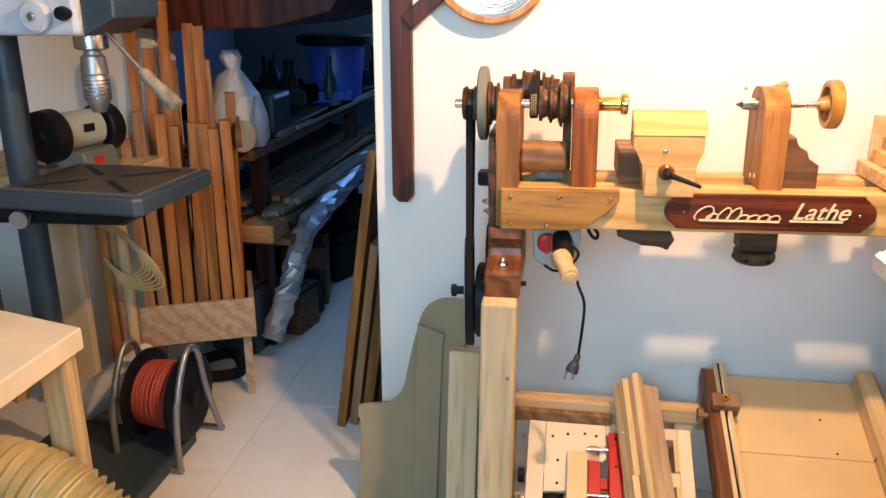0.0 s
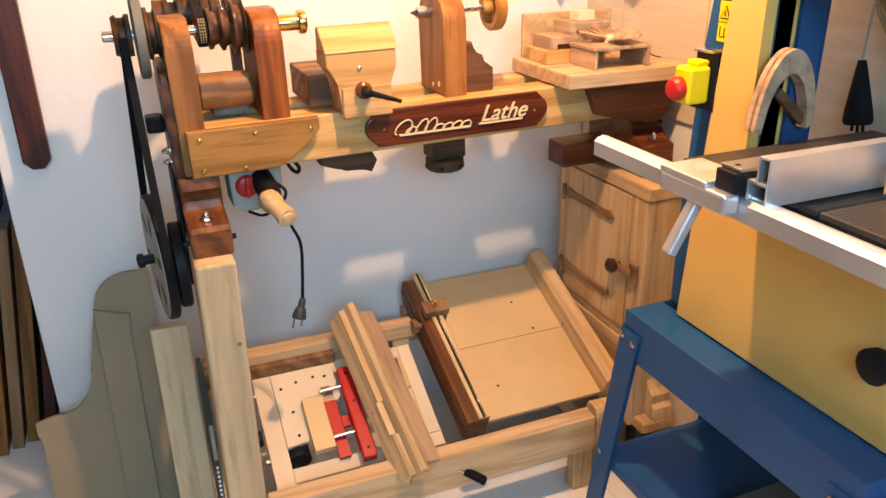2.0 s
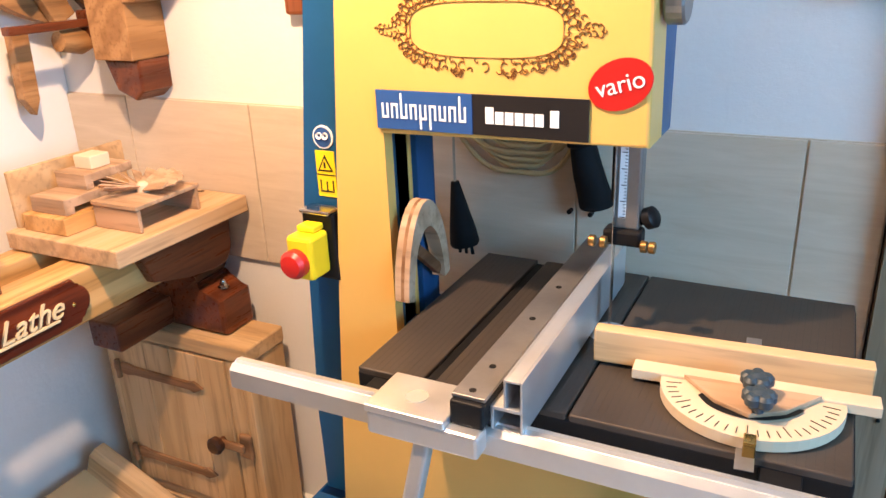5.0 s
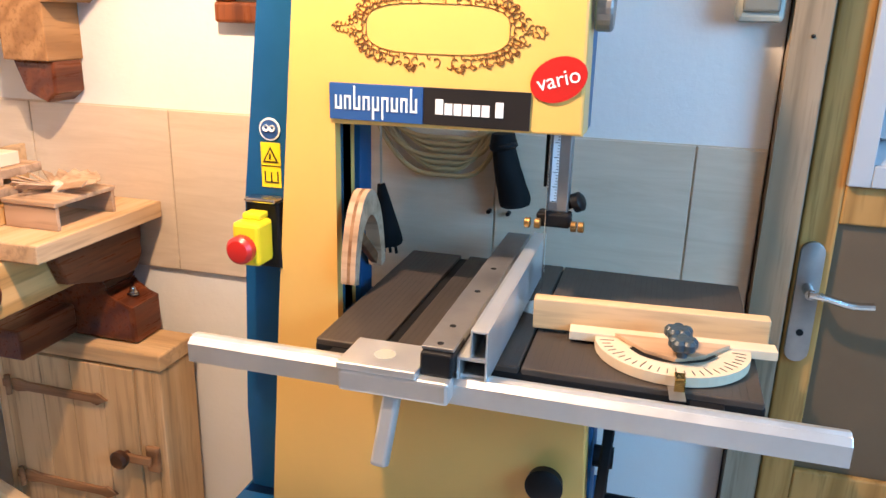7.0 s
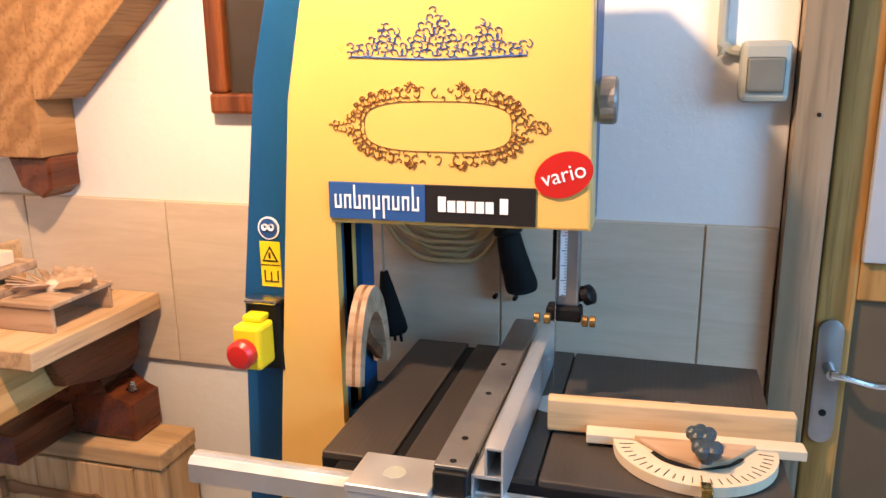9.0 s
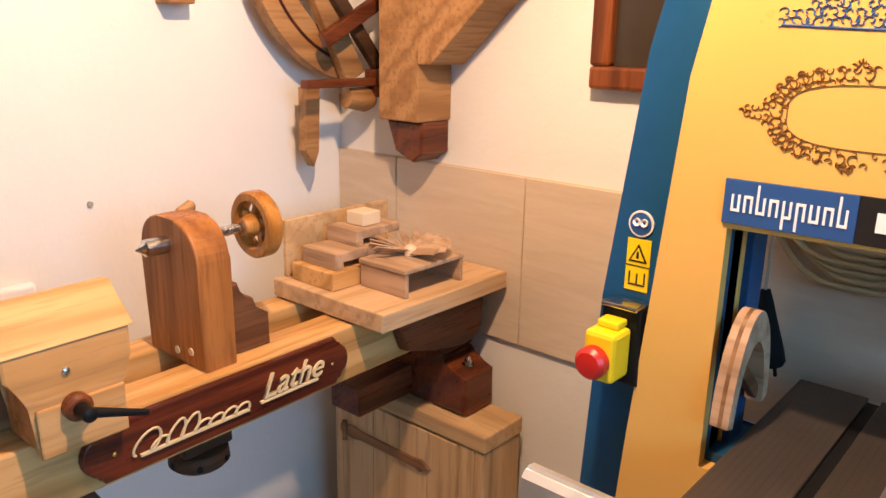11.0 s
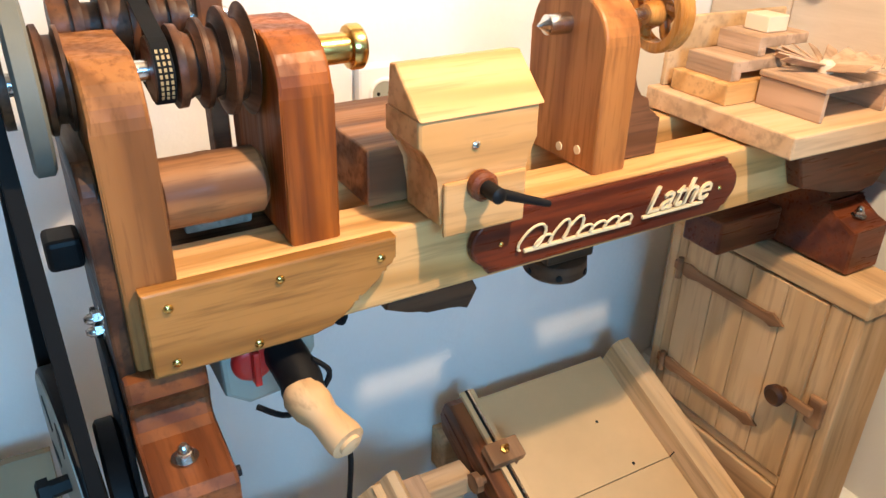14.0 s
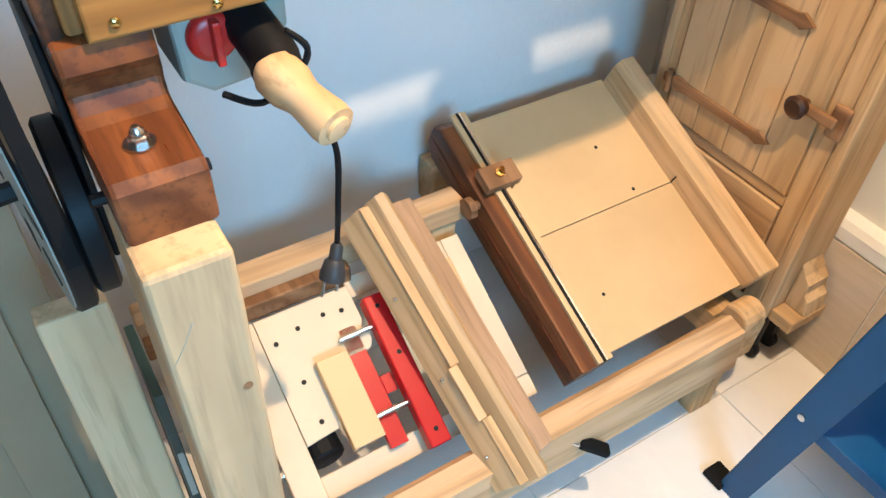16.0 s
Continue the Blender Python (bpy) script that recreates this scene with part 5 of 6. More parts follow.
def build_sled():
    # local x across, y up the slope, z out of the plate
    s = thing("cutting_sled", "plywood cutting sled with red hardwood rail, lying on the stretchers", "sled", (0.374, -0.31, 0.320), (23.0, 0, 0))
    part("base_plate", box(B(), -0.165, 0.175, -0.218, 0.013, -0.012, 0, 0.001), "ply_y", s, "birch plywood base")
    part("base_plate", box(B(), -0.165, 0.175, 0.0145, 0.268, -0.012, 0, 0.001), "ply_y", s, "birch plywood base")
    part("kerf", box(B(), 0.1752, 0.186, 0.0125, 0.0150, 0.0, 0.020, 0, Matrix.Translation((-0.0008, 0, 0))), "black", s)
    part("right_fence", prism(B(), [(0.1755, -0.012), (0.225, -0.012), (0.225, 0.052), (0.215, 0.066), (0.190, 0.066), (0.1755, 0.052)], "y", -0.226, 0.262, 0.003), "pine_y", s, "bevelled pine fence")
    part("dark_rail", prism(B(), [(-0.230, -0.045), (-0.230, 0.036), (0.255, 0.036), (0.272, 0.021), (0.272, -0.02), (0.25, -0.045)], "x", -0.225, -0.1655, 0.003), "red_y", s, "red hardwood guide rail")
    part("rail_groove", box(B(), -0.2262, -0.224, -0.22, 0.26, -0.004, 0.000, 0), "plaque", s)
    part("track", box(B(), -0.196, -0.1655, -0.229, 0.272, 0.0362, 0.0445, 0.001), "ply_y", s, "pale strip with a steel track")
    part("track_slot", box(B(), -0.186, -0.181, -0.2295, 0.272, 0.0446, 0.0456, 0), "black", s)
    part("track_lip", box(B(), -0.181, -0.177, -0.2292, 0.272, 0.0447, 0.0465, 0), "steel", s)
    st = part("stop_block", box(box(B(), -0.218, -0.148, 0.105, 0.148, 0.0466, 0.068, 0.002), -0.163, -0.148, 0.11, 0.143, 0.016, 0.0467, 0.002), "strap", s, "small wooden stop block with a brass knob")
    part("brass_screw", spin(B(), [(0, 0.009), (0.006, 0.009), (0.007, 0.004), (0.018, 0.004)], (-0.185, 0.127, 0.068), (0, 0, 1), 6), "brass", st)
    part("side_knob", spin(B(), [(0, 0.008), (0.012, 0.008), (0.013, 0.020), (0.026, 0.020)], (-0.2255, 0.105, 0.021), (-1, 0, 0), 8), "strap", s, "faceted wooden knob")
    for x, y in ((0.07, 0.135), (-0.09, -0.125), (0.09, 0.03)):
        part("hole", rod(B(), (x, y, -0.0005), (x, y, 0.0006), 0.0035, 10), "black", s)


build_sled()


def build_frame():
    s = thing("drill_jig", "pale plywood hinged jig frame with a red metal bracket", "jig", (-0.172, -0.36, 0.272), (29, 0, 0))
    part("left_rail", box(B(), -0.150, -0.105, -0.275, 0.135, -0.015, 0, 0.002), "ply_x", s)
    part("rear_panel", prism(B(), [(-0.104, 0.02), (-0.104, 0.135), (0.055, 0.135), (0.055, 0.075)] + arc(0.035, 0.045, 0.022, 60, -60, 5) + [(-0.02, 0.03), (-0.03, -0.02), (-0.05, -0.065), (-0.104, -0.07)], "z", -0.014, 0, 0.002), "ply_x", s, "pale panel with small screw holes")
    for x, y in ((-0.085, 0.09), (-0.045, 0.10), (0.0, 0.105), (-0.07, 0.02), (-0.07, -0.045), (0.03, 0.1)):
        part("hole", rod(B(), (x, y, 0.0), (x, y, 0.0012), 0.004, 10), "castdark", s)
    part("front_rail", box(B(), -0.104, 0.28, -0.155, -0.118, -0.055, -0.015, 0.002), "ply_x", s)
    part("right_rail", box(B(), 0.245, 0.28, -0.117, 0.15, -0.055, -0.015, 0.002), "ply_x", s)
    part("mid_rail", box(B(), 0.17, 0.2445, -0.02, 0.02, -0.055, -0.015, 0.002), "ply_x", s)
    part("rear_rail", box(B(), 0.056, 0.2445, 0.115, 0.15, -0.055, -0.015, 0.002), "ply_x", s)
    part("tray_floor", box(B(), 0.165, 0.2445, -0.1175, -0.0205, -0.053, -0.045, 0.001), "ply_x", s)
    part("tray_side", box(B(), 0.232, 0.2445, -0.1175, -0.0205, -0.0448, -0.008, 0.001), "ply_y", s)
    part("tray_side", box(B(), 0.232, 0.2445, 0.0205, 0.1145, -0.0545, -0.008, 0.001), "ply_y", s)
    part("block", box(B(), -0.046, 0.006, -0.105, 0.038, 0.001, 0.022, 0.002), "ply_y", s, "loose pale wooden block")
    br = part("red_bracket", box(box(box(B(), 0.010, 0.040, -0.128, 0.072, -0.012, 0.0, 0.001), 0.060, 0.095, -0.155, 0.100, 0.0, 0.028, 0.003), 0.0401, 0.0601, -0.05, -0.02, -0.01, 0.0, 0.001), "redmetal", s, "red enamelled metal bracket")
    for y in (0.055, -0.075):
        part("bolt", rod(B(), (0.004, y, 0.008), (0.062, y, 0.012), 0.005, 12, 0.001), "steel", br, "", True)
    for y in (0.08, 0.0, -0.13):
        part("hole", rod(B(), (0.078, y, 0.028), (0.078, y, 0.0288), 0.004, 10), "black", br)
    part("motor", rod(rod(B(), (-0.08, -0.10, -0.03), (-0.08, 0.0, -0.06), 0.03, 20, 0.004), (-0.155, -0.02, -0.02), (-0.172, -0.02, -0.02), 0.02, 20, 0.003), "castdark", s)
    nut("dome_nut", s, (-0.151, -0.09, -0.008), (-1, 0, 0), 0.007)
    nut("dome_nut", s, (-0.151, 0.09, -0.008), (-1, 0, 0), 0.007)


build_frame()


def build_trough():
    s = thing("v_trough", "wooden V-shaped trough of pine strips, propped on the jig", "trough", (-0.034, -0.41, 0.328), (31, 0, 6))
    part("left_strip", prism(B(), [(-0.048, -0.015), (-0.018, -0.015), (-0.018, 0.030), (-0.030, 0.030)], "y", -0.235, 0.235, 0.002), "pine_y", s, "yellow pine strip")
    for x, y0, y1 in ((-0.031, -0.040, 0.232), (-0.036, -0.128, -0.0405), (-0.030, -0.236, -0.1285)):
        part("inner_strip", box(B(), x, x + 0.016, y0, y1, 0.0302, 0.0365, 0.001), "pine_y", s, "pale pine strip in stepped lengths")
    part("peak_strip", prism(B(), [(-0.0175, -0.015), (0.022, -0.015), (0.022, 0.036), (0.006, 0.060), (-0.006, 0.052), (-0.0175, 0.020)], "y", -0.240, 0.238, 0.002), "pine_y", s, "bevelled pine strip")
    part("side_board", prism(B(), [(0.0225, -0.020), (0.066, -0.020), (0.066, 0.012), (0.0225, 0.030)], "y", -0.215, 0.222, 0.002), "beech_brown", s, "brown hardwood side board")
    for y in (-0.18, -0.05, 0.09):
        screw("screw", s, (-0.041, y, 0.006), (-1, 0, 0.3), 0.003, "steel")


build_trough()

k = thing("steel_lever", "flat steel lever with a black rubber grip", "lever", (0.1, -0.57, 0.2))
m = look((0.106, -0.588, 0.178), (0.166, -0.626, 0.142))
part("blade", box(B(), -0.010, 0.010, -0.003, 0.003, -0.01, 0.06, 0.001, m), "steel", k)
part("grip", box(B(), -0.012, 0.012, -0.007, 0.007, -0.068, -0.01, 0.004, m), "rubber", k)

# ---- beside the lathe: boards leaning on the wall ----
pan = [(-0.825, 0.0), (-0.62, 0.0), (-0.52, 0.0), (-0.52, 0.632), (-0.575, 0.632)] + arc(-0.575, 0.552, 0.080, 90, 165, 6) + [(-0.670, 0.50), (-0.690, 0.40)] + arc(-0.79, 0.395, 0.10, -5, -60, 5) + [(-0.80, 0.302), (-0.832, 0.296), (-0.832, 0.262), (-0.822, 0.25)]
p = thing("profile_panel", "curved fibreboard panel leaning on the wall", "panel", (-0.67, -0.215, 0.0), (-12, 0, 0))
part("panel", prism(B(), [(x + 0.67, z) for x, z in pan], "y", 0.0, 0.018, 0.002), "mdf", p)
part("cleat", prism(B(), [(0.012, 0.02), (0.085, 0.02), (0.085, 0.50), (0.092, 0.53), (0.012, 0.555)], "y", -0.018, -0.0005, 0.002), "mdf", p)
w = thing("upright_plank", "pale thick plank standing against the lathe leg", "plank", (-0.49, -0.40, 0), (-7, 0, 0))
part("plank", box(B(), -0.045, 0.035, 0, 0.04, 0.0, 0.575, 0.004), "pale_post", w)
bk = thing("tall_book", "slim green book with a pale printed spine", "book", (-0.44, -0.40, 0.0), (-7, 0, 0))
part("cover", box(B(), -0.008, 0.004, -0.05, 0.10, 0.0, 0.45, 0.001), "bookgreen", bk)
part("spine_label", box(B(), -0.006, 0.002, -0.0512, -0.0502, 0.25, 0.34, 0), "boxgrey", bk)
bb = B()
for i in range(9):
    box(bb, -0.005, 0.001, -0.0512, -0.0502, 0.13 + i * 0.012, 0.137 + i * 0.012, 0)
part("print_bar", bb, "white", bk)

for i, (x, wd, h, t, mt) in enumerate(((-0.995, 0.03, 1.00, 0.5, "tail_z"), (-0.955, 0.03, 0.68, 0.4, "stock_z"), (-0.915, 0.035, 0.80, 0.4, "oak_z"), (-0.87, 0.03, 0.72, 0.4, "dark"), (-0.825, 0.035, 0.95, 0.3, "dark"))):
    q = thing("leaning_board", "long board leaning in the passage, edge outwards", "board", (x, 0.19 + 0.02 * i, 0), (0, 8, 0), "boards leaning in the passage")
    part("board", box(B(), -wd / 2, wd / 2, 0, 0.35, 0.0, h, 0.002), mt, q)

# ---- on the walls ----
br = thing("wall_bracket", "dark stained wooden bracket fixed to the wall", "bracket", (-0.693, 0, 0.9), shift=(-0.020, 0, -0.014))
part("batten", prism(B(), [(-0.723, 0.918), (-0.705, 0.900), (-0.680, 0.900), (-0.664, 0.918), (-0.664, 1.80), (-0.723, 1.80)], "y", -0.034, -0.001, 0.004), "dark", br)
part("brace", box(B(), -0.012, 0.24, -0.016, 0.016, -0.022, 0.022, 0.003, Matrix.Translation((-0.665, -0.03, 1.40)) @ Euler((0, radians(-42), 0)).to_matrix().to_4x4()), "dark", br)
hp = thing("wall_hoop", "yellow wooden hoop with coiled wire hanging on the wall", "hoop", (-0.47, -0.03, 1.38))
part("hoop", ring(B(), (-0.47, -0.035, 1.540), (0, 1, 0), 0.162, 0.145, 0.04, 64), "wheel_wood", hp, "", True)
for i in range(4):
    part("wire_coil", ring(B(), (-0.47, -0.02 - 0.008 * i, 1.540 + 0.003 * i), (0, 1, 0.05), 0.138 - 0.004 * i, 0.134 - 0.004 * i, 0.004, 48), "steel", hp)

pc = thing("picture_frame", "dark red wooden frame with dark glass on the wall", "frame", (RX - 0.01, -0.78, 1.41), shift=(0, -0.027, 0.020))
for y0, y1, z0, z1 in ((-0.95, -0.61, 1.410, 1.447), (-0.95, -0.61, 1.90, 1.937), (-0.647, -0.61, 1.447, 1.90), (-0.95, -0.913, 1.447, 1.90)):
    part("moulding", box(B(), RX - 0.028, RX - 0.001, y0, y1, z0, z1, 0.006), "pictureframe", pc)
part("glass", box(B(), RX - 0.012, RX - 0.006, -0.9125, -0.6475, 1.4475, 1.8995, 0), "darkglass", pc)

sk = thing("light_switch", "grey surface-mounted switch with conduit", "switch", (RX, -1.535, 1.45), shift=(0, -0.026, 0.010))
part("box", box(B(), RX - 0.045, RX - 0.001, -1.57, -1.502, 1.447, 1.535, 0.008), "boxgrey", sk)
part("rocker", box(B(), RX - 0.051, RX - 0.0455, -1.562, -1.51, 1.462, 1.512, 0.004), "grey", sk)
part("conduit", tube(B(), [(RX - 0.012, -1.50, 1.52), (RX - 0.012, -1.48, 1.53), (RX - 0.012, -1.475, 1.60), (RX - 0.012, -1.475, 2.4)], 0.008, 8, 4), "boxgrey", sk)

so = thing("wall_socket", "white earthed wall socket behind the lathe", "socket", (0.1, 0, 1.1))
SX, SZ = 0.043, 1.062
part("plate", box(B(), SX - 0.042, SX + 0.042, -0.022, -0.001, SZ - 0.045, SZ + 0.045, 0.005), "white", so)
part("well", ring(B(), (SX, -0.022, SZ), (0, 1, 0), 0.026, 0.020, 0.006, 32), "white", so)
part("well_floor", rod(B(), (SX, -0.0215, SZ), (SX, -0.0235, SZ), 0.0205, 28), "boxgrey", so)
for dx in (-0.0095, 0.0095):
    part("pin_hole", rod(B(), (SX + dx, -0.0232, SZ), (SX + dx, -0.0242, SZ), 0.003, 10), "black", so)

# strips of cord and a brush hanging on the right wall behind the saw
hk = thing("cord_loops", "loops of tan cord hanging on the wall", "cord", (RX, -1.05, 1.2))
for i in range(7):
    d, e = 0.050 + 0.011 * i, 0.012 * (i % 3)
    yy = [(RX - 0.020 - 0.003 * i, -0.935 - e, 1.33), (RX - 0.02, -0.965 - e, 1.315 - d * 0.62), (RX - 0.024, -1.015 - e, 1.30 - d * 0.93), (RX - 0.026, -1.075, 1.30 - d), (RX - 0.024, -1.145 + e, 1.30 - d * 0.86), (RX - 0.02, -1.205 + e, 1.325)]
    part("loop", tube(B(), yy, 0.0046, 8, 6), "cord", hk, "", True)
sh = thing("black_holder", "black fabric pouch hanging on the wall", "pouch", (RX - 0.03, -1.165, 1.12))
part("pouch", tube(B(), [(RX - 0.045, -1.185, 1.268), (RX - 0.045, -1.186, 1.254), (RX - 0.045, -1.189, 1.235), (RX - 0.045, -1.197, 1.20), (RX - 0.046, -1.208, 1.165), (RX - 0.045, -1.212, 1.150), (RX - 0.045, -1.213, 1.143)], lambda t: 0.016 + 0.006 * (t < 0.28) + 0.016 * min(t, 0.7) if t < 0.95 else 0.022, 18, 5, False, 0.8), "rubber", sh, "", True)
part("collar", ring(B(), (RX - 0.045, -1.186, 1.248), (0, 0.1, 1), 0.024, 0.012, 0.009, 24), "black", sh)
bh = thing("hand_brush", "black hand brush hanging by a string", "brush", (RX - 0.03, -0.94, 1.05))
part("brush", spin(B(), [(0, 0.007), (0.02, 0.011), (0.09, 0.024), (0.108, 0.026), (0.114, 0.023)], (RX - 0.042, -0.966, 1.162), (0, -0.14, -1), 20), "rubber", bh, "", True)
for k in (-1, 0, 1):
    part("bristle", rod(B(), (RX - 0.042, -0.982 + 0.011 * k, 1.052), (RX - 0.042, -0.984 + 0.012 * k, 1.034), 0.003, 8), "black", bh)
part("string", tube(B(), [(RX - 0.02, -0.958, 1.34), (RX - 0.034, -0.962, 1.25), (RX - 0.042, -0.966, 1.155)], 0.0022, 6, 4), "boxgrey", bh)
for y, z in ((-1.160, 1.123), (-1.195, 1.122)):
    solo("wall_hook", rod(B(), (RX - 0.008, y, z), (RX - 0.022, y, z), 0.004, 10), "black", "small black wall hook on the tiles", "hook", "hooks on the tiles")
solo("wall_plug", rod(B(), (0.195, -0.001, 1.22), (0.195, -0.005, 1.22), 0.005, 12), "boxgrey", "small grey plug in the wall", "wall plug")


# ---- shelf bracket and wooden quadrant in the corner ----
def build_corner():
    b = thing("corner_bracket", "oak corner bracket with a sloping brace, high on the wall", "bracket", (0.72, -0.30, 1.27), shift=(0, 0.036, 0.006))
    part("post", box(B(), 0.675, RX - 0.001, -0.358, -0.255, 1.345, 1.95, 0.003), "jig", b, "squared oak post")
    part("post_foot", prism(B(), [(-0.355, 1.3445), (-0.262, 1.3445), (-0.285, 1.285), (-0.33, 1.266), (-0.355, 1.285)], "x", 0.69, RX - 0.002, 0.005), "red_x", b, "dark red shaped foot")
    part("brace", prism(B(), [(-0.3585, 1.452), (-0.39, 1.452), (-0.66, 1.70), (-0.66, 1.85), (-0.3585, 1.85)], "x", 0.672, RX - 0.002, 0.003), "jig", b, "sloping oak brace")
    q = thing("wooden_quadrant", "old wooden quadrant with curved limb hanging in the corner", "quadrant", (0.62, -0.08, 1.28), shift=(0.035, 0.035, 0.0))
    cx, cz = 0.735, 1.70
    limb = arc(cx, cz, 0.290, 195, 262, 14) + arc(cx, cz, 0.215, 262, 195, 14)
    part("limb", prism(B(), limb, "y", -0.115, -0.085, 0.003), "jig", q, "curved oak limb")
    part("groove", prism(B(), arc(cx, cz, 0.256, 200, 258, 14) + arc(cx, cz, 0.250, 258, 200, 14), "y", -0.1165, -0.1148, 0), "dark", q)
    part("arm", box(B(), -0.025, 0.025, -0.012, 0.012, -0.15, 0.15, 0.003, Matrix.Translation((0.615, -0.132, 1.555)) @ Euler((0, radians(-28), 0)).to_matrix().to_4x4()), "jig", q, "broad oak arm")
    part("dark_arm", box(B(), -0.014, 0.014, -0.01, 0.01, -0.13, 0.13, 0.003, Matrix.Translation((0.665, -0.155, 1.53)) @ Euler((0, radians(-40), 0)).to_matrix().to_4x4()), "dark_x", q, "dark cross arm")
    part("cross_arm", box(B(), -0.014, 0.014, -0.01, 0.01, -0.085, 0.085, 0.003, Matrix.Translation((0.645, -0.176, 1.535)) @ Euler((0, radians(62), 0)).to_matrix().to_4x4()), "red_x", q)
    part("lower_bar", box(B(), 0.520, 0.735, -0.185, -0.165, 1.408, 1.424, 0.003), "red_x", q, "thin dark bar")
    part("peg", prism(B(), [(0.575, 1.405), (0.612, 1.405), (0.606, 1.275), (0.592, 1.245), (0.572, 1.28)], "y", -0.115, -0.09, 0.002), "jig", q, "pointed oak peg")
    part("knuckle", spin(B(), [(0, 0.02), (0.05, 0.026), (0.07, 0.018)], (0.64, -0.16, 1.385), (1, 0, -0.1), 18), "jig", q, "", True)
    part("clamp", box(B(), 0.70, 0.735, -0.20, -0.150, 1.385, 1.44, 0.004), "red_x", q)
    part("top_block", box(B(), 0.60, 0.70, -0.20, -0.09, 1.66, 1.76, 0.004), "jig", q)


build_corner()
solo("wall_block", box(B(), 0.345, 0.395, -0.05, -0.001, 1.555, 1.75, 0.003), "jig", "small oak block fixed high on the wall", "block")


# ---- left side: bench corner, drill press, stock ----
def build_bench():
    s = thing("pine_bench", "pine workbench corner with a thick top", "workbench", (-1.6, -0.95, 0))
    part("top", prism(B(), [(-1.297, -0.715), (-1.285, -1.6), (-2.4, -1.6), (-2.4, -0.42)], "z", 0.70, 0.752, 0.004), "ply_x", s, "pale thick bench top")
    part("leg", box(B(), -0.028, 0.028, -0.028, 0.028, 0.0, 0.6995, 0.003, Matrix.Translation((-1.345, -0.745, 0)) @ Euler((0, 0, radians(4))).to_matrix().to_4x4()), "pine_z", s)
    part("leg", box(B(), -2.2, -2.11, -1.48, -1.39, 0.0, 0.6995, 0.003), "pine_z", s)
    part("leg", box(B(), -1.40, -1.31, -1.55, -1.46, 0.0, 0.6995, 0.003), "pine_z", s)
    part("apron", box(B(), -0.20, 0.20, -0.015, 0.015, 0.60, 0.6995, 0.002, Matrix.Translation((-1.60, -0.735, 0)) @ Euler((0, 0, radians(165))).to_matrix().to_4x4()), "pine", s)


build_bench()
h = thing("ribbed_hose", "thick tan ribbed suction hose under the bench", "hose", (-1.35, -0.8, 0))
cen = smooth_path([(-2.0, -0.88, 0.30), (-1.75, -0.88, 0.40), (-1.50, -0.88, 0.455), (-1.33, -0.885, 0.435), (-1.21, -0.89, 0.355), (-1.14, -0.89, 0.24), (-1.11, -0.89, 0.105)], 10)
bm = B()
tube(bm, cen, lambda t: 0.092 + 0.007 * math.cos(t * 2 * math.pi * 44), 24, 4)
part("hose", bm, "hose", h, "", True)
solo("hose_support", box(B(), -1.75, -1.52, -0.96, -0.80, 0.0, 0.34, 0.004), "castdark", "dark box under the hose", "box")


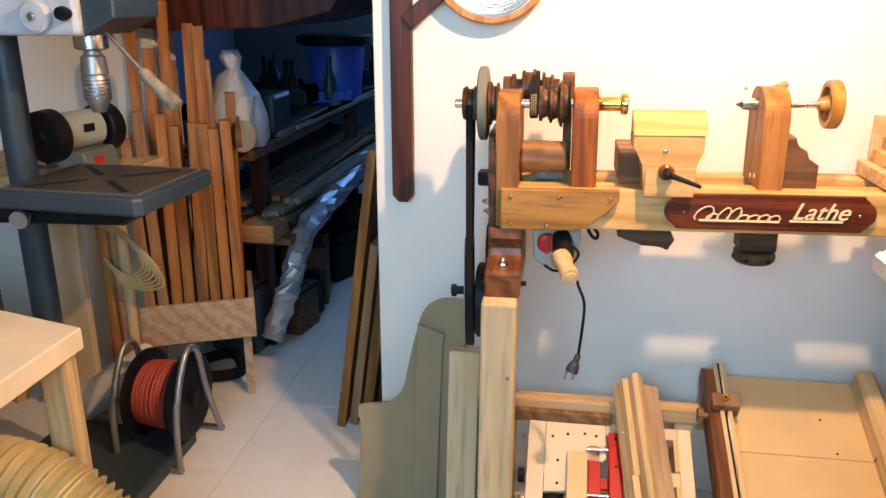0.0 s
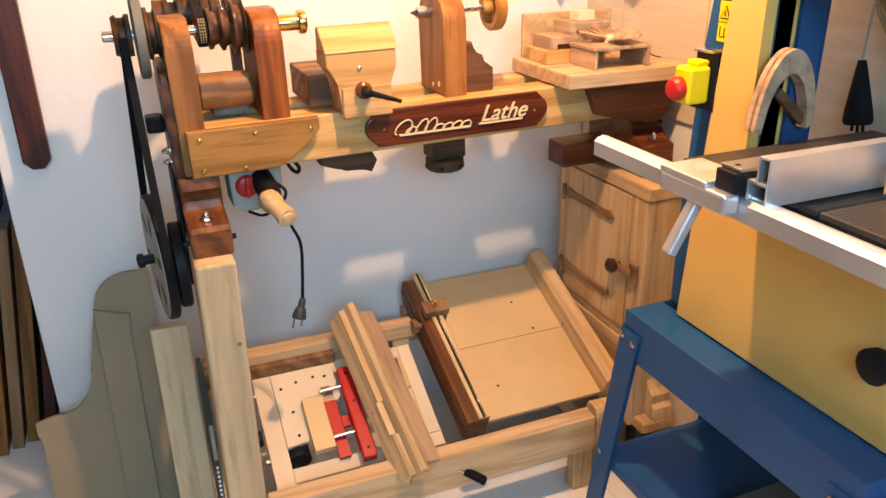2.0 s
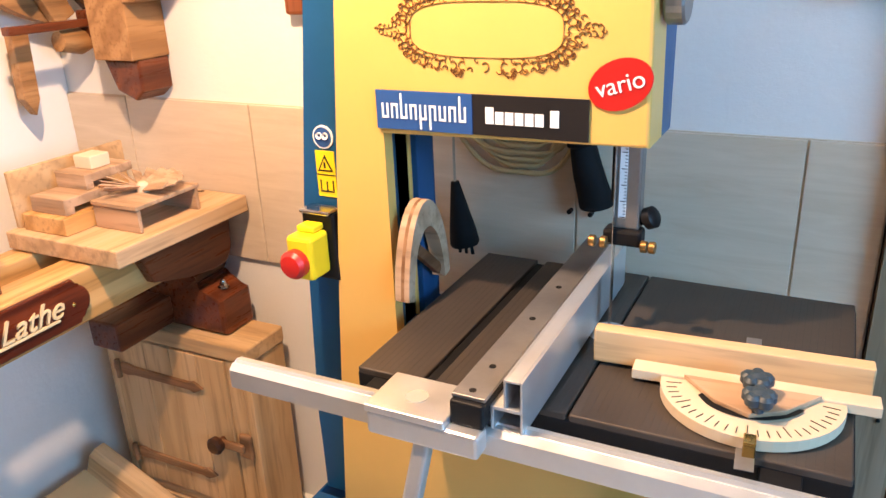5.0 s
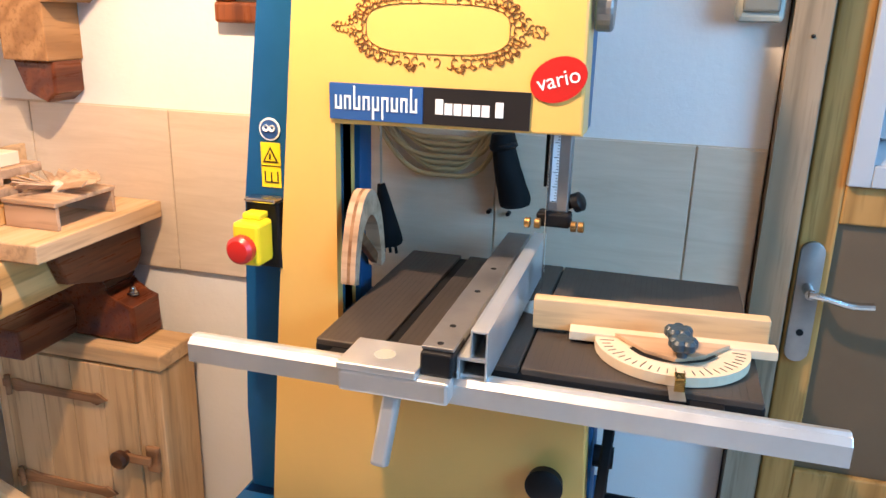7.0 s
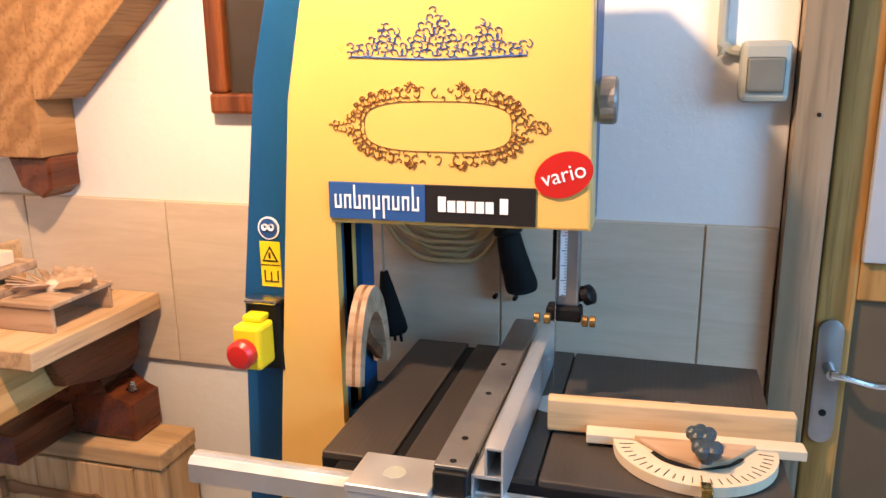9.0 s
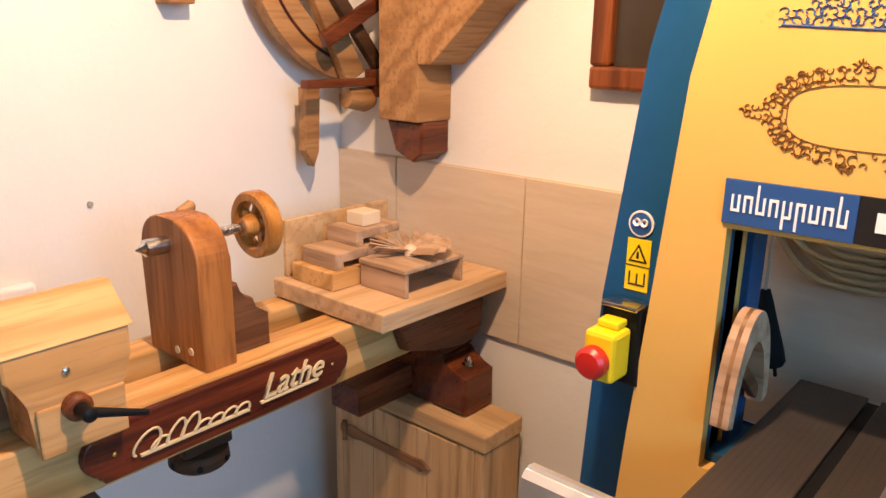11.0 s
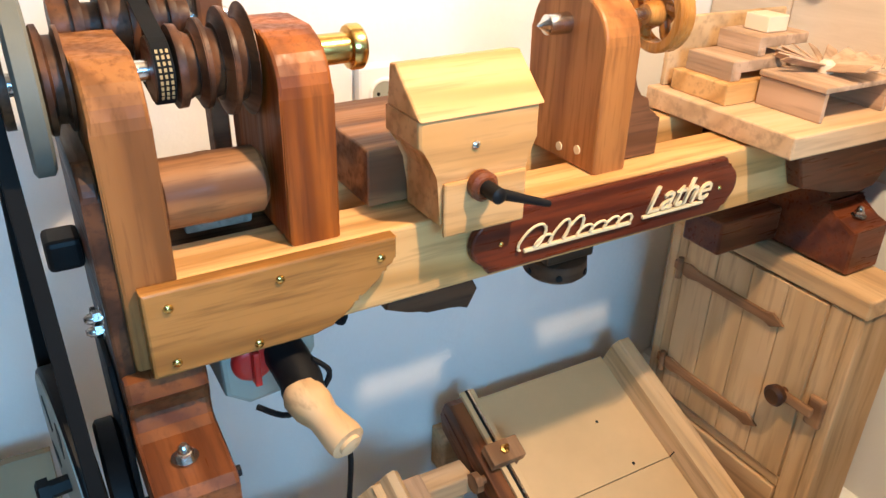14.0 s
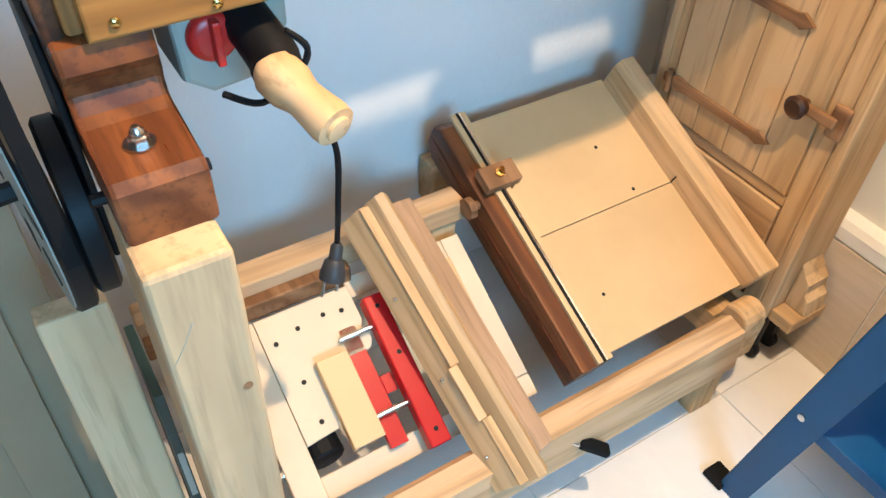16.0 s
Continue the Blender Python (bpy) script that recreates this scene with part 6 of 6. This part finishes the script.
def build_drill():
    s = thing("drill_press", "dark bench drill press with a slotted square table", "drill press", (-1.62, -0.30, 0))
    part("column", rod(B(), (-1.80, -0.16, 0.05), (-1.80, -0.16, 1.75), 0.04, 28), "drill", s, "dark steel column", True)
    part("base", box(B(), -1.93, -1.45, -0.36, 0.02, 0.0, 0.05, 0.01), "drill", s)
    tm = Matrix.Translation((-1.50, -0.231, 0.972)) @ Euler((0, 0, radians(-3))).to_matrix().to_4x4()
    rim = [(-0.215, -0.185), (0.20, -0.190), (0.218, -0.172), (0.220, 0.170), (0.205, 0.188), (-0.215, 0.190)]
    t = part("table", prism(B(), rim, "z", -0.050, -0.003, 0.008, tm), "drill", s, "dark cast table with a raised rim")
    part("table_top", box(B(), -0.190, 0.192, -0.160, 0.160, -0.0028, 0.000, 0.001, tm), "cast", t, "worn grey machined top")
    for a, l in ((42, 0.20), (-42, 0.20)):
        for d in (-1, 1):
            part("slot", box(B(), 0.045, l, -0.009, 0.009, 0.0003, 0.0012, 0, tm @ Euler((0, 0, radians(a + (180 if d < 0 else 0)))).to_matrix().to_4x4()), "black", t)
    for x0, x1, y0, y1 in ((-0.19, 0.192, -0.166, -0.162), (-0.19, 0.192, 0.162, 0.166), (0.194, 0.198, -0.16, 0.16)):
        part("bright_edge", box(B(), x0, x1, y0, y1, -0.0028, 0.0022, 0.0005, tm), "bar", t)
    part("table_arm", prism(B(), [(-1.84, 0.85), (-1.42, 0.86), (-1.34, 0.921), (-1.84, 0.921)], "y", -0.32, -0.12, 0.02), "castdark", s)
    part("table_clamp", spin(B(), [(0, 0.012), (0.03, 0.012), (0.032, 0.024), (0.05, 0.024)], (-1.68, -0.33, 0.885), (0.2, -1, 0), 16), "bar", s)
    part("head", box(B(), -1.90, -1.438, -0.36, -0.12, 1.352, 1.62, 0.012), "bag", s, "white and grey drill head")
    part("head_side", prism(B(), [(-1.437, 1.352), (-1.35, 1.395), (-1.35, 1.62), (-1.437, 1.62)], "y", -0.34, -0.12, 0.006), "drill", s, "dark side of the head")
    part("dial", rod(B(), (-1.535, -0.36, 1.398), (-1.535, -0.385, 1.398), 0.039, 32, 0.006), "bag", s, "round white depth dial", True)
    part("dial_hub", rod(B(), (-1.535, -0.385, 1.398), (-1.535, -0.397, 1.398), 0.010, 16, 0.003), "steel", s, "", True)
    part("knob", spin(B(), [(0, 0.012), (0.02, 0.018), (0.034, 0.015)], (-1.458, -0.36, 1.405), (0, -1, 0), 18), "black", s, "", True)
    part("quill", spin(B(), [(0, 0.041), (0.012, 0.042), (0.034, 0.042), (0.038, 0.036)], (-1.478, -0.25, 1.352), (0, 0, -1), 32), "steel", s, "bright steel quill collar", True)
    part("chuck", spin(B(), [(0, 0.020), (0.012, 0.022), (0.018, 0.030), (0.060, 0.034), (0.063, 0.031), (0.067, 0.034), (0.125, 0.034), (0.140, 0.026), (0.160, 0.016)], (-1.478, -0.25, 1.315), (0, 0, -1), 32), "bar", s, "steel drill chuck", True)
    for i in range(6):
        part("chuck_band", ring(B(), (-1.478, -0.25, 1.238 - 0.009 * i), (0, 0, 1), 0.0358, 0.030, 0.0055, 32), "steel", s)
    part("feed_arm", rod(B(), (-1.40, -0.30, 1.36), (-1.305, -0.305, 1.255), 0.006), "steel", s)
    part("feed_grip", spin(B(), [(0, 0.010), (0.012, 0.017), (0.04, 0.015), (0.10, 0.020), (0.125, 0.019), (0.130, 0.010)], (-1.318, -0.305, 1.268), (0.66, -0.05, -0.62), 18), "greyboard", s, "worn wooden feed grip", True)


build_drill()


def build_reel():
    s = thing("cable_reel", "black cable reel wound with red cable on the floor", "cable reel", (-1.52, 0.0, 0))
    ax = Vector((0.995, -0.06, 0)).normalized()
    c = Vector((-1.52, -0.02, 0.20))
    for k, lab in ((-0.075, ""), (0.075, "")):
        part("flange", spin(B(), [(-0.006, 0.135), (0, 0.145), (0.010, 0.145), (0.014, 0.135), (0.014, 0.06)], c + ax * k, ax, 40), "black", s, "", True)
    rr = random.Random(7)
    for i in range(15):
        part("cable_turn", ring(B(), c + ax * (-0.060 + i * 0.0086), ax + Vector((0, 0, 0.10 * (rr.random() - 0.5))), 0.106 + 0.008 * rr.random(), 0.085, 0.0088, 32), "rope", s, "wound red cable", True)
    side = Vector((-ax.y, ax.x, 0))
    for k in (-0.11, 0.11):
        o = c + ax * k
        part("frame_tube", tube(B(), [o + side * 0.13 + Vector((0, 0, -0.188)), o + side * 0.06 + Vector((0, 0, 0.0)), o + side * 0.02 + Vector((0, 0, 0.16)), o - side * 0.05 + Vector((0, 0, 0.165)), o - side * 0.13 + Vector((0, 0, 0.0)), o - side * 0.14 + Vector((0, 0, -0.188))], 0.011, 10, 5), "bar", s, "", True)
    for d in (0.13, -0.14):
        a = c + side * d + Vector((0, 0, -0.189))
        part("frame_foot", rod(B(), a - ax * 0.12, a + ax * 0.12, 0.011, 10, 0.002), "bar", s, "", True)
    part("hub", rod(B(), c - ax * 0.11, c + ax * 0.11, 0.025, 18), "black", s)


build_reel()
solo("cardboard_tube", tube(B(), [(-1.92, 0.06, 0.062), (-1.78, 0.09, 0.155), (-1.64, 0.12, 0.25)], 0.062, 24, 3), "paper", "pale rolled sheet lying aslant behind the reel", "tube", smooth=True)


def build_stock():
    s = thing("stock_bin", "wooden bin filled with upright timber strips", "bin", (-1.62, 0.42, 0))
    m = Matrix.Translation((-1.60, 0.42, 0)) @ Euler((0, 0, radians(24))).to_matrix().to_4x4()
    part("bin_board", box(B(), -0.20, 0.20, -0.16, -0.14, 0.25, 0.40, 0.003, m), "beech_brown", s)
    part("bin_board", box(B(), 0.18, 0.20, -0.1395, 0.16, 0.25, 0.40, 0.003, m), "beech_brown", s)
    part("bin_board", box(B(), 0.18, 0.20, -0.1395, 0.16, 0.95, 1.02, 0.003, m), "red_y", s)
    part("bin_floor", box(B(), -0.20, 0.1795, -0.1395, 0.16, 0.255, 0.275, 0.001, m), "beech_brown", s)
    for x in (-0.18, 0.15):
        for y in (-0.13, 0.13):
            part("leg", box(B(), x, x + 0.03, y, y + 0.03, 0.0, 0.2545, 0.002, m), "beech_brown", s)
    rr = random.Random(11)
    for i in range(16):
        x = -0.175 + (i % 8) * 0.044
        y = -0.125 + (i // 8) * 0.13
        hgt = 0.90 + rr.random() * 0.22 if i // 8 == 0 else 1.05 + rr.random() * 0.40
        st = thing("timber_strip", "upright timber strip standing in the bin", "timber", (-1.60, 0.42, 0.276), (1.5 - 3 * rr.random(), 2 - 4 * rr.random(), 24), "timber strips in the bin")
        part("strip", box(B(), x, x + 0.036, y, y + 0.02 + 0.03 * rr.random(), 0.0, hgt - 0.276, 0.002), rr.choice(("tail_z", "oak_z", "pine_z", "tail_z", "stock_z")), st)
    c = thing("yellow_cord", "coil of thin tan cord hanging by the bin", "cord", (-1.65, 0.15, 0.6), shift=(-0.06, 0, 0.01))
    for i in range(7):
        part("loop", tube(B(), [(-1.72 + 0.01 * i, 0.12, 0.72), (-1.60 + 0.012 * i, 0.10, 0.67 - 0.01 * i), (-1.56 + 0.01 * i, 0.10, 0.59 - 0.012 * i), (-1.63, 0.11, 0.545 - 0.006 * i), (-1.71, 0.12, 0.60)], 0.0045, 6, 5), "cord", c)
    solo("pale_board", box(B(), -2.02, -1.86, 0.12, 0.15, 0.0, 0.80, 0.003), "ply_x", "pale pink board standing by the wall", "board")
    for i, (x, r) in enumerate(((-1.80, 0.022), (-1.765, 0.018), (-1.735, 0.02))):
        solo("turned_stick", tube(B(), [(x, 0.17, 0.0), (x + 0.01, 0.17, 0.5), (x - 0.01, 0.19, 0.88)], r, 12, 4), ("tail_z", "stock_z", "cab_z")[i], "rough wooden stick standing by the bin", "stick", "sticks by the bin", smooth=True)


build_stock()
g = thing("bench_grinder", "grey bench grinder with dark guards on a shelf", "grinder", (-1.75, 0.15, 1.0))
part("motor", spin(B(), [(0, 0.040), (0.008, 0.058), (0.14, 0.058), (0.148, 0.040)], (-1.790, 0.0, 1.050), (0.25, 0.97, 0), 32), "boxgrey", g, "dull grey motor casing", True)
part("rating_plate", box(B(), -0.02, 0.02, -0.002, 0.002, -0.012, 0.012, 0.001, Matrix.Translation((-1.712, 0.05, 1.062)) @ Euler((0, 0, radians(76))).to_matrix().to_4x4()), "black", g)
part("guard", spin(B(), [(0, 0.060), (0.008, 0.078), (0.05, 0.080), (0.056, 0.07)], (-1.806, -0.058, 1.045), (0.25, 0.97, 0), 36), "black", g, "black wheel guard", True)
part("guard_nut", spin(B(), [(0, 0.022), (0.010, 0.020), (0.014, 0.010)], (-1.806, -0.058, 1.045), (-0.25, -0.97, 0), 18), "castdark", g, "", True)
part("guard", spin(B(), [(0, 0.07), (0.006, 0.076), (0.05, 0.076), (0.056, 0.06)], (-1.752, 0.148, 1.045), (0.25, 0.97, 0), 36), "black", g, "black wheel guard", True)
part("base", prism(B(), [(-1.84, 0.931), (-1.68, 0.931), (-1.70, 0.995), (-1.82, 0.995)], "y", -0.02, 0.15, 0.006), "grey", g)
part("red_switch", box(B(), -1.689, -1.680, 0.02, 0.055, 0.950, 0.978, 0.002), "red", g)
part("tool_rest", box(B(), -1.83, -1.75, -0.13, -0.07, 0.960, 0.966, 0.001), "bar", g)
solo("grinder_shelf", box(B(), -2.3, -1.60, -0.10, 0.30, 0.90, 0.9305, 0.003), "cab_y", "wooden shelf under the bench grinder", "shelf")
solo("cable_coil", tube(B(), [(-1.95 + 0.10 * math.cos(a * 0.7) * (1 + 0.03 * a), 0.613, 1.42 + 0.08 * math.sin(a * 0.7)) for a in range(24)], 0.006, 6, 4), "rubber", "thin black cable coiled on the wall", "cable")


# ---- back room ----
def build_back_room():
    b = thing("long_bench", "long dark bench crowded with tools in the back room", "workbench", (-1.35, 1.9, 0))
    part("top", box(B(), -2.10, -1.45, 0.68, 3.6, 0.84, 0.88, 0.003), "walnut_x", b)
    part("shelf", box(B(), -2.05, -1.32, 0.68, 3.6, 0.50, 0.53, 0.003), "walnut_x", b)
    for y in (0.8, 2.2, 3.5):
        for x in (-2.05, -1.52):
            part("leg", box(B(), x, x + 0.06, y, y + 0.06, 0.0, 0.8395, 0.002), "dark", b)
    rr = random.Random(5)
    for i in range(26):
        st = thing("stock_plank", "long grey plank stacked on the bench shelf", "plank", (-1.66 + 0.30 * rr.random(), 0.62 + 0.35 * rr.random(), 0.531 + 0.024 * (i // 5)), (0, -3 + 6 * rr.random(), -7 + 14 * rr.random()), "planks stacked on the shelf")
        part("plank", box(B(), -0.035, 0.035, 0, 1.5 + rr.random() * 0.6, 0, 0.0215, 0.002), rr.choice(("greyboard", "greyboard", "walnut_x", "jig")), st)
    for i in range(8):
        st = thing("stock_plank", "long plank stacked on top of the bench", "plank", (-1.50 + 0.05 * rr.random(), 1.0 + 0.2 * i, 0.881), (0, 0, -3 + 6 * rr.random()), "planks stacked on the bench")
        part("plank", box(B(), -0.02, 0.02, 0, 0.9, 0, 0.02, 0.002), "greyboard", st)
    bag = thing("plastic_bag", "white plastic shopping bag standing on the bench", "bag", (-1.56, 0.80, 0.88))
    bm = spin(B(), [(0, 0.10), (0.03, 0.125), (0.12, 0.12), (0.20, 0.095), (0.27, 0.05), (0.30, 0.028), (0.34, 0.045), (0.37, 0.03)], (-1.56, 0.80, 0.881), (0, 0, 1), 26)
    for v in bm.verts:
        n = noise.noise(v.co * 14) * 0.03 + noise.noise(v.co * 33) * 0.012
        v.co.x += n
        v.co.y -= n * 0.7
    part("bag", bm, "bag", bag, "crumpled white bag", False)
    solo("paper_roll", rod(B(), (-1.56, 0.70, 0.943), (-1.46, 0.63, 0.943), 0.060, 28, 0.004), "boxgrey", "short thick grey pipe end on the bench", "pipe", smooth=True)
    solo("tool_case", box(B(), -1.62, -1.47, 0.98, 1.2, 0.8805, 1.06, 0.02), "drill", "dark green tool case on the bench", "case")
    for i in range(34):
        x, y = -2.0 + 0.45 * rr.random(), 1.05 + 2.3 * rr.random()
        t = thing("small_tool", "dark hand tool lying on the bench", "tool", (x, y, 0.9005), (0, 0, rr.random() * 180), "tools on the bench")
        if i % 3:
            part("body", box(B(), -0.06 - 0.05 * rr.random(), 0.07, -0.022, 0.022, 0.0, 0.03 + 0.07 * rr.random(), 0.006), rr.choice(("castdark", "black", "drill", "bar")), t)
        else:
            part("body", spin(B(), [(0, 0.035), (0.05, 0.04), (0.12, 0.03), (0.16, 0.012), (0.24, 0.012)], (0, 0, 0), (0, 0, 1), 14), rr.choice(("castdark", "black", "drill")), t, "", True)
    tub = thing("blue_tub", "bright blue plastic tub with a black lid", "tub", (-1.60, 2.35, 0.88))
    part("tub", spin(B(), [(0, 0.14), (0.02, 0.145), (0.30, 0.175), (0.31, 0.17)], (-1.60, 2.35, 0.8805), (0, 0, 1), 32), "bluetub", tub, "", True)
    part("lid", spin(B(), [(0, 0.19), (0.01, 0.22), (0.05, 0.22), (0.06, 0.20)], (-1.60, 2.35, 1.191), (0, 0, 1), 32), "castdark", tub, "", True)
    part("skirt", box(B(), -1.78, -1.46, 2.12, 2.2, 0.8805, 0.95, 0.01), "bluetub", tub)
    ca = thing("red_canopy", "dark red fabric awning hanging over the bench", "awning", (-1.5, 1.0, 1.5))
    part("fabric", prism(B(), [(-2.1, 1.38), (-1.7, 1.33), (-1.3, 1.345), (-1.08, 1.40), (-1.04, 1.46), (-1.3, 1.50), (-2.1, 1.55)], "y", 0.55, 1.5, 0.006), "dark", ca)
    part("post", box(B(), -2.08, -2.02, 1.0, 1.06, 0.0, 1.385, 0.003), "dark", ca)
    fs = thing("foil_roll", "crumpled silver foil sleeve hanging off the lower shelf", "foil", (-1.18, 0.7, 0.3))
    bm = tube(B(), [(-1.33, 2.1, 0.60), (-1.32, 1.4, 0.57), (-1.31, 0.85, 0.52), (-1.33, 0.66, 0.34), (-1.40, 0.62, 0.12)], lambda t: 0.055 - 0.015 * t, 14, 8)
    for v in bm.verts:
        v.co += Vector((noise.noise(v.co * 25), noise.noise(v.co * 27 + Vector((4, 0, 0))), noise.noise(v.co * 23))) * 0.02
    part("sleeve", bm, "silverfoil", fs)
    for i in range(22):
        x, y = -2.0 + 0.6 * rr.random(), 0.72 + 2.2 * rr.random()
        hgt = 0.12 + 0.22 * rr.random()
        bx = thing("dark_crate", "dark plastic crate pushed under the bench", "crate", (x, y, 0.0), (0, 0, 60 * rr.random() - 30), "crates under the bench")
        part("crate", box(B(), -0.11, 0.11, -0.09, 0.09, 0.0, hgt, 0.012), rr.choice(("black", "castdark", "drill", "walnut_x")), bx)
        part("rim", box(B(), -0.118, 0.118, -0.098, 0.098, hgt - 0.025, hgt - 0.008, 0.004), rr.choice(("black", "castdark")), bx)
    for i in range(14):
        x, y = -1.9 + 0.48 * rr.random(), 0.85 + 2.0 * rr.random()
        r = 0.06 + 0.06 * rr.random()
        solo("motor_part", rod(B(), (x, y, r), (x + 0.12, y + 0.05, r), r, 20, 0.012), rr.choice(("castdark", "black", "drill")), "dark machine part lying under the bench", "machine part", "parts under the bench", smooth=True)
    for y in (0.55, 0.85):
        solo("floor_hose", tube(B(), [(-1.70, y, 0.03), (-1.57, y + 0.05, 0.05), (-1.49, y - 0.06, 0.03), (-1.61, y - 0.12, 0.03), (-1.69, y - 0.02, 0.05)], 0.022, 10, 6), "rubber", "black hose lying on the floor", "hose", smooth=True)
    solo("wood_block", box(B(), -1.50, -1.36, 0.60, 0.78, 0.531, 0.60, 0.006), "jig", "pale wooden block lying on the bench shelf", "block")
    sw = thing("steel_rack", "dark rack of machines along the far wall", "rack", (-0.9, 3.6, 0))
    part("rack", box(B(), -1.12, -0.2, 3.3, 3.9, 0.0, 1.0, 0.01), "castdark", sw)
    part("machine", box(B(), -1.0, -0.6, 3.35, 3.75, 1.0005, 1.35, 0.03), "drill", sw)


build_back_room()

# ---- floor tiles, last ----
TS = 0.45
mesh_cache = {}
for ix in range(9):
    for iy in range(17):
        x0 = -3.08 + ix * TS
        y0 = -3.28 + iy * TS
        x1, y1 = min(x0 + TS - 0.002, RX + 0.14), min(y0 + TS - 0.002, 4.18)
        if x1 - x0 < 0.02 or y1 - y0 < 0.02:
            continue
        key = (round(x1 - x0, 3), round(y1 - y0, 3))
        if key not in mesh_cache:
            bm = box(B(), 0, x1 - x0, 0, y1 - y0, -0.008, 0.0, 0.001)
            me = bpy.data.meshes.new("tile")
            bm.to_mesh(me)
            bm.free()
            me.materials.append(M["floortile"])
            mesh_cache[key] = me
        t = new("tile", mesh_cache[key])
        t.location = (x0, y0, 0)
        t.parent = floor
